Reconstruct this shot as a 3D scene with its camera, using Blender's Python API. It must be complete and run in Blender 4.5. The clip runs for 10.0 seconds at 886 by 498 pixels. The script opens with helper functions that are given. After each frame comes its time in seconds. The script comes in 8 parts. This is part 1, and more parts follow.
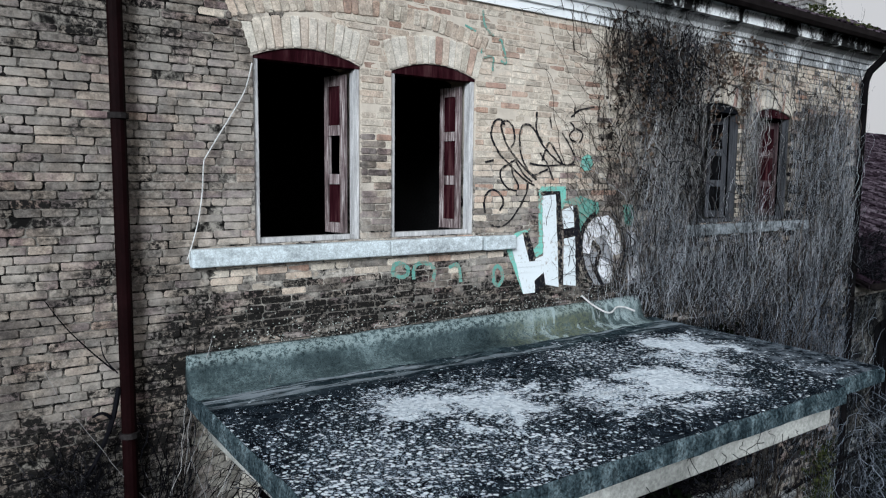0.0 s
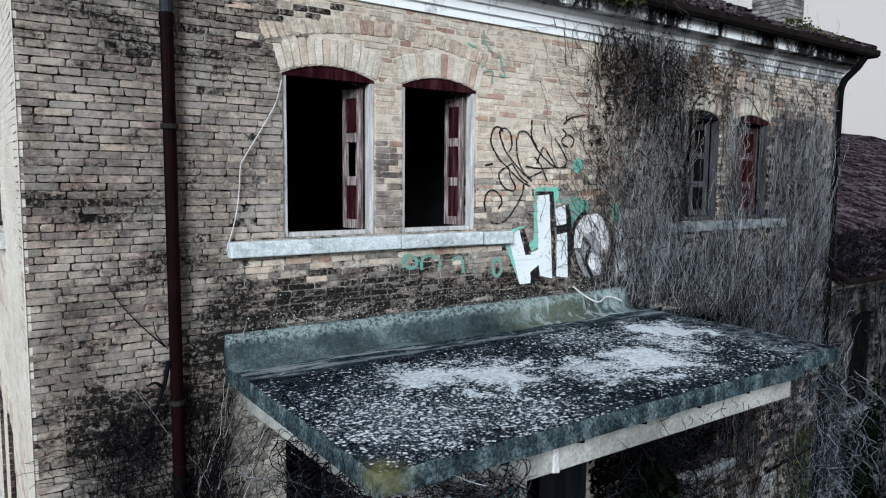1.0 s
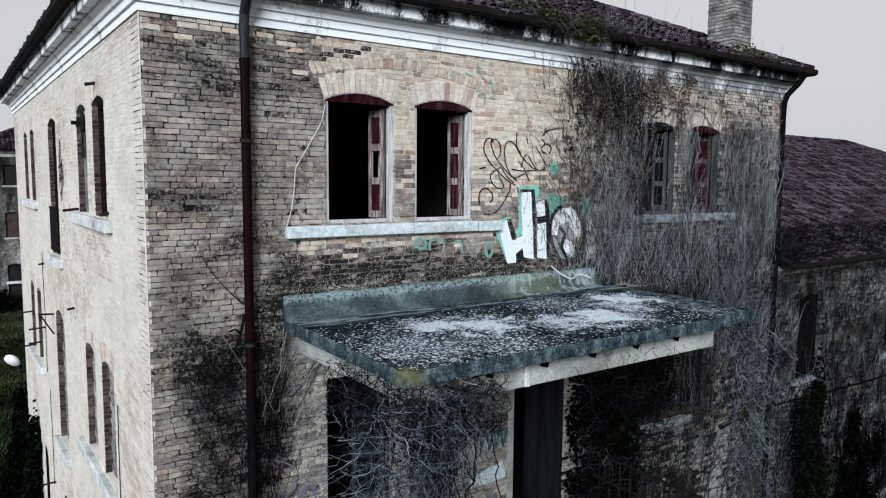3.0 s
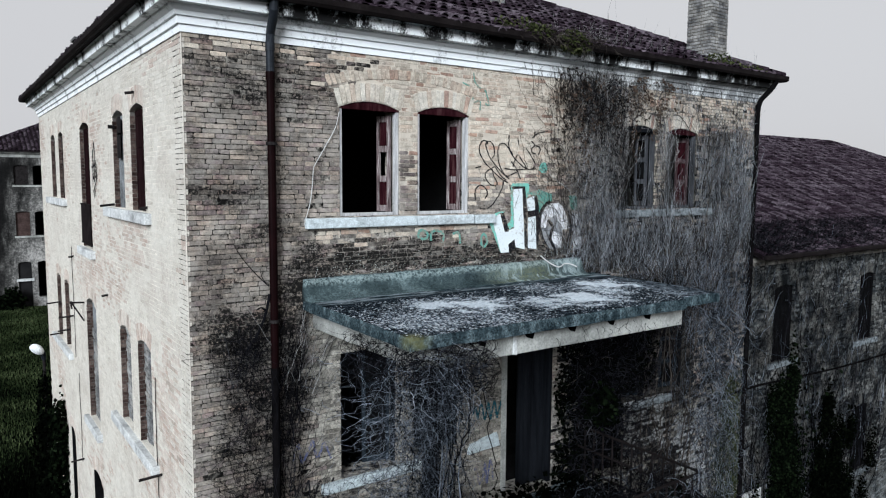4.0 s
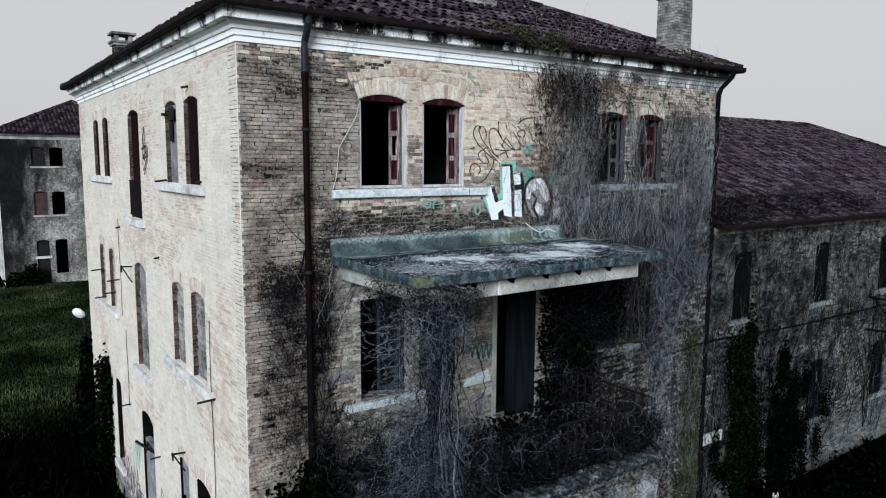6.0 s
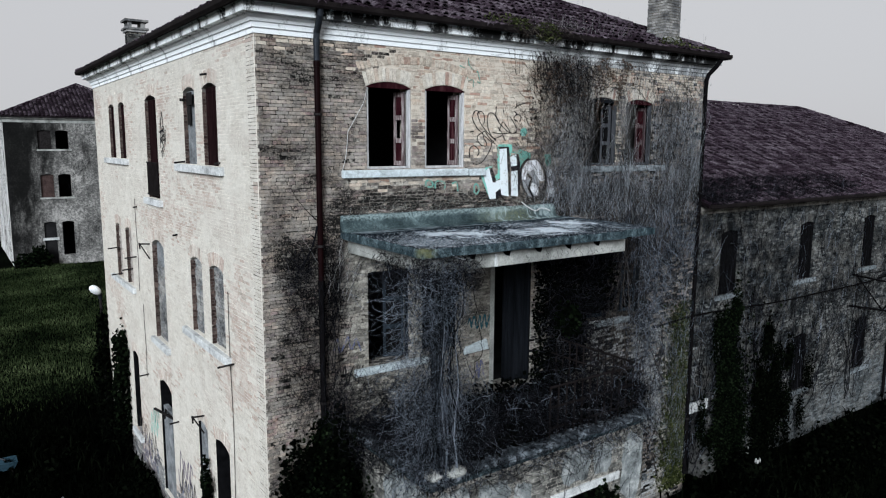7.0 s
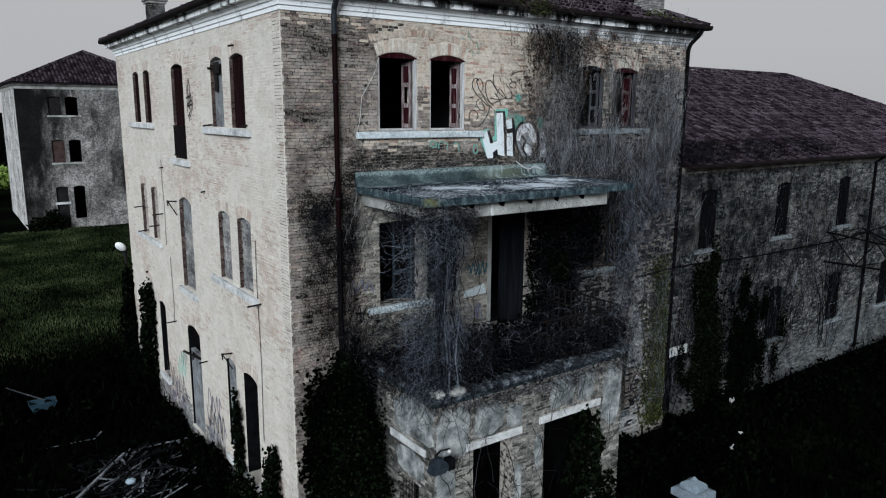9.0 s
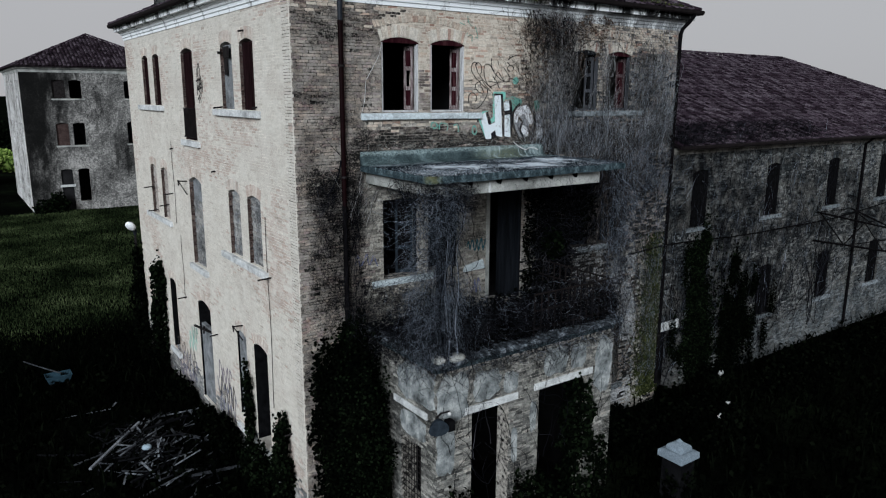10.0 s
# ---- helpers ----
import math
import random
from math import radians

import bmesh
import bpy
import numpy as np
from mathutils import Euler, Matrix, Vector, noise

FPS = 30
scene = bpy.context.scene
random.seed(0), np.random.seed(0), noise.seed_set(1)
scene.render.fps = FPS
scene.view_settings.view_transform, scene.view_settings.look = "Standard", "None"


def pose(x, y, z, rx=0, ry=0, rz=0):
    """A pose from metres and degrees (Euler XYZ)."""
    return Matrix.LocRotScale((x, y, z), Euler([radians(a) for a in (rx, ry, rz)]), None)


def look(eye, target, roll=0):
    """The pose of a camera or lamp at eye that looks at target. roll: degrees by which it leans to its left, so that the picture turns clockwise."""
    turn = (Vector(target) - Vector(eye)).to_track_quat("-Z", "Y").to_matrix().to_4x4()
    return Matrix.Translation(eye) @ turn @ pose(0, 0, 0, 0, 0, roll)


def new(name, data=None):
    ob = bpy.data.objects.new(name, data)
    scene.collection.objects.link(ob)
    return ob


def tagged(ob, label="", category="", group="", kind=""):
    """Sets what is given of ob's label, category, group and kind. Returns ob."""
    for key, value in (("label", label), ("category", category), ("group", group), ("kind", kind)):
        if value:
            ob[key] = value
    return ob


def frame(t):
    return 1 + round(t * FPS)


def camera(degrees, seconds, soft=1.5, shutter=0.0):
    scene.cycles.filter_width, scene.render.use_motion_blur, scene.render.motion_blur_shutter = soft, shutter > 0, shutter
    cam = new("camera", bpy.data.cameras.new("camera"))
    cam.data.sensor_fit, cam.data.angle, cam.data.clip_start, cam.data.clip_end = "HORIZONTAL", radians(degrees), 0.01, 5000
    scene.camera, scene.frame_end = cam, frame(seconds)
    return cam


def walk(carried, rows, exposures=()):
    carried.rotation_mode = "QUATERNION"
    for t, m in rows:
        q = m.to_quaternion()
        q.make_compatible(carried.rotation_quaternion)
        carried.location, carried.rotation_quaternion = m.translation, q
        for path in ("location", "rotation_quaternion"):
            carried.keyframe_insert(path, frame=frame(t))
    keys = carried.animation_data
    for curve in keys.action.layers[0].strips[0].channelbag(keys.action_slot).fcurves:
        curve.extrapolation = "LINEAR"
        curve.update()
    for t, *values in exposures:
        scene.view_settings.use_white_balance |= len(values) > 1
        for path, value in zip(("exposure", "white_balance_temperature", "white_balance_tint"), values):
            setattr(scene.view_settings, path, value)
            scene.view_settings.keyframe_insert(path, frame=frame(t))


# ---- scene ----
cam = camera(64.2, 10.0, 1.18)
METRES, EYE, TILT, LEAN, TURN = 10.0, 9.8, 0.0, 0.0, -35.6
ROWS = [
    (0.0, 0.0, 0.0, 0.0, 0.05, -5.67, -0.53),
    (0.5, -0.0028, -0.0371, 0.0007, 0.07, -5.65, -0.53),
    (1.0, -0.004, -0.0803, 0.0007, 0.12, -5.6, -0.5),
    (1.5, -0.0054, -0.1279, 0.0013, 0.13, -5.59, -0.48),
    (2.0, -0.0062, -0.1791, 0.001, 0.15, -5.55, -0.47),
    (2.5, -0.0069, -0.2335, 0.0004, 0.17, -5.52, -0.44),
    (4.0, -0.0053, -0.4085, -0.0041, 0.23, -5.5, -0.38),
    (4.5, -0.0044, -0.4691, -0.006, 0.26, -5.69, -0.34),
    (5.0, -0.0036, -0.5283, -0.007, 0.27, -5.94, -0.34),
    (5.5, -0.0034, -0.585, -0.0081, 0.28, -6.4, -0.31),
    (7.0, -0.0054, -0.7388, -0.0101, 0.29, -8.34, -0.3),
    (7.5, -0.0067, -0.7855, -0.0113, 0.3, -9.0, -0.3),
    (8.0, -0.0078, -0.8306, -0.0125, 0.31, -9.66, -0.29),
    (8.5, -0.009, -0.8741, -0.0136, 0.31, -10.31, -0.3),
    (9.0, -0.0095, -0.9166, -0.0153, 0.32, -10.96, -0.29),
    (9.5, -0.0092, -0.9584, -0.0164, 0.33, -11.62, -0.29),
    (10.0, -0.0093, -0.9995, -0.0171, 0.34, -12.26, -0.27),
]
walk(cam, [(t, pose(0, -5.5, EYE, TILT, LEAN, TURN) @ pose(METRES * x, METRES * y, METRES * z, 90 + pitch, roll, yaw)) for t, x, y, z, yaw, pitch, roll in ROWS],
     [(0.0, -0.2, 5760, 7), (2.5, -0.12, 5760, 7), (4.5, -0.12, 5760, 7), (5.5, -0.14, 5760, 7), (7.0, -0.22, 5760, 7), (8.0, -0.4, 5740, 7), (10.0, -0.6, 5740, 7)])

# ---------------------------------------------------------------- world and light
world = bpy.data.worlds.new("world")
scene.world = world
world.use_nodes = True
wn, wl = world.node_tree.nodes, world.node_tree.links
sky = wn.new("ShaderNodeTexSky")
sky.sky_type = "NISHITA"
sky.sun_disc = False
sky.sun_elevation = radians(21)
sky.sun_rotation = radians(245)
sky.air_density, sky.dust_density = 1.0, 4.0
grey = wn.new("ShaderNodeHueSaturation")
grey.inputs["Saturation"].default_value = 0.12
wl.new(sky.outputs["Color"], grey.inputs["Color"])
cloud = wn.new("ShaderNodeMix")
cloud.data_type = "RGBA"
cloud.inputs["Factor"].default_value = 0.87
cloud.inputs["B"].default_value = (8.0, 7.35, 6.85, 1)
wl.new(grey.outputs["Color"], cloud.inputs["A"])
back = wn["Background"]
back.inputs["Strength"].default_value = 0.1
wl.new(cloud.outputs["Result"], back.inputs["Color"])

sun = new("sun", bpy.data.lights.new("sun", "SUN"))
sun.data.energy, sun.data.angle, sun.data.color = 4.9, radians(22), (1.0, 0.99, 0.97)
sun.matrix_world = look((-25, -24.5, 13.5), (0, 0, 0))


# ---------------------------------------------------------------- mesh helpers
class Shape:
    """Vertices and faces gathered in plain lists."""

    def __init__(self):
        self.v, self.f = [], []

    def add(self, verts, faces):
        n = len(self.v)
        self.v.extend(verts)
        self.f.extend(tuple(i + n for i in f) for f in faces)

    def box(self, a, b, m=None):
        (x0, y0, z0), (x1, y1, z1) = a, b
        v = [(x0, y0, z0), (x1, y0, z0), (x1, y1, z0), (x0, y1, z0), (x0, y0, z1), (x1, y0, z1), (x1, y1, z1), (x0, y1, z1)]
        if m is not None:
            v = [tuple(m @ Vector(p)) for p in v]
        self.add(v, [(0, 3, 2, 1), (4, 5, 6, 7), (0, 1, 5, 4), (1, 2, 6, 5), (2, 3, 7, 6), (3, 0, 4, 7)])

    def prism(self, poly, lift):
        """poly: corners in order round; lift: the vector to the other cap."""
        n, lx = len(poly), Vector(lift)
        top = [tuple(Vector(p) + lx) for p in poly]
        self.add([tuple(p) for p in poly] + top,
                 [tuple(range(n))[::-1], tuple(range(n, 2 * n))] + [(i, (i + 1) % n, (i + 1) % n + n, i + n) for i in range(n)])

    def tube(self, pts, r, sides=6, r_end=None, caps=True):
        pts = [Vector(p) for p in pts]
        n = len(pts)
        r_end = r if r_end is None else r_end
        verts, faces = [], []
        for i, p in enumerate(pts):
            d = (pts[min(i + 1, n - 1)] - pts[max(i - 1, 0)])
            d = d.normalized() if d.length > 1e-6 else Vector((0, 0, 1))
            a = d.cross(Vector((0.31, 0.2, 0.93)))
            if a.length < 0.2:
                a = d.cross(Vector((1, 0, 0)))
            a.normalize()
            b = d.cross(a)
            rr = r + (r_end - r) * i / max(1, n - 1)
            for k in range(sides):
                w = 2 * math.pi * k / sides
                verts.append(tuple(p + a * (rr * math.cos(w)) + b * (rr * math.sin(w))))
        for i in range(n - 1):
            for k in range(sides):
                j = (k + 1) % sides
                faces.append((i * sides + k, i * sides + j, (i + 1) * sides + j, (i + 1) * sides + k))
        if caps:
            faces += [tuple(range(sides))[::-1], tuple(range((n - 1) * sides, n * sides))]
        self.add(verts, faces)

    def mesh(self, name, mat, smooth=False):
        me = bpy.data.meshes.new(name)
        me.from_pydata(self.v, [], self.f)
        me.materials.append(mat)
        if smooth:
            me.shade_smooth()
        me.update()
        return me


def part(name, shape, mat, parent=None, label="", bevel=0.0, smooth=False):
    """One mesh object, under a thing or a part where one is given."""
    ob = new(name, shape.mesh(name, mat, smooth))
    if parent is not None:
        ob.parent = parent
    if label:
        ob["label"] = label
    if bevel:
        mod = ob.modifiers.new("bevel", "BEVEL")
        mod.width, mod.segments, mod.limit_method = bevel, 2, "ANGLE"
    return ob


def thing(name, label, category, at=(0, 0, 0), kind="", group=""):
    ob = tagged(new(name), label, category, group, kind)
    ob.location = at
    ob.empty_display_size = 0.2
    return ob


def empty_part(name, parent, label=""):
    ob = new(name)
    ob.parent = parent
    if label:
        ob["label"] = label
    return ob


class Face:
    """A vertical face of a building: u along it, d outwards, z up."""

    def __init__(self, ox, oy, ux, uy, nx, ny):
        self.o, self.u, self.n = Vector((ox, oy, 0)), Vector((ux, uy, 0)), Vector((nx, ny, 0))

    def p(self, u, d, z):
        return tuple(self.o + self.u * u + self.n * d + Vector((0, 0, z)))

    def box(self, s, u0, u1, d0, d1, z0, z1):
        v = [self.p(*c) for c in ((u0, d0, z0), (u1, d0, z0), (u1, d1, z0), (u0, d1, z0), (u0, d0, z1), (u1, d0, z1), (u1, d1, z1), (u0, d1, z1))]
        f = [(0, 3, 2, 1), (4, 5, 6, 7), (0, 1, 5, 4), (1, 2, 6, 5), (2, 3, 7, 6), (3, 0, 4, 7)]
        if self.u.cross(self.n).z < 0:
            f = [q[::-1] for q in f]
        s.add(v, f)


class Hole:
    """An opening with a flat or segmental head; rise is the arch's."""

    def __init__(self, u0, u1, z0, z1, rise=0.0):
        self.u0, self.u1, self.z0, self.z1, self.rise = u0, u1, z0, z1, rise

    def head(self, u):
        h = (self.u1 - self.u0) / 2
        w = (u - (self.u0 + self.u1) / 2) / h
        return self.z1 + self.rise * max(0.0, 1 - w * w)

    def span(self, z):
        """The stretch of u that is open at the height z."""
        if z < self.z0 or z > self.z1 + self.rise:
            return None
        if z <= self.z1:
            return (self.u0, self.u1)
        k = math.sqrt(max(0.0, 1 - (z - self.z1) / self.rise)) * (self.u1 - self.u0) / 2
        m = (self.u0 + self.u1) / 2
        return (m - k, m + k)

    def spans(self, z):
        one = self.span(z)
        return [one] if one else []


def wall_core(face, u0, u1, z0, z1, holes, thick=0.42, front=-0.009):
    s = Shape()
    zs = sorted({z0, z1, *[h.z0 for h in holes], *[h.z1 + h.rise for h in holes]})
    for a, b in zip(zs, zs[1:]):
        if b - a < 1e-5:
            continue
        m = (a + b) / 2
        us = u0
        for h in sorted((h for h in holes if h.z0 <= m <= h.z1 + h.rise), key=lambda h: h.u0):
            if h.u0 > us:
                face.box(s, us, h.u0, -thick, front, a, b)
            us = max(us, h.u1)
        if us < u1:
            face.box(s, us, u1, -thick, front, a, b)
    for h in holes:
        if h.rise > 0:
            n = 8
            for i in range(n):
                a, b = h.u0 + (h.u1 - h.u0) * i / n, h.u0 + (h.u1 - h.u0) * (i + 1) / n
                t = h.z1 + h.rise + 0.002
                q = [(a, h.head(a)), (b, h.head(b)), (b, t), (a, t)]
                v = [face.p(u, front, z) for u, z in q] + [face.p(u, -thick, z) for u, z in q]
                s.add(v, [(0, 1, 2, 3), (7, 6, 5, 4), (0, 4, 5, 1)])
    return s


class Ring:
    """A brick arch over an opening: soldier bricks between two flat curves."""

    def __init__(self, u0, u1, z_end, rise, depth, flare=0.12, hollow=False):
        self.hollow = hollow
        self.u0, self.u1, self.z, self.rise, self.depth, self.flare = u0, u1, z_end, rise, depth, flare

    def low(self, u):
        w = (u - (self.u0 + self.u1) / 2) / ((self.u1 - self.u0) / 2)
        return self.z + self.rise * (1 - w * w)

    def span(self, z):
        """The stretch taken by the ring at this height."""
        if z < self.z - 0.01 or z > self.z + self.rise + self.depth:
            return None
        f = min(1.0, max(0.0, (z - self.z) / self.depth))
        a, b = self.u0 - self.flare * f, self.u1 + self.flare * f
        top = self.rise + self.depth - (z - self.z)
        if z > self.z + self.depth and self.rise > 0:
            k = math.sqrt(max(0.0, top / self.rise))
            m, hw = (a + b) / 2, (b - a) / 2
            a, b = m - k * hw, m + k * hw
        return (a, b)

    def spans(self, z):
        """What the ring takes at this height; under a hollow ring the courses go on."""
        full = self.span(z)
        if full is None:
            return []
        if not self.hollow or z >= self.z + self.rise:
            return [full]
        k = math.sqrt(max(0.0, 1 - (z - self.z) / self.rise)) * (self.u1 - self.u0) / 2
        m = (self.u0 + self.u1) / 2
        return [(full[0], m - k), (m + k, full[1])]

    def bricks(self, face, rng, width=0.068):
        out = []
        n = max(3, int((self.u1 - self.u0) / width))
        for i in range(n):
            a, b = i / n, (i + 1) / n - 0.008 / (self.u1 - self.u0)
            ua, ub = self.u0 + (self.u1 - self.u0) * a, self.u0 + (self.u1 - self.u0) * b
            ta, tb = self.u0 - self.flare + (self.u1 - self.u0 + 2 * self.flare) * a, self.u0 - self.flare + (self.u1 - self.u0 + 2 * self.flare) * b
            d = rng.uniform(-0.003, 0.008)
            q = [(ua, self.low(ua)), (ub, self.low(ub)), (tb, self.low(ub) + self.depth), (ta, self.low(ua) + self.depth)]
            out.append((q, d))
        return out


def brick_quad(s, face, q, d, back=-0.03, warp=0.003):
    """A brick by its four corners in the wall's face, a little uneven; the back is left open in the mortar."""
    if warp < 0.002:
        q = [(u + (random.uniform(-0.005, 0.005) if u > 0.004 else 0.0), z + random.uniform(-0.004, 0.004)) for u, z in q]
        v = [face.p(u, d + random.uniform(-warp, warp), z) for u, z in q] + [face.p(u, back, z) for u, z in q]
        s.add(v, [(0, 1, 2, 3), (0, 4, 5, 1), (1, 5, 6, 2), (2, 6, 7, 3), (3, 7, 4, 0)])
        return
    # worn bricks: knocked-off corners, rounded arrises, a face that is not quite flat
    q = [(u + (random.uniform(-0.005, 0.004) if u > 0.004 else 0.0), z + random.uniform(-0.0035, 0.0035)) for u, z in q]
    mu, mz = sum(c[0] for c in q) / 4, sum(c[1] for c in q) / 4
    ring = []
    for k in range(4):
        (u, z), (up, zp), (un, zn) = q[k], q[k - 1], q[(k + 1) % 4]
        for uo, zo in ((up, zp), (un, zn)):
            e = math.hypot(uo - u, zo - z)
            c = min(0.3 * e, random.uniform(0.003, 0.017) if u > 0.004 else 0.003)
            ring.append((u + (uo - u) * c / e, z + (zo - z) * c / e))
    tilt = random.uniform(-0.002, 0.002)
    inner, rim, foot = [], [], []
    for u, z in ring:
        e = math.hypot(u - mu, z - mz)
        k = 1 - random.uniform(0.003, 0.008) / e
        kz = 1 - random.uniform(0.04, 0.13)
        inner.append(face.p(mu + (u - mu) * k, d + random.uniform(-warp, warp) * 0.6 + (tilt if u > mu else -tilt), mz + (z - mz) * kz))
        rim.append(face.p(u, d - random.uniform(0.003, 0.007), z))
        foot.append(face.p(u, back, z))
    f = [tuple(range(8))]
    for k in range(8):
        j = (k + 1) % 8
        f += [(k, k + 8, j + 8, j), (k + 8, k + 16, j + 16, j + 8)]
    s.add(inner + rim + foot, f)


def brick_rects(u0, u1, z0, z1, blocked, rng, course=0.0625, joint=0.0088, corner=0.0):
    """Rows of long and short bricks, cut at whatever blocks them. Yields (ua, ub, za, zb, depth)."""
    out = []
    rows = int((z1 - z0) / course)
    for r in range(rows):
        za = z0 + r * course + rng.uniform(-0.002, 0.002)
        zb = za + course - joint * rng.uniform(0.75, 1.15)
        zm = (za + zb) / 2
        cuts = sorted(c for b in blocked for c in b.spans(zm))
        free, at = [], u0
        for a, b in cuts:
            if a > at:
                free.append((at, min(a, u1)))
            at = max(at, b)
        if at < u1:
            free.append((at, u1))
        for a, b in free:
            u = a - (rng.choice((0.0, 0.13, 0.065)) if a > u0 else (r % 2) * 0.13)
            while u < b:
                w = rng.uniform(0.195, 0.262) if rng.random() < 0.66 else rng.uniform(0.1, 0.16)
                x, y = max(u, a), min(u + w, b)
                if y - x > 0.025:
                    dz = rng.uniform(-0.002, 0.002)
                    out.append((x, y, za + dz, zb + dz, rng.uniform(-0.004, 0.006) - (0.012 if rng.random() < 0.02 else 0)))
                u += w + joint
    return out


# ---------------------------------------------------------------- materials
def material(name, rough=0.85, metal=0.0, gloss=0.0):
    m = bpy.data.materials.new(name)
    m.use_nodes = True
    b = m.node_tree.nodes["Principled BSDF"]
    b.inputs["Roughness"].default_value, b.inputs["Metallic"].default_value = rough, metal
    b.inputs["Specular IOR Level"].default_value = gloss
    return m, m.node_tree.nodes, m.node_tree.links, b


def ramp(nodes, stops):
    r = nodes.new("ShaderNodeValToRGB")
    e = r.color_ramp.elements
    while len(e) < len(stops):
        e.new(0.5)
    for el, (p, c) in zip(e, stops):
        el.position, el.color = p, (*c, 1)
    return r


def noise_node(nodes, links, scale, detail=4.0, rough=0.6, vec=None, distort=0.0):
    n = nodes.new("ShaderNodeTexNoise")
    n.inputs["Scale"].default_value, n.inputs["Detail"].default_value, n.inputs["Roughness"].default_value = scale, detail, rough
    n.inputs["Distortion"].default_value = distort
    if vec is not None:
        links.new(vec, n.inputs["Vector"])
    return n


def mix_rgb(nodes, links, fac, a, b, mode="MIX"):
    m = nodes.new("ShaderNodeMix")
    m.data_type, m.blend_type = "RGBA", mode
    for key, val in (("Factor", fac), ("A", a), ("B", b)):
        if isinstance(val, (int, float)):
            m.inputs[key].default_value = val
        elif isinstance(val, tuple):
            m.inputs[key].default_value = (*val, 1)
        else:
            links.new(val, m.inputs[key])
    return m.outputs["Result"]


def math_node(nodes, links, op, a, b=None, clamp=False):
    m = nodes.new("ShaderNodeMath")
    m.operation, m.use_clamp = op, clamp
    for i, val in enumerate((a, b)):
        if val is None:
            continue
        if isinstance(val, (int, float)):
            m.inputs[i].default_value = val
        else:
            links.new(val, m.inputs[i])
    return m.outputs[0]


def remap(nodes, links, val, a, b, lo=0.0, hi=1.0):
    m = nodes.new("ShaderNodeMapRange")
    m.interpolation_type = "SMOOTHSTEP"
    links.new(val, m.inputs["Value"])
    for k, v in (("From Min", a), ("From Max", b), ("To Min", lo), ("To Max", hi)):
        m.inputs[k].default_value = v
    return m.outputs["Result"]


def place(nodes):
    """World position, which is the object's own place since all buildings stand at the origin."""
    return nodes.new("ShaderNodeNewGeometry").outputs["Position"]


def bump(nodes, links, bsdf, height, strength=0.4, dist=0.01):
    b = nodes.new("ShaderNodeBump")
    b.inputs["Strength"].default_value, b.inputs["Distance"].default_value = strength, dist
    links.new(height, b.inputs["Height"])
    links.new(b.outputs["Normal"], bsdf.inputs["Normal"])


def plain(name, colour, rough=0.8, metal=0.0, vary=0.35, scale=3.0, fine=40.0, depth=0.003, second=None, gloss=0.0, grain=False):
    """A surface with blotches and grain about one colour."""
    m, n, l, b = material(name, rough, metal, gloss)
    pos = place(n)
    if grain:
        run = n.new("ShaderNodeMapping")
        run.inputs["Scale"].default_value = (2.2, 2.2, 0.16)
        l.new(pos, run.inputs["Vector"])
        pos = run.outputs["Vector"]
    big, small = noise_node(n, l, scale, 5, 0.6, pos), noise_node(n, l, fine, 4, 0.65, pos)
    dark = tuple(c * (1 - vary) for c in colour)
    light = second or tuple(min(1.0, c * (1 + vary)) for c in colour)
    r = ramp(n, [(0.3, dark), (0.5, colour), (0.7, light)])
    l.new(big.outputs["Fac"], r.inputs["Fac"])
    g = remap(n, l, small.outputs["Fac"], 0.3, 0.7, 0.75, 1.2)
    l.new(mix_rgb(n, l, 1.0, r.outputs["Color"], g, "MULTIPLY"), b.inputs["Base Color"])
    bump(n, l, b, small.outputs["Fac"], 0.5, depth)
    return m


def damp_runs(n, l, pos, ragged):
    """Black mildew on the front wall: a run of damp behind the downpipe under the canopy's height, and a patch by the
    corner.
    """
    sx = n.new("ShaderNodeSeparateXYZ")
    l.new(pos, sx.inputs[0])
    wob = math_node(n, l, "MULTIPLY", math_node(n, l, "SUBTRACT", ragged, 0.5), 2.2)
    off = math_node(n, l, "ABSOLUTE", math_node(n, l, "SUBTRACT", math_node(n, l, "ADD", sx.outputs["X"], math_node(n, l, "MULTIPLY", wob, 0.5)), 1.34))
    run = math_node(n, l, "MULTIPLY", remap(n, l, off, 0.14, 0.36, 1.0, 0.0), remap(n, l, sx.outputs["Z"], 8.2, 9.1, 1.0, 0.12))
    low = math_node(n, l, "ADD", sx.outputs["Z"], wob)
    patch = math_node(n, l, "MULTIPLY", remap(n, l, low, 7.75, 8.2, 1.0, 0.0), remap(n, l, sx.outputs["X"], 0.05, 0.4))
    patch = math_node(n, l, "MULTIPLY", patch, math_node(n, l, "MULTIPLY", remap(n, l, sx.outputs["X"], 1.0, 1.4, 1.0, 0.0), remap(n, l, low, 4.2, 5.2)))
    strip = math_node(n, l, "MULTIPLY", remap(n, l, math_node(n, l, "ADD", sx.outputs["X"], math_node(n, l, "MULTIPLY", wob, 0.6)), 1.2, 2.0, 0.3, 0.0), remap(n, l, sx.outputs["Z"], 10.9, 11.3, 1.0, 0.0))
    return math_node(n, l, "MAXIMUM", strip, math_node(n, l, "MAXIMUM", run, patch))


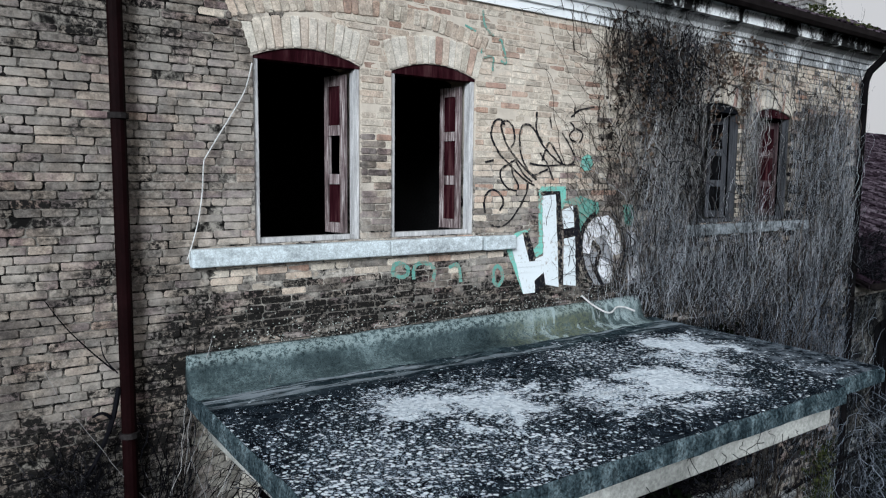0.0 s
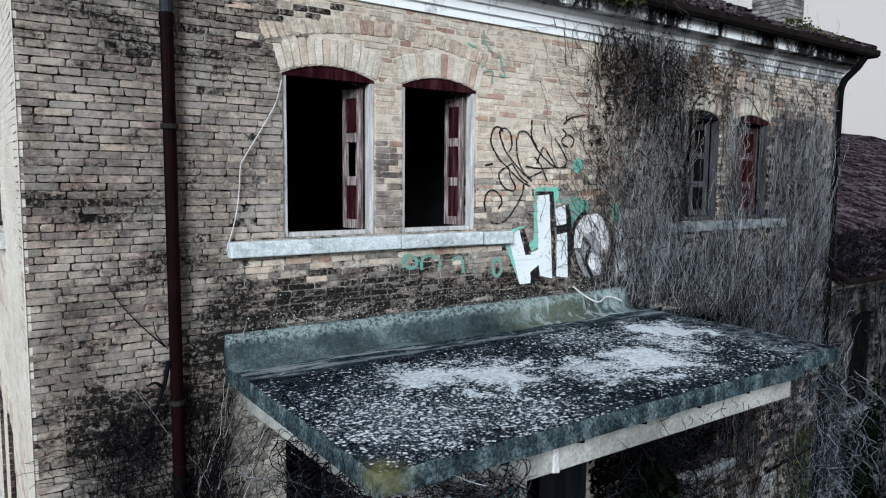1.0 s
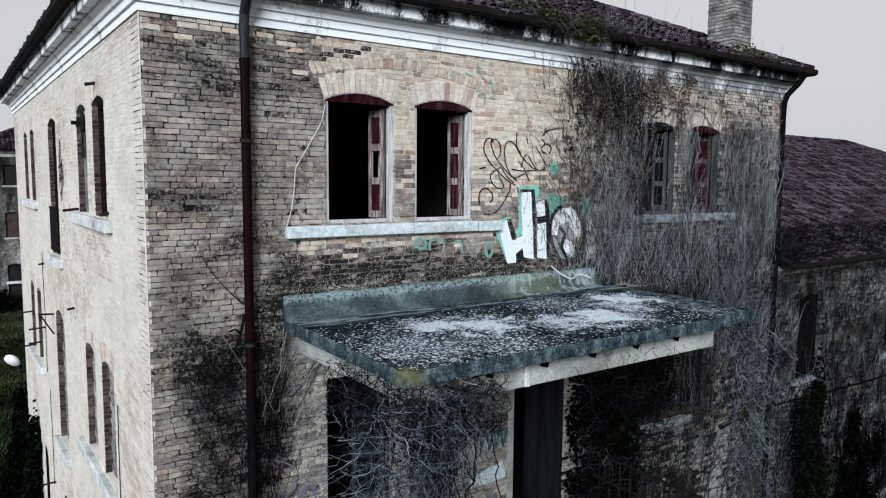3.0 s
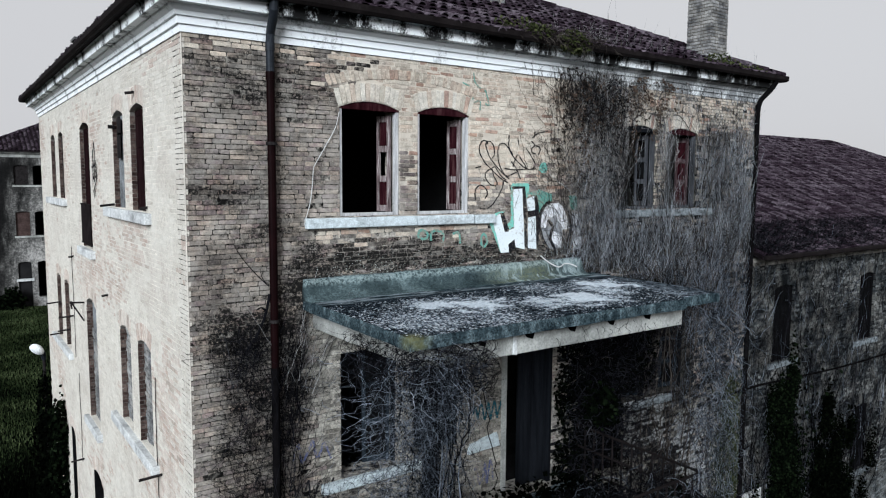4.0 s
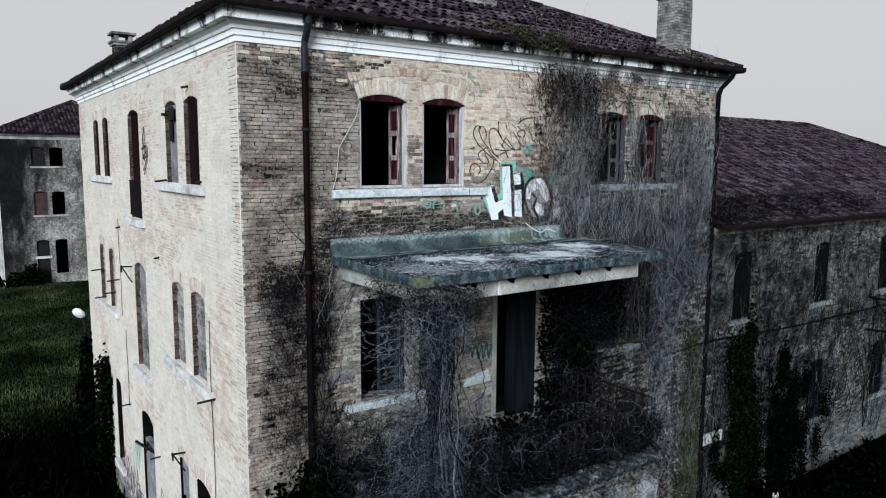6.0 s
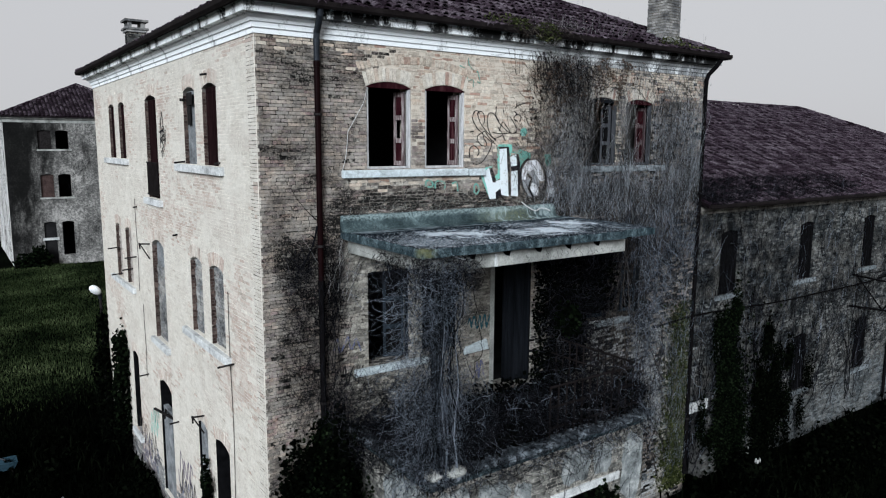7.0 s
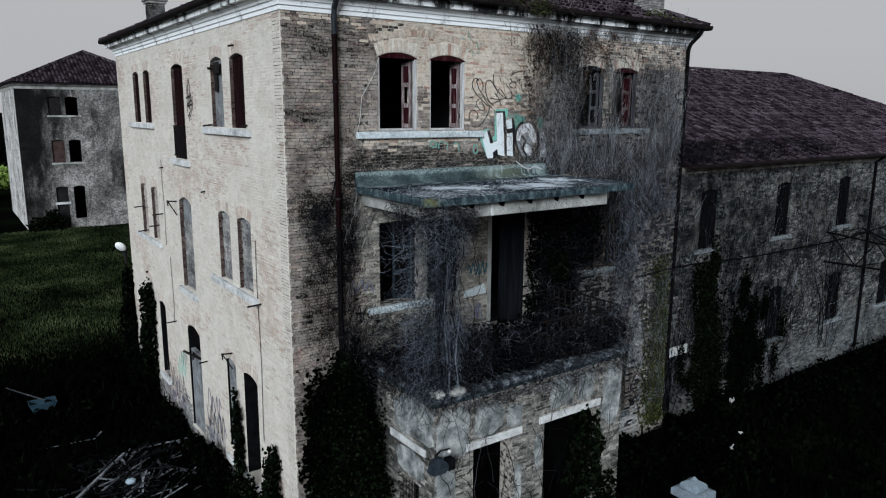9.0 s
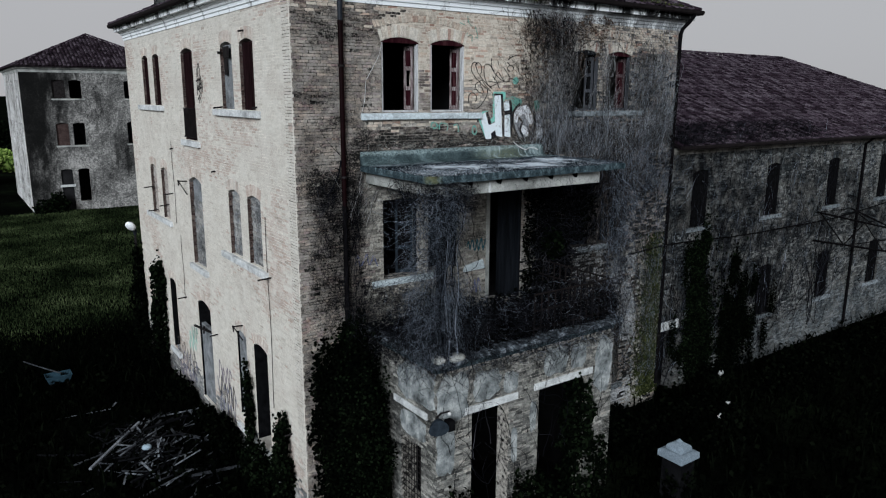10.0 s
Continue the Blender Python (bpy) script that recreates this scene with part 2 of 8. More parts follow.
def brick_material(name, tones, soot, soot_amount, pale=0.0, bands=(), blots=0.5, column=None, relief=0.7, drift=0.5, own=0.8):
    """Bricks each with a tone of their own, soot in blotches, lime streaks; bands: (low, high, strength) of moss, grime
    and darkening on the wall.
    """
    m, n, l, b = material(name, 0.92)
    geo = n.new("ShaderNodeNewGeometry")
    pos = geo.outputs["Position"]
    rnd = math_node(n, l, "FRACT", math_node(n, l, "ADD", geo.outputs["Random Per Island"], n.new("ShaderNodeObjectInfo").outputs["Random"]))
    r = ramp(n, tones)
    r.color_ramp.interpolation = "LINEAR"
    drawn = n.new("ShaderNodeMapping")
    drawn.inputs["Scale"].default_value = (0.5, 0.5, 1.25)
    l.new(pos, drawn.inputs["Vector"])
    big = noise_node(n, l, 0.9, 7, 0.68, drawn.outputs["Vector"], 0.8)
    mid = noise_node(n, l, 6.0, 6, 0.72, drawn.outputs["Vector"], 0.3)
    fine = noise_node(n, l, 70.0, 4, 0.7, pos)
    patch = noise_node(n, l, 1.8, 4, 0.6, pos)
    l.new(math_node(n, l, "ADD", math_node(n, l, "MULTIPLY", rnd, own), math_node(n, l, "MULTIPLY", math_node(n, l, "SUBTRACT", patch.outputs["Fac"], 0.3), drift), True), r.inputs["Fac"])
    col = mix_rgb(n, l, 1.0, r.outputs["Color"], remap(n, l, fine.outputs["Fac"], 0.3, 0.7, 0.72, 1.2), "MULTIPLY")
    blot = noise_node(n, l, 14.0, 4, 0.7, pos)
    col = mix_rgb(n, l, 1.0, col, remap(n, l, blot.outputs["Fac"], 0.35, 0.62, blots, 1.15), "MULTIPLY")
    if pale:
        lime = noise_node(n, l, 1.7, 6, 0.7, pos, 0.4)
        fac = math_node(n, l, "MULTIPLY", remap(n, l, lime.outputs["Fac"], 0.42, 0.62), pale, True)
        col = mix_rgb(n, l, fac, col, (0.74, 0.71, 0.64))
    dirt = math_node(n, l, "ADD", remap(n, l, big.outputs["Fac"], 0.42, 0.66), remap(n, l, mid.outputs["Fac"], 0.45, 0.75, -0.25, 0.5))
    if bands:
        sep = n.new("ShaderNodeSeparateXYZ")
        l.new(pos, sep.inputs[0])
        for lo, hi, k, from_x in bands:
            up = remap(n, l, sep.outputs["Z"], lo - 0.25, lo + 0.12)
            down = remap(n, l, sep.outputs["Z"], hi - 0.25, hi + 0.3, 1.0, 0.0)
            spot = math_node(n, l, "MULTIPLY", remap(n, l, mid.outputs["Fac"], 0.3, 0.56, 0.05, 1.0), remap(n, l, sep.outputs["X"], from_x - 0.4, from_x + 0.3))
            dirt = math_node(n, l, "ADD", dirt, math_node(n, l, "MULTIPLY", math_node(n, l, "MULTIPLY", up, down), math_node(n, l, "MULTIPLY", spot, k)))
    if column is not None:
        dirt = math_node(n, l, "ADD", dirt, math_node(n, l, "MULTIPLY", damp_runs(n, l, pos, mid.outputs["Fac"]), 0.8))
    grit = noise_node(n, l, 26.0, 5, 0.75, pos)
    dirt = math_node(n, l, "MULTIPLY", dirt, remap(n, l, grit.outputs["Fac"], 0.36, 0.58, 0.35, 1.3))
    dirt = math_node(n, l, "MULTIPLY", dirt, math_node(n, l, "ADD", 0.6, math_node(n, l, "MULTIPLY", rnd, 0.7)))
    dirt = math_node(n, l, "MULTIPLY", dirt, soot_amount, True)
    col = mix_rgb(n, l, dirt, col, soot)
    col = mix_rgb(n, l, 1.0, col, (0.85, 0.85, 0.85), "MULTIPLY")
    l.new(col, b.inputs["Base Color"])
    bump(n, l, b, math_node(n, l, "ADD", fine.outputs["Fac"], mid.outputs["Fac"]), relief, 0.006)
    return m


TONES = [(0.0, (0.059, 0.052, 0.051)), (0.08, (0.139, 0.122, 0.11)), (0.2, (0.268, 0.233, 0.199)), (0.3, (0.198, 0.178, 0.161)), (0.42, (0.364, 0.307, 0.255)), (0.52, (0.23, 0.188, 0.182)), (0.62, (0.321, 0.283, 0.24)), (0.72, (0.449, 0.375, 0.306)), (0.8, (0.28, 0.205, 0.199)), (0.88, (0.417, 0.325, 0.26)), (0.95, (0.337, 0.215, 0.178)), (1.0, (0.439, 0.255, 0.178))]
WARM = [(0.0, (0.5, 0.45, 0.37)), (0.2, (0.64, 0.595, 0.51)), (0.45, (0.7, 0.655, 0.575)), (0.62, (0.6, 0.535, 0.445)), (0.78, (0.7, 0.645, 0.56)), (0.9, (0.58, 0.48, 0.39)), (0.955, (0.45, 0.31, 0.245)), (1.0, (0.3, 0.18, 0.15))]
ORANGE = [(0.0, (0.3, 0.26, 0.215)), (0.12, (0.46, 0.4, 0.325)), (0.3, (0.64, 0.575, 0.475)), (0.42, (0.56, 0.455, 0.36)), (0.55, (0.7, 0.635, 0.53)), (0.7, (0.6, 0.49, 0.39)), (0.84, (0.7, 0.63, 0.525)), (0.93, (0.52, 0.37, 0.28)), (1.0, (0.4, 0.25, 0.19))]
PALE = [(0.0, (0.41, 0.375, 0.325)), (0.08, (0.53, 0.492, 0.428)), (0.3, (0.61, 0.577, 0.51)), (0.5, (0.565, 0.525, 0.46)), (0.7, (0.65, 0.617, 0.55)), (0.9, (0.59, 0.548, 0.483)), (1.0, (0.52, 0.455, 0.4))]
GREY = [(0.0, (0.004, 0.0046, 0.0054)), (0.35, (0.015, 0.017, 0.019)), (0.75, (0.054, 0.06, 0.063)), (0.93, (0.125, 0.132, 0.132)), (1.0, (0.065, 0.055, 0.05))]
PORCH = [(0.0, (0.075, 0.07, 0.062)), (0.4, (0.27, 0.25, 0.215)), (0.8, (0.5, 0.475, 0.41)), (1.0, (0.34, 0.275, 0.225))]
SHADEBLACK = [(0.0, (0.004, 0.004, 0.005)), (0.5, (0.02, 0.02, 0.021)), (0.8, (0.075, 0.072, 0.07)), (1.0, (0.26, 0.23, 0.19))]
REDS = [(0.0, (0.03, 0.02, 0.018)), (0.5, (0.085, 0.055, 0.047)), (1.0, (0.19, 0.145, 0.125))]
# second band: bricks a little darker in a stretch below the cornice
M_BRICK = brick_material("weathered_brick", TONES, (0.016, 0.0152, 0.0145), 0.82, 0.26, ((8.2, 8.78, 1.9, 1.45), (10.6, 11.3, 0.3, -1.0)), 0.72, 1.2, 0.7, 0.9, 0.62)
M_ARCH = brick_material("arch_brick", WARM, (0.16, 0.14, 0.12), 0.3, 0.1, (), 0.86, None, 0.5, 0.1, 0.98)
M_ORANGE = brick_material("warm_repaired_brick", ORANGE, (0.08, 0.07, 0.062), 0.34, 0.16, (), 0.78, None, 0.6, 0.3, 0.95)
M_PALE = brick_material("limewashed_brick", PALE, (0.4, 0.335, 0.295), 0.3, 0.5, (), 0.92, None, 0.25, 0.3, 0.85)
M_ROSE = brick_material("rose_limewashed_brick", [(0.0, (0.33, 0.285, 0.245)), (0.25, (0.54, 0.475, 0.41)), (0.5, (0.48, 0.385, 0.33)), (0.75, (0.62, 0.555, 0.485)), (1.0, (0.42, 0.31, 0.26))], (0.3, 0.23, 0.2), 0.3, 0.4, (), 0.85, None, 0.4)
M_INFILLBRICK = brick_material("grey_infill_brick", [(0.0, (0.1, 0.1, 0.1)), (0.4, (0.2, 0.205, 0.21)), (0.75, (0.3, 0.305, 0.31)), (1.0, (0.22, 0.19, 0.175))], (0.03, 0.03, 0.03), 0.6, 0.3)
M_INFILLPALE = brick_material("pale_infill_brick", [(0.0, (0.3, 0.26, 0.24)), (0.5, (0.5, 0.45, 0.41)), (1.0, (0.42, 0.34, 0.3))], (0.12, 0.1, 0.09), 0.5, 0.3)
M_GREY = brick_material("grey_brick", GREY, (0.008, 0.008, 0.008), 0.9, 0.15)
M_WINGFAIR = brick_material("tan_wing_brick", [(0.0, (0.012, 0.014, 0.015)), (0.4, (0.05, 0.055, 0.057)), (0.8, (0.22, 0.228, 0.225)), (1.0, (0.16, 0.146, 0.134))], (0.007, 0.007, 0.0066), 0.85, 0.15)
M_WASHED = brick_material("rain_washed_grey_brick", [(0.0, (0.2, 0.205, 0.205)), (0.5, (0.42, 0.43, 0.43)), (0.85, (0.54, 0.55, 0.55)), (1.0, (0.36, 0.34, 0.32))], (0.03, 0.032, 0.033), 0.6, 0.2)
M_WINGFOOT = brick_material("salt_bleached_wing_brick", [(0.0, (0.03, 0.034, 0.036)), (0.4, (0.085, 0.095, 0.1)), (0.8, (0.17, 0.186, 0.195)), (1.0, (0.12, 0.115, 0.11))], (0.01, 0.011, 0.011), 0.7, 0.1)
M_PORCH = brick_material("porch_brick", PORCH, (0.02, 0.02, 0.02), 0.75, 0.2)
M_PORCHLOW = brick_material("dark_porch_brick", [(0.0, (0.03, 0.031, 0.03)), (0.35, (0.12, 0.12, 0.112)), (0.7, (0.27, 0.265, 0.24)), (0.9, (0.4, 0.39, 0.35)), (1.0, (0.2, 0.17, 0.145))], (0.01, 0.01, 0.0095), 0.9, 0.15, (), 0.6)
M_SHADEBLACK = brick_material("creeper_shade_and_dirt_brick", SHADEBLACK, (0.012, 0.012, 0.012), 0.7)
def stained_wall(name, x0, bright=1.0):
    """Old grey brickwork far off, with a black run of damp down its one end and a pale band under the eaves."""
    m, n, l, b = material(name, 0.95)
    pos = place(n)
    long = n.new("ShaderNodeMapping")
    long.inputs["Scale"].default_value = (1.0, 1.0, 0.28)
    l.new(pos, long.inputs["Vector"])
    flow, blot, fine = noise_node(n, l, 0.9, 6, 0.65, long.outputs["Vector"]), noise_node(n, l, 0.5, 5, 0.65, pos, 0.5), noise_node(n, l, 9.0, 5, 0.75, pos)
    r = ramp(n, [(p_, tuple(min(0.7, c * bright) for c in t_)) for p_, t_ in ((0.36, (0.02, 0.02, 0.0195)), (0.5, (0.125, 0.122, 0.116)), (0.62, (0.4, 0.388, 0.365)))])
    l.new(math_node(n, l, "ADD", math_node(n, l, "MULTIPLY", blot.outputs["Fac"], 0.45), math_node(n, l, "MULTIPLY", fine.outputs["Fac"], 0.55)), r.inputs["Fac"])
    sx = n.new("ShaderNodeSeparateXYZ")
    l.new(pos, sx.inputs[0])
    along = math_node(n, l, "ADD", sx.outputs["X"], math_node(n, l, "MULTIPLY", math_node(n, l, "SUBTRACT", flow.outputs["Fac"], 0.5), 8.0))
    along = math_node(n, l, "SUBTRACT", along, math_node(n, l, "MULTIPLY", sx.outputs["Z"], 0.22))
    damp = math_node(n, l, "MAXIMUM", remap(n, l, along, x0 - 2.2, x0 + 1.0, 0.97, 0.0), remap(n, l, flow.outputs["Fac"], 0.52, 0.66, 0.0, 0.75))
    col = mix_rgb(n, l, damp, r.outputs["Color"], (0.006, 0.006, 0.006))
    l.new(col, b.inputs["Base Color"])
    bump(n, l, b, fine.outputs["Fac"], 0.8, 0.03)
    return m


M_FARSIDE = stained_wall("far_pale_side_wall", -40.0, 3.2)
M_FARWALL = stained_wall("far_stained_wall", 1.5)
M_REVEAL = brick_material("red_reveal_brick", REDS, (0.03, 0.025, 0.022), 0.5)
def mortar_material(name, dark, mid, light, damp=None, limed=False):
    """Uneven mortar: mostly near the bricks' own tone, with dark gaps where it has fallen out. damp: beyond this x the
    joints are black, with the creeper's shade and dirt put into the colour.
    """
    m, n, l, b = material(name, 0.95)
    pos = place(n)
    gaps, fine = noise_node(n, l, 11.0, 4, 0.65, pos), noise_node(n, l, 60.0, 4, 0.7, pos)
    big = noise_node(n, l, 0.7, 5, 0.6, pos)
    f = math_node(n, l, "ADD", math_node(n, l, "MULTIPLY", gaps.outputs["Fac"], 0.7), math_node(n, l, "MULTIPLY", big.outputs["Fac"], 0.3))
    r = ramp(n, [(0.42, dark), (0.46, mid), (0.56, light)])
    l.new(f, r.inputs["Fac"])
    col = mix_rgb(n, l, 1.0, r.outputs["Color"], remap(n, l, fine.outputs["Fac"], 0.3, 0.7, 0.6, 1.2), "MULTIPLY")
    if limed:
        sl = n.new("ShaderNodeSeparateXYZ")
        l.new(pos, sl.inputs[0])
        rise = math_node(n, l, "ADD", sl.outputs["Z"], math_node(n, l, "MULTIPLY", math_node(n, l, "SUBTRACT", big.outputs["Fac"], 0.5), 2.0))
        zone = math_node(n, l, "MULTIPLY", remap(n, l, rise, 9.5, 10.4), remap(n, l, sl.outputs["X"], 1.7, 2.5, 0.0, 0.85))
        col = mix_rgb(n, l, zone, col, (0.56, 0.5, 0.42))
        sooty = math_node(n, l, "MULTIPLY", remap(n, l, math_node(n, l, "ADD", sl.outputs["X"], big.outputs["Fac"]), 2.0, 2.9, 1.0, 0.0), remap(n, l, gaps.outputs["Fac"], 0.42, 0.58, 0.95, 0.35))
        col = mix_rgb(n, l, sooty, col, (0.01, 0.0095, 0.009))
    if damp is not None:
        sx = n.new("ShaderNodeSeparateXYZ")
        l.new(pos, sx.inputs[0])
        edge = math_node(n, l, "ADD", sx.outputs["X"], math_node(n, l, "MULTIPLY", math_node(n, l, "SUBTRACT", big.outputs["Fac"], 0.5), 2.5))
        # joints behind the creeper go black: its shade and dirt in the colour
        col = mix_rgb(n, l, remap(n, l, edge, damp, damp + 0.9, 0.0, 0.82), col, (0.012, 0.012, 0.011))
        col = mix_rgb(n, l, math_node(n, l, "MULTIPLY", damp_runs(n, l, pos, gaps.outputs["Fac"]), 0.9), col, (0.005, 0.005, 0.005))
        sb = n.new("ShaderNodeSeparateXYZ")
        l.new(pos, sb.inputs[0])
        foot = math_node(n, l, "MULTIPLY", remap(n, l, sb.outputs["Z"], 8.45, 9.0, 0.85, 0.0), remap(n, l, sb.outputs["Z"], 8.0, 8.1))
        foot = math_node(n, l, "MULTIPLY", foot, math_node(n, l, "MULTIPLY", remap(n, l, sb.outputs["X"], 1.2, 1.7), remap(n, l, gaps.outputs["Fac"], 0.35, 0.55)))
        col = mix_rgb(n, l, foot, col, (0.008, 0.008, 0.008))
    l.new(col, b.inputs["Base Color"])
    bump(n, l, b, fine.outputs["Fac"], 0.7, 0.006)
    return m


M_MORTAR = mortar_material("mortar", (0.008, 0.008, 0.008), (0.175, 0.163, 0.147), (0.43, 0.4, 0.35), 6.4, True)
M_MORTAR_PALE = plain("pale_mortar", (0.6, 0.565, 0.5), 0.95, 0, 0.25, 1.5, 60, 0.004)
# near-black plaster: the darkness of the rooms is put into its colour
M_ROOMDARK = plain("room_shade_plaster", (0.014, 0.0138, 0.0142), 0.95, 0, 0.5, 0.8, 30)
M_WINGMORTAR = mortar_material("dark_wing_mortar", (0.003, 0.003, 0.003), (0.025, 0.025, 0.025), (0.08, 0.079, 0.076))
M_JAMBMORTAR = plain("grey_jamb_mortar", (0.1, 0.09, 0.082), 0.95, 0, 0.4, 6, 50)
M_STONE = plain("white_stone", (0.5, 0.51, 0.505), 0.8, 0, 0.45, 3.5, 35, 0.004, (0.62, 0.63, 0.62))
M_BEAM = plain("stained_beige_concrete", (0.3, 0.305, 0.285), 0.85, 0, 0.55, 1.6, 40, 0.004, (0.46, 0.46, 0.43))
M_GUTTER = plain("rusted_brown_gutter", (0.012, 0.01, 0.01), 0.6, 0.2, 0.4, 4, 50)
M_PIPE = plain("dark_red_pipe", (0.0055, 0.0017, 0.002), 0.5, 0.0, 0.4, 3, 50, gloss=0.03)
M_ZINC = plain("grey_zinc", (0.017, 0.02, 0.025), 0.5, 0.2, 0.4, 4, 50, gloss=0.12)
M_RED = plain("flaking_red_paint", (0.022, 0.0055, 0.008), 0.8, 0, 0.7, 9, 60, 0.004, (0.07, 0.032, 0.034), grain=True)
M_GREYWOOD = plain("grey_weathered_wood", (0.42, 0.42, 0.42), 0.9, 0, 0.4, 12, 80, 0.004, grain=True)
M_MAROON = plain("dark_maroon_wood", (0.013, 0.0065, 0.0072), 0.85, 0, 0.6, 8, 60, 0.004, grain=True)
M_DARKWOOD = plain("dark_weathered_wood", (0.0075, 0.0085, 0.0105), 0.85, 0, 0.5, 6, 60, 0.004, grain=True)
M_TILE = brick_material("old_roof_tile", [(0.0, (0.009, 0.006, 0.0085)), (0.25, (0.035, 0.0245, 0.033)), (0.5, (0.078, 0.06, 0.075)), (0.75, (0.135, 0.112, 0.131)), (0.9, (0.22, 0.19, 0.216)), (1.0, (0.46, 0.43, 0.455))], (0.009, 0.007, 0.009), 0.4, 0.0, (), 0.3, None, 1.0, 0.45, 0.62)
M_DECK = plain("roof_channel", (0.018, 0.014, 0.016), 0.95, 0, 0.5, 3, 40)
M_BLACKIRON = plain("black_rusted_iron", (0.0045, 0.0042, 0.0046), 0.85, 0.0, 0.5, 8, 60)
M_IRON = plain("rusty_iron", (0.02, 0.018, 0.018), 0.7, 0.4, 0.5, 8, 60)

# ---------------------------------------------------------------- ground
def ground_height(x, y):
    near = min(1.0, max(0.0, (math.hypot(x - 4, y - 4) - 40) / 60))
    return 0.12 * noise.noise((x * 0.25, y * 0.25, 0.0)) * (1 - near)


def make_ground():
    s = Shape()
    xs = [-3000, -900, -300, -120, -70] + [-45 + 1.5 * i for i in range(67)] + [80, 130, 300, 900, 3000]
    ys = [-3000, -900, -300, -120, -60] + [-36 + 1.5 * i for i in range(73)] + [90, 130, 300, 900, 3000]
    for y in ys:
        for x in xs:
            s.v.append((x, y, ground_height(x, y)))
    w = len(xs)
    for j in range(len(ys) - 1):
        for i in range(w - 1):
            s.f.append((j * w + i, j * w + i + 1, (j + 1) * w + i + 1, (j + 1) * w + i))
    m, n, l, b = material("dark_soil_and_grass", 1.0, 0.0, 0.0)
    pos = place(n)
    big, small = noise_node(n, l, 0.18, 6, 0.65, pos), noise_node(n, l, 6.0, 5, 0.7, pos)
    r = ramp(n, [(0.35, (0.001, 0.0011, 0.001)), (0.5, (0.0022, 0.0028, 0.002)), (0.68, (0.006, 0.009, 0.0045))])
    l.new(big.outputs["Fac"], r.inputs["Fac"])
    l.new(mix_rgb(n, l, 1.0, r.outputs["Color"], remap(n, l, small.outputs["Fac"], 0.3, 0.7, 0.5, 1.4), "MULTIPLY"), b.inputs["Base Color"])
    bump(n, l, b, small.outputs["Fac"], 1.0, 0.08)
    tagged(part("ground", s, m, smooth=True), "dark overgrown soil and rough grass round the buildings", "ground", kind="structure")


make_ground()

# ---------------------------------------------------------------- main building: walls
W, L, TOP = 12.2, 14.7, 11.52
FRONT = Face(0, 0, 1, 0, 0, -1)
SIDE = Face(0, 0, 0, 1, -1, 0)

front_holes = [Hole(2.08, 3.05, 9.26, 10.76, 0.1), Hole(3.36, 4.32, 9.26, 10.76, 0.1),
               Hole(7.88, 8.84, 9.26, 10.72, 0.1), Hole(9.15, 10.12, 9.26, 10.72, 0.1),
               Hole(2.07, 3.05, 5.5, 7.35, 0.0), Hole(3.3, 4.22, 5.5, 7.35, 0.0),
               Hole(5.12, 6.15, 4.45, 7.3, 0.0),
               Hole(7.95, 8.85, 5.5, 7.1, 0.08), Hole(9.15, 10.05, 5.5, 7.1, 0.08),
               Hole(9.55, 10.35, 1.0, 2.7, 0.08), Hole(3.0, 4.0, 0.3, 2.6, 0.0)]
side_holes = []
for z0, z1 in ((9.28, 10.78), (5.59, 7.2)):
    side_holes += [Hole(2.05, 2.93, z0, z1, 0.09), Hole(3.43, 4.28, z0, z1, 0.09),
                   Hole(10.15, 10.95, z0, z1, 0.09), Hole(11.55, 12.36, z0, z1, 0.09)]
side_holes += [Hole(6.6, 7.72, 8.35, 10.78, 0.1), Hole(6.55, 7.75, 4.65, 7.15, 0.14),
               Hole(2.1, 3.05, 0.85, 3.45, 0.1), Hole(3.55, 4.28, 1.15, 3.45, 0.1),
               Hole(6.5, 7.75, 0.35, 3.42, 0.16), Hole(10.15, 10.95, 1.05, 3.45, 0.1)]

building = thing("abandoned_house", "derelict three-storey brick house with pale side wall and creeper-covered front", "building")
wall_front = part("wall_front", wall_core(FRONT, 0.003, W - 0.009, -0.3, TOP, front_holes, 0.42, -0.0085), M_MORTAR, building, "grey-brown weathered brick front wall")
side = wall_core(SIDE, 0.405, L, -0.3, TOP, side_holes, 0.42, -0.0019)
wall_side = part("wall_side", side, M_MORTAR_PALE, building, "pale limewashed brick side wall")
s = Shape()
s.box((0.407, L - 0.42, -0.3), (W, L, TOP))
part("wall_back", s, M_MORTAR, building)
s = Shape()
s.box((W - 0.42, 0.4, -0.3), (W - 0.002, L - 0.42, TOP))
part("wall_east", s, M_MORTAR, building)
s = Shape()
SIDE.box(s, -0.0078, 0.034, 0.0005, 0.0042, -0.2, TOP - 0.01)
part("corner_limewash", s, M_MORTAR_PALE, building, "straight limewashed arris of the house corner")
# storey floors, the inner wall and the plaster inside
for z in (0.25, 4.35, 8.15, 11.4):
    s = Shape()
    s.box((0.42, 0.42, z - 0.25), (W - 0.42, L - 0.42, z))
    part("storey_floor", s, M_ROOMDARK, building)
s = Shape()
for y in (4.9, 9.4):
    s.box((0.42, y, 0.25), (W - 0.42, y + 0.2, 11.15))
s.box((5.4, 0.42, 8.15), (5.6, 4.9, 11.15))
part("inner_wall", s, M_ROOMDARK, building)

rng = random.Random(5)


def rings_for(holes, depth=0.27):
    return [Ring(h.u0, h.u1, h.z1 + 0.003, h.rise, depth, 0.09) for h in holes if h.rise > 0]


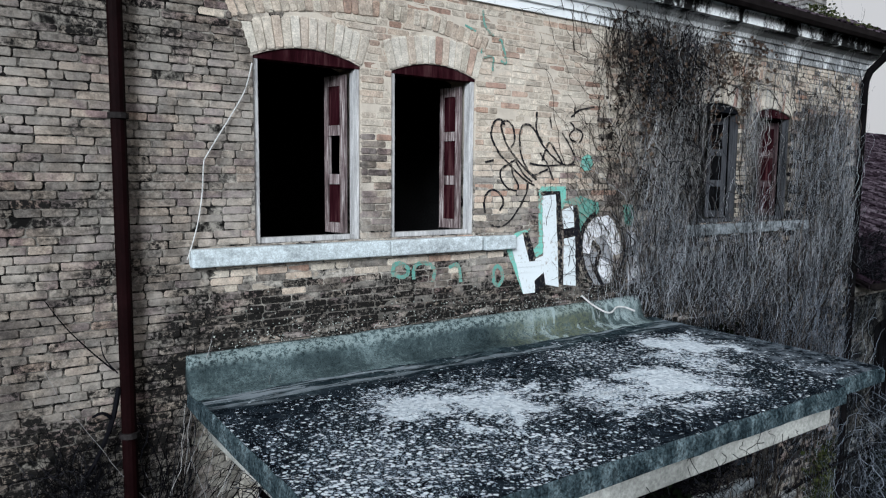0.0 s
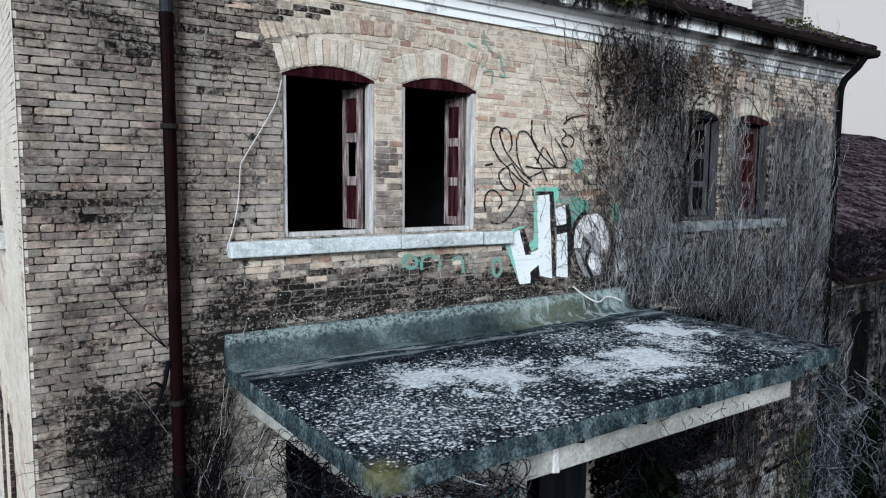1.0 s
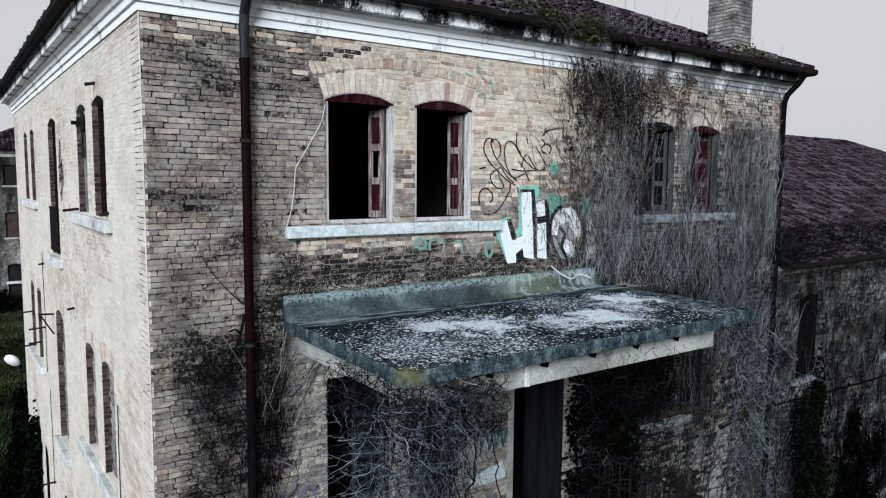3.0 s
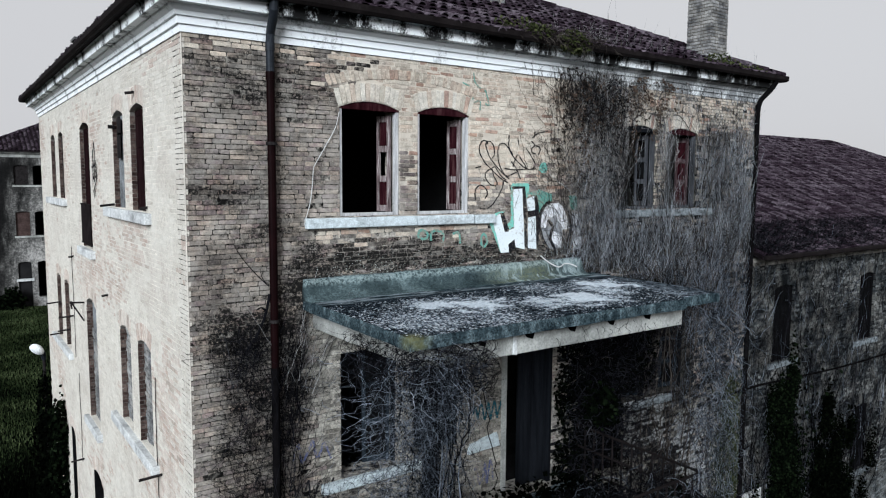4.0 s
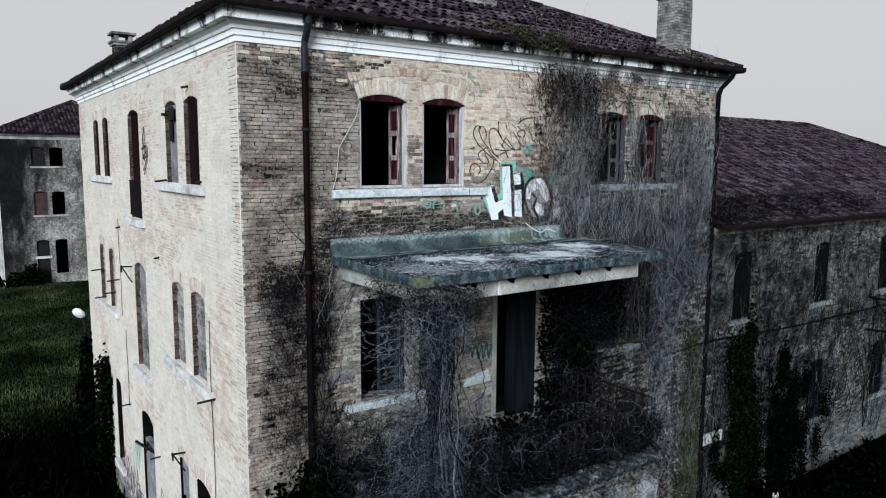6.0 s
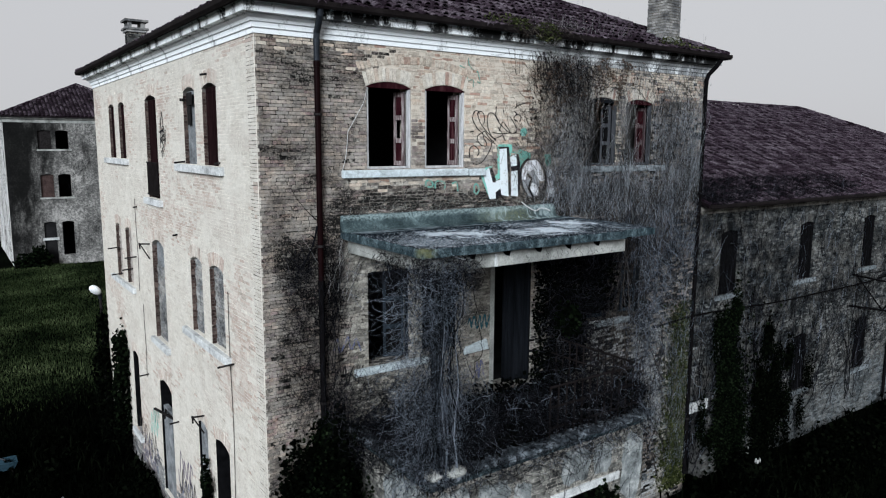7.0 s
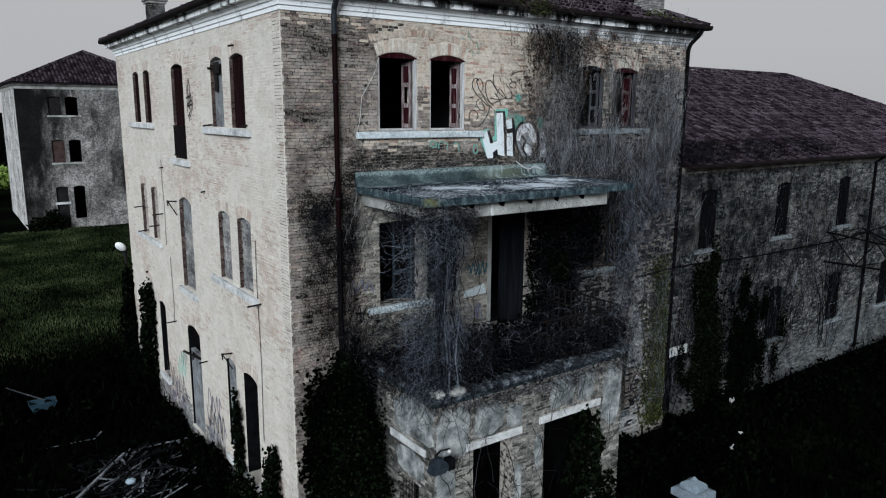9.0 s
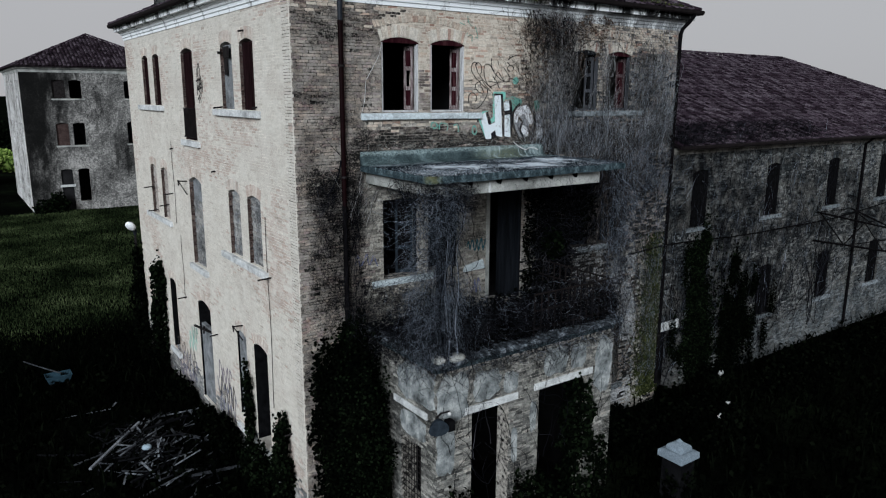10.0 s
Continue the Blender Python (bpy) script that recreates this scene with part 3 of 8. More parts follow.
front_rings = [Ring(h.u0 - 0.02, h.u1 + 0.02, h.z1 + 0.003, h.rise, 0.25, 0.07) for h in front_holes[:4]]
big_rings = [Ring(1.92, 4.42, 11.03, 0.17, 0.14, 0.06, True), Ring(7.72, 10.22, 11.03, 0.17, 0.14, 0.06, True)]
low_rings = [Ring(h.u0, h.u1, h.z1 + 0.003, h.rise, 0.27, 0.09) for h in front_holes[7:10]]
side_rings = rings_for(side_holes)
FRONT_BRICKS = brick_rects(0.0, W, -0.05, TOP, front_holes + front_rings + big_rings + low_rings, rng)
SIDE_BRICKS = [(a, b, c, d, e * 0.18 + 0.0008) for a, b, c, d, e in brick_rects(0.0, L, -0.05, TOP, side_holes + side_rings, rng)]


def rect_corners(b):
    ua, ub, za, zb, d = b
    return [(ua, za), (ub, za), (ub, zb), (ua, zb)]


def lay(face, bricks, near, mat, parent, limit=280):
    """The bricks within the stretch called near are objects of their own; the rest is one mesh."""
    rest, singles = Shape(), 0
    wear = 0.0008 if face in (SIDE, WING) else 0.003
    for b in bricks:
        if singles < limit and near(b):
            one = Shape()
            brick_quad(one, face, rect_corners(b), b[4], -0.03, wear)
            part("brick", one, mat, parent)
            singles += 1
        else:
            brick_quad(rest, face, rect_corners(b), b[4], -0.03, wear)
    tagged(part("brickwork", rest, mat, parent), kind="stuff")


def lay_rings(face, rings, mat, parent, single=True):
    for r in rings:
        for q, d in r.bricks(face, rng):
            one = Shape()
            brick_quad(one, face, q, d, -0.03, 0.0018 if face is WING else 0.003)
            part("arch_brick", one, mat, parent)


# ---------------------------------------------------------------- cornice, gutter, roof
def moulding(x0, y0, x1, y1, profile):
    """A closed moulding round a rectangle, mitred at the corners."""
    s = Shape()
    m = len(profile)
    for sx, sy, x, y in ((-1, -1, x0, y0), (1, -1, x1, y0), (1, 1, x1, y1), (-1, 1, x0, y1)):
        s.v.extend((x + sx * o, y + sy * o, z) for o, z in profile)
    for c in range(4):
        d = (c + 1) % 4
        for k in range(m):
            j = (k + 1) % m
            s.f.append((c * m + k, d * m + k, d * m + j, c * m + j))
    return s


profile = [(-0.1, 11.5), (0.022, 11.5), (0.025, 11.585), (0.055, 11.59), (0.06, 11.675), (0.09, 11.68), (0.105, 11.73), (0.16, 11.765), (0.165, 11.79),
           (0.27, 11.795), (0.275, 11.93), (0.3, 11.95), (-0.1, 11.96)]
m, n, l, b = material("peeling_cornice_plaster", 0.85)
pos = place(n)
stretch = n.new("ShaderNodeMapping")
stretch.inputs["Scale"].default_value = (1.0, 1.0, 0.35)
l.new(pos, stretch.inputs["Vector"])
big, small = noise_node(n, l, 1.6, 7, 0.72, stretch.outputs["Vector"], 0.4), noise_node(n, l, 30, 4, 0.7, pos)
patchy = math_node(n, l, "ADD", big.outputs["Fac"], math_node(n, l, "MULTIPLY", math_node(n, l, "SUBTRACT", small.outputs["Fac"], 0.5), 0.3))
sepz = n.new("ShaderNodeSeparateXYZ")
l.new(pos, sepz.inputs[0])
high = remap(n, l, sepz.outputs["Z"], 11.77, 11.8)
low_grime = math_node(n, l, "MULTIPLY", remap(n, l, math_node(n, l, "ADD", patchy, remap(n, l, sepz.outputs["X"], 5.5, 8.5, 0.0, 0.14)), 0.52, 0.68), 0.7)
along_front = math_node(n, l, "MULTIPLY", remap(n, l, sepz.outputs["X"], 1.0, 1.2), remap(n, l, sepz.outputs["Y"], -0.1, 0.1, 1.0, 0.0))
high_grime = remap(n, l, math_node(n, l, "ADD", patchy, math_node(n, l, "MULTIPLY", along_front, 0.07)), 0.49, 0.61)
grime = mix_rgb(n, l, high, low_grime, high_grime)
l.new(mix_rgb(n, l, grime, (0.78, 0.8, 0.8), (0.012, 0.012, 0.012)), b.inputs["Base Color"])
bump(n, l, b, small.outputs["Fac"], 0.5, 0.005)
M_CORNICE = m
cornice = part("cornice", moulding(0, 0, W, L, profile), M_CORNICE, building, "white moulded cornice with black grime")
s = moulding(0, 0, W, L, [(0.3, 11.955), (0.42, 11.93), (0.45, 11.97), (0.45, 12.05), (0.43, 12.055), (0.42, 11.99), (0.31, 11.985)])
part("gutter", s, M_GUTTER, cornice, "dark brown metal gutter")

SLOPE = 0.46


def hip_roof(parent, x0, y0, x1, y1, eave, over, slope, name="roof"):
    """A hipped deck over a rectangle; the ridge runs along the longer side. Returns the deck and its four faces."""
    a, b_, c, d = x0 - over, y0 - over, x1 + over, y1 + over
    half = min(c - a, d - b_) / 2
    top = eave + half * slope
    if d - b_ >= c - a:
        r0, r1 = ((a + c) / 2, b_ + half, top), ((a + c) / 2, d - half, top)
        faces = [[(a, b_, eave), (c, b_, eave), r0], [(c, b_, eave), (c, d, eave), r1, r0], [(c, d, eave), (a, d, eave), r1], [(a, d, eave), (a, b_, eave), r0, r1]]
    else:
        r0, r1 = (a + half, (b_ + d) / 2, top), (c - half, (b_ + d) / 2, top)
        faces = [[(a, b_, eave), (c, b_, eave), r1, r0], [(c, b_, eave), (c, d, eave), r1], [(c, d, eave), (a, d, eave), r0, r1], [(a, d, eave), (a, b_, eave), r0]]
    s = Shape()
    for f in faces:
        n = len(f)
        s.add(f + [(x, y, z - 0.06) for x, y, z in f], [tuple(range(n)), tuple(range(2 * n - 1, n - 1, -1)), (0, n, n + 1, 1)])
    deck = part(name, s, M_DECK, parent)
    return deck, faces, (r0, r1)


def inside(poly, u, v, grow=0.0):
    n = len(poly)
    for i in range(n):
        (x0, y0), (x1, y1) = poly[i], poly[(i + 1) % n]
        e = math.hypot(x1 - x0, y1 - y0)
        if ((x1 - x0) * (v - y0) - (y1 - y0) * (u - x0)) / e < -grow:
            return False
    return True


def half_barrel(s, m, width, length, rise, taper=0.85, segs=5):
    """A half-round clay tile, convex side up, lying along +y of m, with a lip at its lower end."""
    v = []
    for y, k in ((0.0, 1.0), (length, taper)):
        for i in range(segs + 1):
            w = math.pi * i / segs
            v.append((-math.cos(w) * width / 2 * k, y, math.sin(w) * rise * k))
    for i in range(segs + 1):
        w = math.pi * i / segs
        v.append((-math.cos(w) * (width / 2 - 0.016), 0.0, math.sin(w) * (rise - 0.016)))
    f = [(i, i + 1, i + segs + 2, i + segs + 1) for i in range(segs)]
    f += [(i + 1, i, i + 2 * segs + 2, i + 2 * segs + 3) for i in range(segs)]
    s.add([tuple(m @ Vector(p)) for p in v], f)


def tile_face(parent, face, pitch, step, near=None, limit=280, drop=0.01):
    """Rows of tiles up one roof face. near(point) picks the stretch whose tiles are objects."""
    p0, p1 = Vector(face[0]), Vector(face[1])
    ax = (p1 - p0).normalized()
    nrm = ax.cross(Vector(face[2]) - p0).normalized()
    ay = nrm.cross(ax)
    poly = [((Vector(p) - p0).dot(ax), (Vector(p) - p0).dot(ay)) for p in face]
    wide, deep = poly[1][0], max(v for _, v in poly)
    rest, count = Shape(), 0
    for i in range(int(wide / pitch) + 1):
        for j in range(int(deep / step) + 1):
            u, v = (i + 0.5) * pitch + rng.uniform(-0.012, 0.012), j * step - 0.05 + rng.uniform(-0.035, 0.035)
            if not inside(poly, u, v + step * 0.5, 0.02) or rng.random() < drop:
                continue
            q = p0 + ax * u + ay * v + nrm * (0.03 + rng.uniform(0, 0.016))
            turn = Matrix((ax, ay, nrm)).transposed().to_4x4()
            mt = Matrix.Translation(q) @ turn @ Matrix.Rotation(rng.uniform(-0.05, 0.05), 4, "Z") @ Matrix.Rotation(-0.11 + rng.uniform(-0.025, 0.025), 4, "X")
            if near is not None and count < limit and near(q):
                one = Shape()
                half_barrel(one, mt, pitch * 0.82, step * 1.28, pitch * 0.34)
                part("roof_tile", one, M_TILE, parent)
                count += 1
            else:
                half_barrel(rest, mt, pitch * 0.82, step * 1.28, pitch * 0.34)
    tagged(part("tiling", rest, M_TILE, parent), kind="stuff")


def ridge_tiles(parent, a, b):
    a, b = Vector(a), Vector(b)
    d = (b - a)
    s = Shape()
    n = int(d.length / 0.36)
    ay = d.normalized()
    ax = ay.cross(Vector((0, 0, 1))).normalized()
    az = ax.cross(ay)
    for i in range(n):
        q = a + d * (i / n) + az * (0.03 + rng.uniform(0, 0.02))
        half_barrel(s, Matrix.Translation(q) @ Matrix((ax, ay, az)).transposed().to_4x4() @ Matrix.Rotation(rng.uniform(-0.05, 0.05), 4, "Z"), 0.24, 0.44, 0.11)
    tagged(part("ridge_tiles", s, M_TILE, parent), kind="stuff")


roof, roof_faces, ridge = hip_roof(building, 0, 0, W, L, 12.0, 0.36, SLOPE)

# ---------------------------------------------------------------- side wing
wing = thing("side_wing", "long low brick wing with dark tiled hip roof and bare creeper", "building", kind="")
WX, WY = 37.2, 14.2
WING = Face(12.2, 0.1, 1, 0, 0, -1)
wing_holes = [Hole(1.3 + 4.26 * k, 2.23 + 4.26 * k, 5.5, 7.25, 0.1) for k in range(6)]
wing_holes += [Hole(5.56 + 4.26 * k, 6.58 + 4.26 * k, 1.75, 3.55, 0.1) for k in range(5)]
wing_holes += [Hole(0.12, 1.0, 0.0, 2.2, 0.0)]
part("wall_front", wall_core(WING, 0.0, WX - 12.2, -0.3, 8.05, wing_holes), M_WINGMORTAR, wing, "grey brick wing wall")
wing_wall = wing.children[0]
s = Shape()
s.box((WX - 0.42, 0.53, -0.3), (WX, WY, 8.05))
part("wall_end", s, M_MORTAR, wing)
s = Shape()
s.box((12.21, WY - 0.42, -0.3), (WX - 0.43, WY, 8.05))
part("wall_back", s, M_MORTAR, wing)
for z in (0.1, 4.4, 8.0):
    s = Shape()
    s.box((12.21, 0.53, z - 0.2), (WX - 0.43, WY - 0.43, z))
    part("storey_floor", s, M_ROOMDARK, wing)
s = Shape()
s.box((12.21, 4.5, 0.1), (WX - 0.43, 4.7, 7.8))
part("inner_wall", s, M_ROOMDARK, wing)
wing_rings = rings_for(wing_holes, 0.25)
WING_BRICKS = brick_rects(0.0, WX - 12.2, -0.05, 8.02, wing_holes + wing_rings + [Hole(-0.02, 1.08, 2.2, 2.5)], rng)
s = Shape()
WING.box(s, 0.0, WX - 12.2, -0.05, 0.06, 7.88, 7.98)
WING.box(s, 0.0, WX - 12.2, -0.05, 0.14, 7.984, 8.08)
part("cornice", s, plain("dirty_eaves_stone", (0.17, 0.158, 0.14), 0.9, 0, 0.7, 2.2, 30, 0.006, (0.34, 0.32, 0.285)), wing, "thin stained eaves moulding")
s = Shape()
WING.box(s, -0.02, 1.08, -0.2, 0.05, 2.205, 2.5)
part("lintel", s, M_STONE, wing, "white stone lintel over the corner doorway", bevel=0.015)
_e, _o, _h = 8.14, 0.4, (WY - 0.1 + 0.8) / 2
_yc, _top = 0.1 - _o + _h, _e + _h * 0.457
_r0, _r1 = (12.21, _yc, _top), (WX + _o - _h, _yc, _top)
wing_faces = [[(12.21, 0.1 - _o, _e), (WX + _o, 0.1 - _o, _e), _r1, _r0], [(WX + _o, 0.1 - _o, _e), (WX + _o, WY + _o, _e), _r1], [(WX + _o, WY + _o, _e), (12.21, WY + _o, _e), _r0, _r1]]
wing_ridge = (_r0, _r1)
s = Shape()
for f in wing_faces:
    n = len(f)
    s.add(f + [(x, y, z - 0.06) for x, y, z in f], [tuple(range(n)), tuple(range(2 * n - 1, n - 1, -1)), (0, n, n + 1, 1)])
wing_roof = part("roof", s, M_DECK, wing)
s = Shape()
WING.box(s, 0.05, WX - 12.2, 0.4, 0.52, 8.06, 8.17)
part("gutter", s, M_GUTTER, wing, bevel=0.03)

M_COPING = plain("stained_coping_stone", (0.06, 0.07, 0.08), 0.9, 0, 0.8, 5, 30, 0.008, (0.3, 0.335, 0.37))
# ---------------------------------------------------------------- twin building at the far side of the meadow
M_FARBOARD = plain("brown_brick_infill", (0.05, 0.034, 0.031), 0.95, 0, 0.4, 2, 12, 0.01)
far = thing("distant_house", "distant derelict three-storey brick house beyond the meadow", "building")
FX, FY = -0.15, 52.5
FARF = Face(FX, FY, 1, 0, 0, -1)
FARS = Face(FX, FY, 0, 1, -1, 0)
far_holes = []
for z0, z1 in ((9.25, 10.65), (5.45, 7.2)):
    far_holes += [Hole(2.22, 3.17, z0, z1, 0.08), Hole(3.47, 4.42, z0, z1, 0.08), Hole(7.67, 8.57, z0, z1, 0.08), Hole(8.87, 9.77, z0, z1, 0.08)]
far_holes += [Hole(2.22, 3.12, -0.05, 3.4, 0.1), Hole(3.52, 4.42, 0.75, 3.4, 0.1)]
far_side = []
for z0, z1 in ((9.25, 10.65), (5.45, 7.2), (1.0, 3.4)):
    far_side += [Hole(2.0, 2.9, z0, z1, 0.08), Hole(3.4, 4.3, z0, z1, 0.08), Hole(6.6, 7.7, z0, z1, 0.08), Hole(10.2, 11.0, z0, z1, 0.08), Hole(11.6, 12.4, z0, z1, 0.08)]
part("wall_front", wall_core(FARF, 0, W, -0.3, 11.4, far_holes), M_FARWALL, far, "dark stained brick front wall")
part("wall_side", wall_core(FARS, 0.43, L, -0.3, 11.4, far_side), M_FARSIDE, far)
s = Shape()
s.box((FX + 0.43, FY + 4.5, -0.2), (FX + W, FY + L, 11.4))
part("inner_wall", s, M_ROOMDARK, far)
s = Shape()
s.box((FX + W - 0.4, FY + 0.43, -0.3), (FX + W, FY + 4.49, 11.4))
part("wall_east", s, M_MORTAR, far)
for z in (4.4, 8.1, 11.42):
    s = Shape()
    s.box((FX + 0.43, FY + 0.43, z - 0.2), (FX + W - 0.41, FY + 4.49, z))
    part("storey_floor", s, M_ROOMDARK, far)
part("cornice", moulding(FX, FY, FX + W, FY + L, [(-0.1, 11.3), (0.03, 11.3), (0.06, 11.5), (0.2, 11.6), (0.22, 11.75), (-0.1, 11.76)]), M_BEAM, far)
far_roof, far_faces, far_ridge = hip_roof(far, FX, FY, FX + W, FY + L, 11.78, 0.42, 0.46)

for i, h in enumerate(far_holes):
    w = empty_part("window", far, "dark window of the distant house")
    if i in (0, 4, 8):
        s = Shape()
        FARF.box(s, h.u0 + 0.01, h.u1 - 0.01, -0.25, -0.15, h.z0, h.z1 + 0.06)
        part("board", s, {0: M_IRON, 4: M_FARBOARD, 8: M_ROOMDARK}[i], w)
    if i < 8 and i % 2 == 0:
        s = Shape()
        FARF.box(s, h.u0 - 0.1, far_holes[i + 1].u1 + 0.15, -0.1, 0.08, h.z0 - 0.14, h.z0 - 0.005)
        part("sill", s, M_BEAM, w, "stained stone sill")
    if i == 8:
        s = Shape()
        FARF.box(s, h.u0 - 0.12, h.u1 + 0.12, -0.2, 0.05, 2.02, 2.2)
        part("lintel", s, M_STONE, w, "white stone lintel")

# ---------------------------------------------------------------- concrete canopy over the balcony
m, n, l, b = material("lichened_concrete", 0.9)
pos = place(n)
a1, a2, a3 = noise_node(n, l, 0.75, 5, 0.6, pos, 0.3), noise_node(n, l, 9.0, 6, 0.72, pos), noise_node(n, l, 42, 4, 0.7, pos)
base = ramp(n, [(0.34, (0.008, 0.0125, 0.0155)), (0.5, (0.032, 0.047, 0.054)), (0.68, (0.115, 0.15, 0.163))])
streak = n.new("ShaderNodeMapping")
streak.inputs["Scale"].default_value = (1.0, 1.0, 0.6)
l.new(pos, streak.inputs["Vector"])
a4 = noise_node(n, l, 7.0, 6, 0.75, streak.outputs["Vector"])
l.new(a4.outputs["Fac"], base.inputs["Fac"])
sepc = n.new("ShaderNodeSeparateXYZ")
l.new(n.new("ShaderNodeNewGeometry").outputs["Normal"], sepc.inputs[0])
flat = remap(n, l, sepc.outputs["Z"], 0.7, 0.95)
spl = n.new("ShaderNodeSeparateXYZ")
l.new(pos, spl.inputs[0])
ragged = noise_node(n, l, 2.8, 8, 0.76, pos, 0.6)
crumb = noise_node(n, l, 55.0, 4, 0.7, pos)
wob = math_node(n, l, "MULTIPLY", math_node(n, l, "SUBTRACT", ragged.outputs["Fac"], 0.5), 3.2)
# where the white lichen has spread: a few colonies, thinner growth between, none along the wall and the far end
grow = math_node(n, l, "MULTIPLY", remap(n, l, ragged.outputs["Fac"], 0.4, 0.64, 0.02, 0.22), remap(n, l, math_node(n, l, "ADD", spl.outputs["Y"], math_node(n, l, "MULTIPLY", wob, 0.25)), -0.85, -0.55, 1.0, 0.1))
grow = math_node(n, l, "MULTIPLY", grow, remap(n, l, spl.outputs["X"], 6.2, 6.7, 1.0, 0.15))
for px, py, pr, amount in ((2.75, -1.35, 0.5, 0.7), (3.25, -1.6, 0.55, 0.85), (4.2, -1.95, 0.5, 0.62), (4.85, -1.95, 0.6, 0.78), (6.1, -1.25, 0.5, 0.95), (5.6, -1.6, 0.4, 0.6), (2.1, -2.1, 0.7, 0.42), (2.9, -2.45, 0.5, 0.35), (5.0, -1.0, 0.6, 0.3)):
    away = n.new("ShaderNodeVectorMath")
    away.operation = "DISTANCE"
    l.new(pos, away.inputs[0])
    away.inputs[1].default_value = (px, py, 8.15)
    far_off = math_node(n, l, "ADD", away.outputs["Value"], math_node(n, l, "MULTIPLY", wob, 0.7))
    grow = math_node(n, l, "MAXIMUM", grow, remap(n, l, far_off, pr * 0.2, pr * 1.3, amount * 1.1, 0.0))


def flakes(scale, lo, hi, gain):
    """Round lichen flakes, each present where its own number lies under the growth there."""
    vor = n.new("ShaderNodeTexVoronoi")
    vor.inputs["Scale"].default_value = scale
    bent = n.new("ShaderNodeVectorMath")
    bent.operation = "ADD"
    push = n.new("ShaderNodeVectorMath")
    push.operation = "SCALE"
    push.inputs["Scale"].default_value = 0.9 / scale
    l.new(a2.outputs["Color"], push.inputs[0])
    l.new(pos, bent.inputs[0])
    l.new(push.outputs["Vector"], bent.inputs[1])
    l.new(bent.outputs["Vector"], vor.inputs["Vector"])
    own = n.new("ShaderNodeSeparateColor")
    l.new(vor.outputs["Color"], own.inputs["Color"])
    there = remap(n, l, math_node(n, l, "SUBTRACT", math_node(n, l, "MULTIPLY", grow, gain), own.outputs["Red"]), -0.03, 0.05)
    edge = math_node(n, l, "ADD", vor.outputs["Distance"], math_node(n, l, "MULTIPLY", math_node(n, l, "SUBTRACT", crumb.outputs["Fac"], 0.5), 0.7))
    return math_node(n, l, "MULTIPLY", there, remap(n, l, edge, lo, hi, 1.0, 0.0)), own.outputs["Green"]


big_f, tone_f = flakes(40.0, 0.46, 0.7, 1.1)
small_f, tone_s = flakes(78.0, 0.38, 0.56, 0.95)
dots_f, _tone = flakes(150.0, 0.34, 0.5, 1.0)
band = math_node(n, l, "MULTIPLY", remap(n, l, math_node(n, l, "ADD", spl.outputs["Y"], math_node(n, l, "MULTIPLY", wob, 0.16)), -0.72, -0.42), flat)
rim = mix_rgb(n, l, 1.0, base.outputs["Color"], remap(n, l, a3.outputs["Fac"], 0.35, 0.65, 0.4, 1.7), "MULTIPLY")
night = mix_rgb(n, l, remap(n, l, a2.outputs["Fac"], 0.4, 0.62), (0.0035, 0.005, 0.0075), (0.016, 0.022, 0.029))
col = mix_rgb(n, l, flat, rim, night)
col = mix_rgb(n, l, math_node(n, l, "MULTIPLY", band, 0.85), col, mix_rgb(n, l, 1.0, base.outputs["Color"], (0.75, 0.8, 0.82), "MULTIPLY"))
smear = n.new("ShaderNodeMapping")
smear.inputs["Scale"].default_value = (0.7, 5.0, 1.0)
l.new(pos, smear.inputs["Vector"])
wash = math_node(n, l, "MULTIPLY", band, remap(n, l, noise_node(n, l, 2.0, 5, 0.6, smear.outputs["Vector"]).outputs["Fac"], 0.5, 0.6, 0.0, 0.8))
col = mix_rgb(n, l, wash, col, (0.26, 0.3, 0.33))
end_piece = math_node(n, l, "MULTIPLY", remap(n, l, spl.outputs["X"], 5.98, 6.3), remap(n, l, a4.outputs["Fac"], 0.42, 0.6, 0.0, 0.6))
end_piece = math_node(n, l, "MULTIPLY", end_piece, remap(n, l, math_node(n, l, "SUBTRACT", spl.outputs["X"], math_node(n, l, "MULTIPLY", spl.outputs["Y"], 0.45)), 6.9, 7.3))
col = mix_rgb(n, l, math_node(n, l, "MULTIPLY", end_piece, flat), col, (0.17, 0.2, 0.235))
thin_f = math_node(n, l, "MULTIPLY", math_node(n, l, "MAXIMUM", dots_f, math_node(n, l, "MULTIPLY", small_f, 0.9)), flat)
col = mix_rgb(n, l, math_node(n, l, "MULTIPLY", thin_f, 0.8), col, mix_rgb(n, l, tone_s, (0.2, 0.265, 0.35), (0.52, 0.585, 0.66)))
fused = remap(n, l, math_node(n, l, "ADD", grow, math_node(n, l, "MULTIPLY", math_node(n, l, "SUBTRACT", a3.outputs["Fac"], 0.5), 0.9)), 0.62, 0.72)
lichen = math_node(n, l, "MULTIPLY", math_node(n, l, "MAXIMUM", big_f, fused), flat)
col = mix_rgb(n, l, lichen, col, mix_rgb(n, l, tone_f, (0.36, 0.42, 0.48), (0.68, 0.73, 0.77)))
moss = noise_node(n, l, 3.0, 4, 0.6, pos)
corner = n.new("ShaderNodeVectorMath")
corner.operation = "DISTANCE"
l.new(pos, corner.inputs[0])
corner.inputs[1].default_value = (1.5, -2.78, 8.13)
yellow = math_node(n, l, "MULTIPLY", remap(n, l, corner.outputs["Value"], 0.03, 0.26, 0.36, 0.0), remap(n, l, moss.outputs["Fac"], 0.35, 0.6), True)
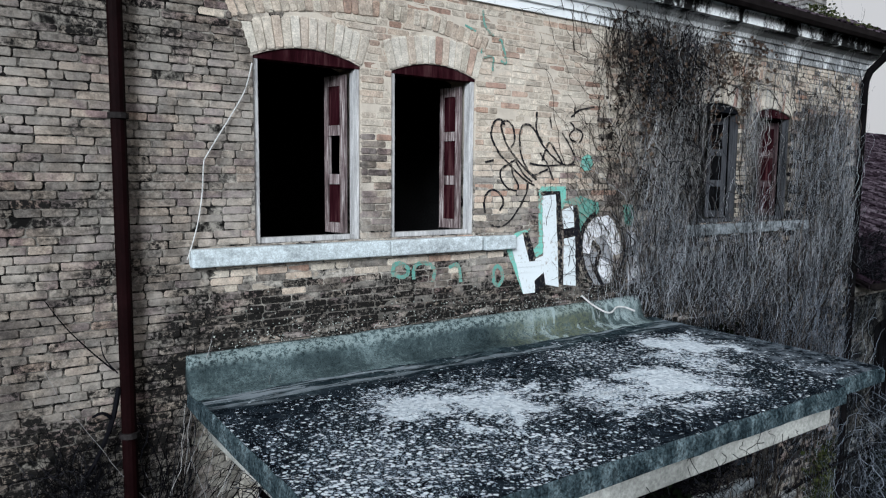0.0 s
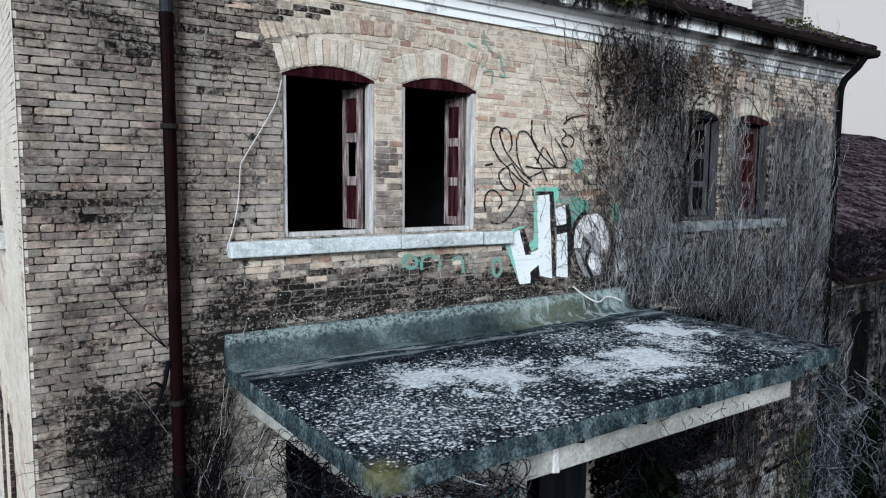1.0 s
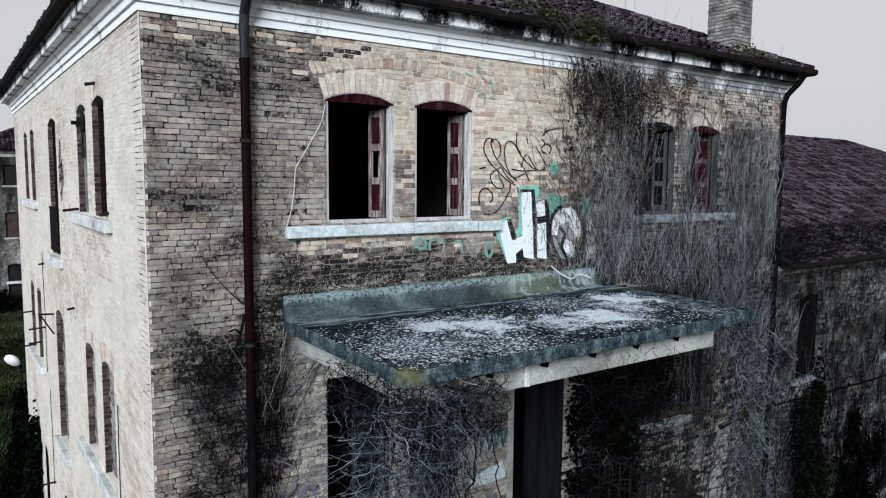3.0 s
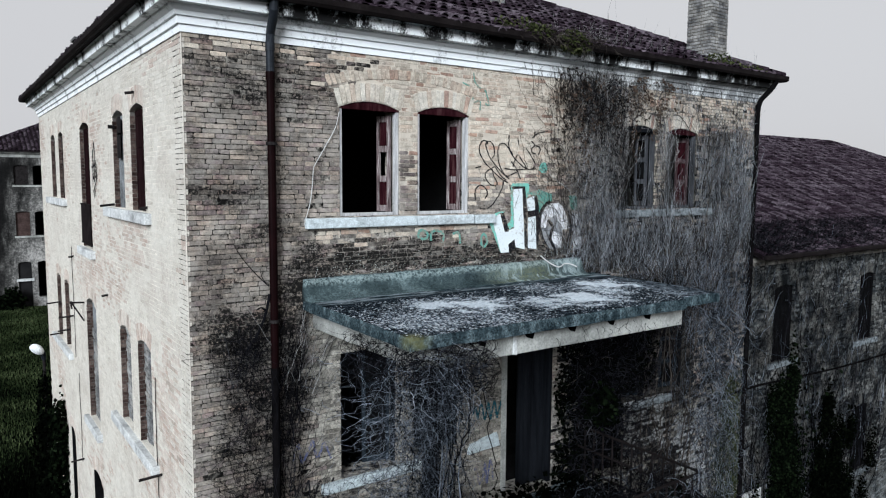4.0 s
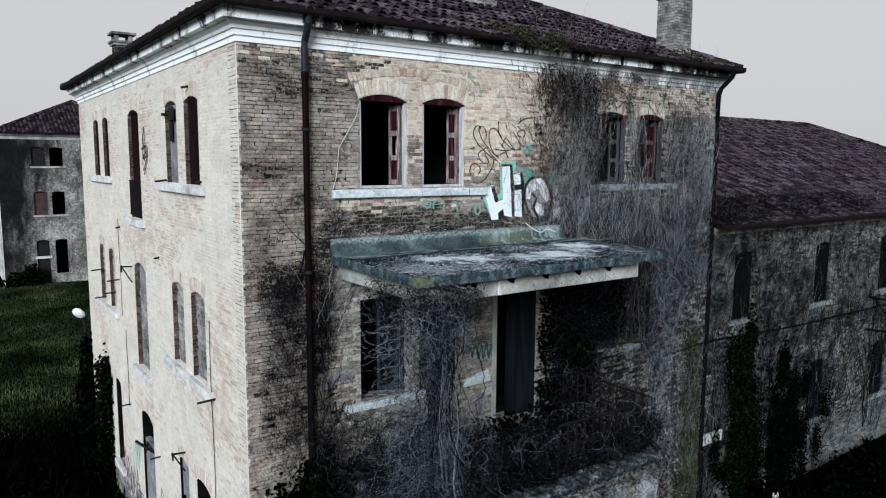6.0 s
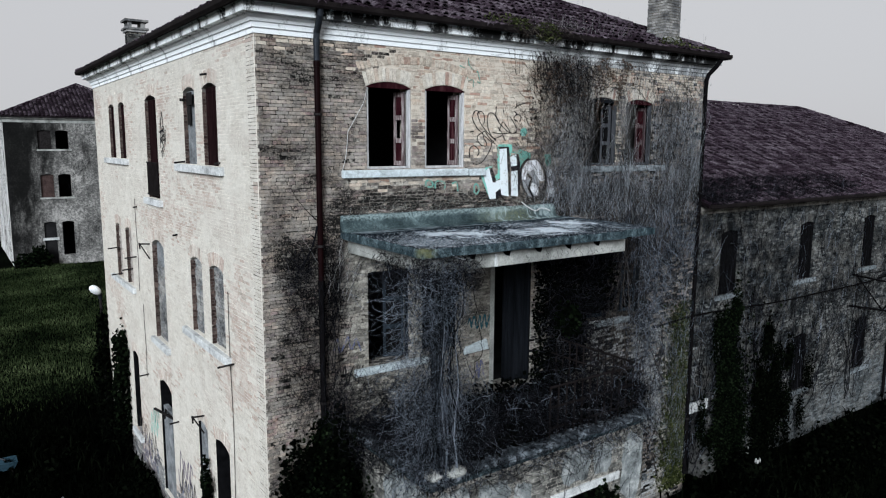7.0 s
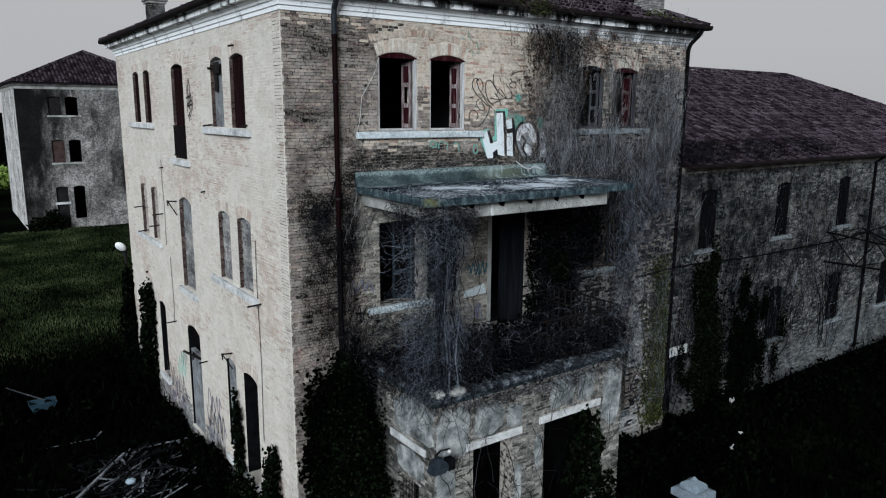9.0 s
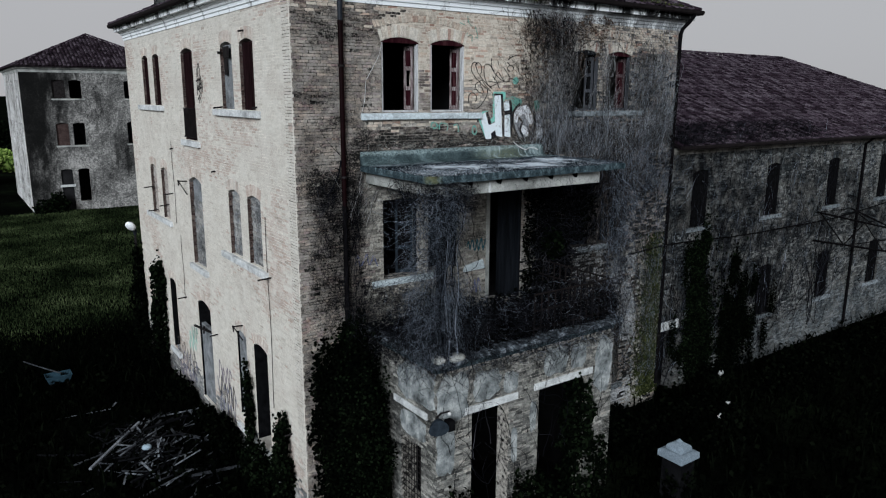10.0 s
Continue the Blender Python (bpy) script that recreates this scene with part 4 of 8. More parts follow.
col = mix_rgb(n, l, yellow, col, (0.3, 0.3, 0.12))
l.new(col, b.inputs["Base Color"])
bump(n, l, b, math_node(n, l, "ADD", a2.outputs["Fac"], a3.outputs["Fac"]), 0.8, 0.012)
M_SLAB = m
# grey-green stucco of the fillet against the wall
m, n, l, b = material("mossy_teal_stucco", 0.9)
pos = place(n)
f1, f2, f3 = noise_node(n, l, 1.3, 5, 0.6, pos, 0.3), noise_node(n, l, 24.0, 6, 0.8, pos), noise_node(n, l, 75.0, 3, 0.7, pos)
r = ramp(n, [(0.36, (0.016, 0.024, 0.027)), (0.5, (0.06, 0.085, 0.09)), (0.64, (0.2, 0.262, 0.27))])
l.new(math_node(n, l, "ADD", math_node(n, l, "MULTIPLY", f1.outputs["Fac"], 0.6), math_node(n, l, "MULTIPLY", f2.outputs["Fac"], 0.4)), r.inputs["Fac"])
col = mix_rgb(n, l, 1.0, r.outputs["Color"], remap(n, l, f3.outputs["Fac"], 0.3, 0.7, 0.45, 1.45), "MULTIPLY")
sf = n.new("ShaderNodeSeparateXYZ")
l.new(pos, sf.inputs[0])
mossy = math_node(n, l, "MULTIPLY", math_node(n, l, "MULTIPLY", remap(n, l, sf.outputs["X"], 4.3, 5.1), remap(n, l, sf.outputs["X"], 5.7, 6.3, 1.0, 0.0)), remap(n, l, f2.outputs["Fac"], 0.42, 0.56, 0.1, 0.7))
col = mix_rgb(n, l, mossy, col, (0.1, 0.105, 0.045))
thinz = n.new("ShaderNodeMapping")
thinz.inputs["Scale"].default_value = (1.0, 0.5, 0.25)
l.new(pos, thinz.inputs["Vector"])
drip = noise_node(n, l, 7.0, 3, 0.6, thinz.outputs["Vector"])
runs = math_node(n, l, "MULTIPLY", math_node(n, l, "MULTIPLY", remap(n, l, sf.outputs["X"], 4.7, 5.3), remap(n, l, sf.outputs["X"], 6.4, 6.9, 1.0, 0.0)), remap(n, l, drip.outputs["Fac"], 0.46, 0.54, 0.05, 0.75))
col = mix_rgb(n, l, runs, col, (0.3, 0.365, 0.37))
crust = math_node(n, l, "MULTIPLY", remap(n, l, math_node(n, l, "ADD", sf.outputs["Z"], math_node(n, l, "MULTIPLY", f1.outputs["Fac"], 0.16)), 8.38, 8.46), remap(n, l, f2.outputs["Fac"], 0.44, 0.54, 0.0, 0.7))
col = mix_rgb(n, l, crust, col, (0.28, 0.345, 0.345))
low_grit = math_node(n, l, "MULTIPLY", remap(n, l, f3.outputs["Fac"], 0.5, 0.62, 0.0, 0.85), remap(n, l, sf.outputs["Z"], 8.22, 8.36, 1.0, 0.25))
col = mix_rgb(n, l, low_grit, col, (0.012, 0.015, 0.016))
l.new(col, b.inputs["Base Color"])
bump(n, l, b, f2.outputs["Fac"], 0.6, 0.012)
M_FILLET = m

# black for the shade of hollows: the joist holes and the porch inside
M_HOLLOWSHADE = plain("hollow_shade_black", (0.003, 0.003, 0.003), 0.95, 0, 0.4)
canopy = empty_part("canopy", building, "flat concrete balcony roof with dark weathering and white lichen")


def slab_shape():
    """The slab with an uneven, worn edge and a notch where the far front corner has broken."""
    rim = [(1.42, -2.82), (5.95, -2.86), (5.98, -2.74), (6.88, -2.76), (7.05, -0.012), (1.5, -0.012)]
    pts = []
    for i, (x, y) in enumerate(rim):
        x2, y2 = rim[(i + 1) % len(rim)]
        k = max(1, int(math.hypot(x2 - x, y2 - y) / 0.12))
        for j in range(k):
            e = 0.006 if y < -0.1 else 0.0
            pts.append((x + (x2 - x) * j / k + rng.uniform(-e, e), y + (y2 - y) * j / k + rng.uniform(-e, e)))
    s = Shape()
    n = len(pts)
    rings = []
    cx, cy = 4.2, -1.45
    for z, shrink in ((8.015, 0.0), (8.115, 0.0), (8.15, 0.012)):
        rings.append([(x + (cx - x) * shrink * 0.4, y + (cy - y) * shrink, z + rng.uniform(-0.008, 0.008)) for x, y in pts])
    for r in rings:
        s.v.extend(r)
    for k in range(2):
        for i in range(n):
            j = (i + 1) % n
            s.f.append((k * n + i, k * n + j, (k + 1) * n + j, (k + 1) * n + i))
    s.f.append(tuple(range(n))[::-1])
    s.f.append(tuple(range(2 * n, 3 * n)))
    return s


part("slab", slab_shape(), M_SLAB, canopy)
s = Shape()
prof = [(-0.004, 8.14), (-0.004, 8.43), (-0.035, 8.425), (-0.075, 8.39), (-0.1, 8.32), (-0.12, 8.245), (-0.15, 8.195), (-0.21, 8.168), (-0.3, 8.155), (-0.3, 8.14)]
cols = 56
for i in range(cols + 1):
    x = 1.49 + 5.3 * i / cols
    for k, (y, z) in enumerate(prof):
        e = 0.0 if k in (0, 9) else 1.0
        s.v.append((x, y + e * 0.02 * noise.noise((x * 2.2, k * 0.4, 1.0)) - (0.05 * max(0.0, 1 - (x - 1.5) / 0.35) ** 2 * e), z + e * 0.012 * noise.noise((x * 3.1, k * 0.3, 5.0)) ))
m_ = len(prof)
for i in range(cols):
    for k in range(m_):
        j = (k + 1) % m_
        s.f.append((i * m_ + k, i * m_ + j, (i + 1) * m_ + j, (i + 1) * m_ + k))
s.f += [tuple(range(m_))[::-1], tuple(range(cols * m_, cols * m_ + m_))]
part("upstand", s, M_FILLET, canopy, "sloping mortar fillet against the wall", smooth=True)
s = Shape()
s.box((1.87, -2.64, 7.73), (6.17, -2.42, 7.985))
part("front_beam", s, M_BEAM, canopy, bevel=0.012)
s = Shape()
s.box((1.65, -2.64, 7.74), (1.86, 0.0, 7.96))
part("side_beam", s, M_BEAM, canopy, bevel=0.012)
s = Shape()
s.box((1.7, -2.41, 7.95), (6.8, -0.02, 8.012))
part("boarding", s, M_DARKWOOD, canopy)
# solid black wedges on the beam stand for the shade in joist holes
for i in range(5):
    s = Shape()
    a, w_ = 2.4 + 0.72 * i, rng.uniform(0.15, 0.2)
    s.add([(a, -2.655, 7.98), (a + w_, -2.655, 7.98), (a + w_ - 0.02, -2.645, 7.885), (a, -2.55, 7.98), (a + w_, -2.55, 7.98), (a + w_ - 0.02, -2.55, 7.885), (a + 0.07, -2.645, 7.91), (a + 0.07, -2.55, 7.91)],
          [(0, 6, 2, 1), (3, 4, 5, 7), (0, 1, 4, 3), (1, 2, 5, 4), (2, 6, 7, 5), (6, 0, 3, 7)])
    part("joist_socket", s, M_HOLLOWSHADE, canopy, "black wedge on the beam, standing for a joist hole's shade")
s = Shape()
s.prism([(2.95, -2.644, 7.74), (3.02, -2.644, 7.73), (3.0, -2.644, 7.96), (2.96, -2.644, 7.96)], (0, -0.02, 0))
part("plaster_run", s, M_STONE, canopy, "white plaster run on the beam", bevel=0.006)
for x, y in ((1.9, -2.5),):
    s = Shape()
    s.box((x - 0.07, y - 0.07, 4.35), (x + 0.07, y + 0.07, 7.7))
    part("post", s, M_GUTTER, canopy, bevel=0.015)

# ---------------------------------------------------------------- porch block under the balcony
PF = Face(1.62, -2.75, 1, 0, 0, -1)
PS = Face(1.62, -2.75, 0, 1, -1, 0)
PE = Face(6.85, -2.75, 0, 1, 1, 0)
porch = empty_part("porch", building, "brick porch carrying the balcony, with stone lintels")
pf_holes = [Hole(0.92, 1.95, -0.1, 3.14), Hole(2.82, 4.35, -0.1, 3.2)]
ps_holes = [Hole(0.55, 1.35, 0.9, 2.4)]
porch_wall = part("porch_wall", wall_core(PF, 0.009, 5.221, -0.3, 4.2, pf_holes, 0.4), M_MORTAR, building)
porch_flank = part("porch_flank", wall_core(PS, 0.402, 2.74, -0.3, 4.2, ps_holes, 0.4), M_MORTAR, building)
part("porch_east", wall_core(PE, 0.402, 2.74, -0.3, 4.2, [], 0.35), M_MORTAR, building)
PF_BRICKS = brick_rects(0, 5.23, -0.05, 4.15, pf_holes + [Hole(0.72, 2.18, 3.14, 3.31), Hole(2.66, 4.52, 3.2, 3.37)], rng)
PS_BRICKS = brick_rects(0, 2.7, -0.05, 4.15, ps_holes, rng)
for u0, u1, z in ((0.72, 2.18, 3.145), (2.66, 4.52, 3.205)):
    s = Shape()
    PF.box(s, u0, u1, -0.38, 0.025, z, z + 0.16)
    part("lintel", s, M_STONE, porch, "white stone lintel", bevel=0.012)
s = Shape()
PS.box(s, 0.3, 1.6, -0.3, 0.03, 3.1, 3.25)
part("lintel", s, M_STONE, porch, "white stone lintel", bevel=0.012)
# near-black sheets added inside the porch; its shade is their colour
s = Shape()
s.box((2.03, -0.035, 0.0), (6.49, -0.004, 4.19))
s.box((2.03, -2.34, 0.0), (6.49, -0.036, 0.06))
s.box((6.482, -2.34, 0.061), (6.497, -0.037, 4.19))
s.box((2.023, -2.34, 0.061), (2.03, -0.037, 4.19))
part("porch_plaster", s, M_HOLLOWSHADE, porch, "near-black lining added inside the porch for its shade")
s = Shape()
s.box((1.63, -2.74, 4.2), (6.84, -0.005, 4.34))
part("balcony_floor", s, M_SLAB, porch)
M_CEMENT = plain("stained_cement_coat", (0.2, 0.215, 0.215), 0.9, 0, 0.75, 3.4, 30, 0.006, (0.44, 0.455, 0.44))
q_ = random.Random(3)
for face_, u0, u1, z0, z1 in ((PF, 0.0, 0.86, 3.05, 4.19), (PS, 0.0, 1.5, 3.3, 4.19), (PF, 0.0, 0.5, 1.9, 3.0), (PF, 0.9, 1.7, 3.34, 4.05), (PF, 1.75, 2.2, 3.34, 3.85), (PF, 2.9, 3.7, 3.42, 4.15), (PF, 3.75, 4.3, 3.42, 4.1), (PF, 4.56, 5.2, 2.6, 4.12), (PS, 0.35, 1.4, 2.5, 3.08), (PF, 2.02, 2.2, 1.6, 2.5), (PF, 2.55, 2.75, 2.2, 3.0)):
    cu, cz = (u0 + u1) / 2, (z0 + z1) / 2
    rim_ = []
    for k in range(22):
        ca, sa = math.cos(k * math.tau / 22), math.sin(k * math.tau / 22)
        box_ = 1 / max(abs(ca), abs(sa))
        rr = min(box_, 1.18) * q_.uniform(0.78, 1.0)
        rim_.append((min(u1, max(u0 + 0.002, cu + (u1 - u0) / 2 * ca * rr)), min(z1, max(z0, cz + (z1 - z0) / 2 * sa * rr))))
    s = Shape()
    m_ = len(rim_)
    s.add([face_.p(u, 0.015, z) for u, z in rim_] + [face_.p(u, -0.02, z) for u, z in rim_],
          [tuple(range(m_)), tuple(range(2 * m_ - 1, m_ - 1, -1))] + [(k, k + m_, (k + 1) % m_ + m_, (k + 1) % m_) for k in range(m_)])
    part("cement_coat", s, M_CEMENT, porch, "stained grey cement coat flaking off the porch bricks")
x = 1.5
while x < 6.95:
    w = rng.uniform(0.28, 0.7)
    s = Shape()
    h = rng.uniform(-0.045, 0.035)
    s.box((x, -2.9 + rng.uniform(-0.035, 0.035), 4.345), (min(x + w, 6.98), -2.55, 4.46 + h))
    part("coping_stone", s, M_COPING, porch, bevel=0.045)
    x += w + 0.015
y = -2.53
while y < -0.3:
    s = Shape()
    s.box((1.5 + rng.uniform(-0.02, 0.02), y, 4.345), (1.82, y + 0.62, 4.45))
    part("coping_stone", s, M_COPING, porch, bevel=0.045)
    y += 0.64
for x, y, w_ in ((1.62, -2.72, 0.3), (2.0, -2.8, 0.42)):
    bm = bmesh.new()
    bmesh.ops.create_icosphere(bm, subdivisions=3, radius=0.5)
    for v_ in bm.verts:
        k = 1 + 0.18 * noise.noise(v_.co * 3.0 + Vector((x, y, 0)))
        v_.co = Vector((v_.co.x * w_ * k, v_.co.y * 0.3 * k, v_.co.z * 0.17 * k))
    me = bpy.data.meshes.new("corner_stone")
    bm.to_mesh(me)
    bm.free()
    me.materials.append(M_BEAM)
    me.shade_smooth()
    ob = new("corner_stone", me)
    ob.parent, ob.location = porch, (x, y - 0.1, 4.54)
    ob["label"] = "rounded pale stone on the balcony corner"

# ---------------------------------------------------------------- windows, shutters, doors, sills
def turned_box(s, face, hu, hd, angle, a0, a1, b0, b1, z0, z1):
    """A box beside a hinge at (hu, hd): a along the leaf, b its thickness; at angle 0 the leaf lies along +u."""
    c, sn = math.cos(radians(angle)), math.sin(radians(angle))
    def q(a, b, z):
        return face.p(hu + a * c - b * sn, hd + a * sn + b * c, z)
    v = [q(a0, b0, z0), q(a1, b0, z0), q(a1, b1, z0), q(a0, b1, z0), q(a0, b0, z1), q(a1, b0, z1), q(a1, b1, z1), q(a0, b1, z1)]
    s.add(v, [(0, 3, 2, 1), (4, 5, 6, 7), (0, 1, 5, 4), (1, 2, 6, 5), (2, 3, 7, 6), (3, 0, 4, 7)])


def leaf(parent, face, hu, hd, angle, width, z0, z1, edge, panel, rails=3, name="shutter_leaf", open_at=()):
    """A panelled leaf on its hinge: stiles and rails, with thin boards set back between them."""
    s = Shape()
    st = min(0.05, width * 0.2)
    turned_box(s, face, hu, hd, angle, 0.0, st, -0.02, 0.02, z0, z1)
    turned_box(s, face, hu, hd, angle, width - st, width, -0.02, 0.02, z0, z1)
    for i in range(rails + 1):
        z = z0 + (z1 - z0 - 0.09) * i / rails
        turned_box(s, face, hu, hd, angle, st, width - st, -0.019, 0.019, z, z + 0.09)
    ob = part(name, s, edge, parent)
    for i in range(rails):
        if i in open_at:
            continue
        a, b = z0 + (z1 - z0 - 0.09) * i / rails + 0.085, z0 + (z1 - z0 - 0.09) * (i + 1) / rails + 0.005
        s = Shape()
        turned_box(s, face, hu, hd, angle, st - 0.005, width - st + 0.005, -0.008, 0.008, a, b)
        part("panel", s, panel, ob)
    return ob


def arch_board(s, face, h, d0, d1, low):
    """A board with a curved upper edge, in one piece."""
    n = 10
    us = [h.u0 + 0.003 + (h.u1 - h.u0 - 0.006) * i / n for i in range(n + 1)]
    ring = [(us[0], low), (us[-1], low)] + [(u, h.head(u) - 0.004) for u in reversed(us)]
    m = len(ring)
    s.add([face.p(u, d1, z) for u, z in ring] + [face.p(u, d0, z) for u, z in ring],
          [tuple(range(m)), tuple(range(2 * m - 1, m - 1, -1))] + [(i, i + m, (i + 1) % m + m, (i + 1) % m) for i in range(m)])


def reveal(face, h, mat, parent, deep=0.13):
    """Brick ends on the two jambs of an opening, and a thin lining under its arch."""
    s = Shape()
    n = int((h.z1 - h.z0) / 0.066)
    for side_u, into in ((h.u0, 1), (h.u1, -1)):
        for i in range(n):
            z = h.z0 + i * 0.066
            cut = 0.07 if i % 2 else 0.12
            for d0, d1 in ((-0.005, -cut), (-cut - 0.01, -deep)):
                if d0 - d1 < 0.03:
                    continue
                e = into * random.uniform(0.006, 0.011)
                face.box(s, min(side_u - into * 0.01, side_u + e), max(side_u - into * 0.01, side_u + e), d1, d0, z, z + 0.055)
    tagged(part("reveal_bricks", s, mat, parent), kind="stuff")
    for side_u, into in ((h.u0, 1), (h.u1, -1)):
        s = Shape()
        face.box(s, min(side_u, side_u + into * 0.004), max(side_u, side_u + into * 0.004), -deep, -0.012, h.z0 + 0.002, h.z1)
        part("jamb_mortar", s, M_WINGMORTAR if face is WING else M_JAMBMORTAR, parent)


def front_window(h, swing, label, head=M_RED, frame_mat=M_GREYWOOD, open_at=()):
    w = empty_part("window", building, label)
    s = Shape()
    FRONT.box(s, h.u0 + 0.004, h.u0 + 0.05, -0.13, -0.03, h.z0, h.z1 - 0.02)
    part("jamb", s, frame_mat, w, bevel=0.006)
    s = Shape()
    FRONT.box(s, h.u1 - 0.05, h.u1 - 0.004, -0.13, -0.03, h.z0, h.z1 - 0.02)
    part("jamb", s, frame_mat, w, bevel=0.006)
    s = Shape()
    arch_board(s, FRONT, h, -0.14, -0.025, h.z1 - 0.018)
    part("head_board", s, head, w, "dark red wooden head")
    s = Shape()
    FRONT.box(s, h.u0 + 0.052, h.u1 - 0.052, -0.13, -0.05, h.z0, h.z0 + 0.045)
    part("bottom_rail", s, frame_mat, w, bevel=0.006)
    if swing:
        leaf(w, FRONT, h.u1 - 0.085, -0.14, swing, 0.26, h.z0 + 0.05, h.z1 - 0.06, M_PINK if frame_mat is M_GREYWOOD else M_OLDMAROON if head is M_RED else M_OLDGREY, {M_DARKWOOD: M_NEARBLACK}.get(head, M_RED), 3, "shutter_leaf", open_at)
    return w


M_PINK = plain("worn_pink_paint", (0.15, 0.115, 0.115), 0.85, 0, 0.8, 22, 90, 0.006, (0.45, 0.41, 0.4), grain=True)
M_OLDMAROON = plain("dirty_maroon_wood", (0.05, 0.034, 0.036), 0.9, 0, 0.6, 12, 70, 0.004, (0.14, 0.11, 0.11), grain=True)
M_OLDGREY = plain("dirty_grey_wood", (0.055, 0.057, 0.063), 0.9, 0, 0.6, 9, 70, 0.004, grain=True)
M_SILLOLD = brick_material("dirty_stone_sill", [(0.0, (0.16, 0.18, 0.19)), (1.0, (0.3, 0.33, 0.35))], (0.02, 0.022, 0.023), 0.8)
M_BLUEWOOD = plain("blue_grey_painted_wood", (0.02, 0.026, 0.033), 0.85, 0, 0.4, 9, 60)
# near black for dark wood, and for shade painted into openings
M_NEARBLACK = plain("near_black_wood_and_shade", (0.005, 0.005, 0.0055), 0.9, 0, 0.5, 6, 50)
M_INFILL = plain("grey_cement_infill", (0.17, 0.178, 0.185), 0.95, 0, 0.5, 3.0, 25, 0.01)
front_window(front_holes[0], 256, "open wooden window with grey jambs and broken folded red leaf", open_at=(1,))
front_window(front_holes[1], 259, "open wooden window with grey jambs and folded red leaf")
front_window(front_holes[2], 262, "creeper-choked open wooden window with grey leaf", M_DARKWOOD, M_OLDGREY)
front_window(front_holes[3], 255, "creeper-choked open wooden window with a dark red leaf", M_RED, M_OLDGREY)


def sill(face, u0, u1, z, parent, d=0.09, h=0.17, mat=None, back=-0.2):
    s = Shape()
    face.box(s, u0, u1, back, d, z - h, z)
    return part("sill", s, mat or M_STONE, parent, bevel=0.012)


M_SILL = brick_material("white_stone_sill", [(0.0, (0.55, 0.62, 0.64)), (1.0, (0.66, 0.72, 0.74))], (0.07, 0.08, 0.08), 0.42, 0.0, (), 0.85)
for u0, u1, z in ((1.55, 3.302, 9.245), (3.306, 4.36, 9.242), (4.4, 4.8, 9.235), (7.66, 9.0, 9.245), (9.005, 10.64, 9.243), (1.75, 3.4, 5.49), (8.35, 9.5, 5.49), (9.4, 10.5, 0.99)):
    sill(FRONT, u0, u1, z, building, h=0.14, mat=M_SILLOLD if u0 > 7 else M_SILL)
for u0, u1, z in ((1.74, 4.83, 9.27), (9.9, 13.0, 9.27), (1.74, 4.83, 5.58), (9.9, 13.0, 5.58), (6.35, 7.95, 8.34), (6.35, 7.95, 4.64), (2.0, 4.4, 0.84), (9.95, 11.1, 1.04)):
    sill(SIDE, u0, u1, z, building, 0.1, 0.16, M_STONE)
for k in range(6):
    sill(WING, 1.13 + 4.26 * k, 2.4 + 4.26 * k, 5.49, wing, 0.07, 0.13, M_SILLOLD)
for k in range(5):
    sill(WING, 5.4 + 4.26 * k, 6.74 + 4.26 * k, 1.74, wing, 0.07, 0.13, M_SILLOLD)
s = Shape()
WING.box(s, 0.02, 1.08, -0.3, 0.04, 2.205, 2.42)
part("lintel", s, M_SILL, wing, "white stone door lintel", bevel=0.015)

def fill_bricks(parent, h, d, mat):
    """Rough courses that wall up an opening, set back in it."""
    s = Shape()
    for b in brick_rects(h.u0 + 0.015, h.u1 - 0.015, h.z0, h.z1 + h.rise * 0.5, [], rng):
        brick_quad(s, SIDE, [(b[0], b[2]), (b[1], b[2]), (b[1], b[3]), (b[0], b[3])], d + b[4] * 2, d - 0.03, 0.001)
    tagged(part("infill_bricks", s, mat, parent), kind="stuff")


# side wall: dark shutters on the top floor, a tall door with an iron guard, cement infill below
for i, h in enumerate(side_holes):
    if h.z0 > 9:
        if i == 1:
            w = empty_part("window", building, "window boarded with dirty panes and a broken shutter")
            s = Shape()
            SIDE.box(s, h.u0 + 0.012, h.u1 - 0.012, -0.2, -0.09, h.z0, h.z1 + 0.02)
            part("board", s, M_INFILL, w)
            s = Shape()
            turned_box(s, SIDE, 4.24, -0.085, 171, 0.0, 0.62, -0.02, 0.02, 10.5, 10.76)
            turned_box(s, SIDE, 4.2, -0.07, 172, 0.1, 0.3, -0.02, 0.02, 10.1, 10.48)
            turned_box(s, SIDE, 4.26, -0.03, 100, 0.0, 0.1, -0.015, 0.015, 10.6, 10.66)
            part("broken_bracket", s, M_IRON, w)
        else:
            w = empty_part("window", building, "narrow arched window with closed dark wooden shutters")
            m_ = (h.u0 + h.u1) / 2
            leaf(w, SIDE, h.u0 + 0.012, -0.1, 0, m_ - h.u0 - 0.015, h.z0, h.z1 + 0.02, M_MAROON, M_MAROON)
            leaf(w, SIDE, m_ + 0.005, -0.1, 0, h.u1 - m_ - 0.015, h.z0, h.z1 + 0.02, M_MAROON, M_MAROON)
    elif 5 < h.z0 < 9 and h.z1 < 8:
        w = empty_part("window", building, "narrow arched window walled up with grey bricks")
        s = Shape()
        SIDE.box(s, h.u0 + 0.012, h.u1 - 0.012, -0.26, -0.115, h.z0, h.z1 + h.rise - 0.004)
        part("infill", s, M_INFILL, w)
        fill_bricks(w, h, -0.1, M_INFILLPALE if h.u0 > 9 else M_INFILLBRICK)
top_door, mid_door, low_door = side_holes[8], side_holes[9], side_holes[12]
w = empty_part("balcony_door", building, "tall dark red arched door with an iron guard rail")
mm = (top_door.u0 + top_door.u1) / 2
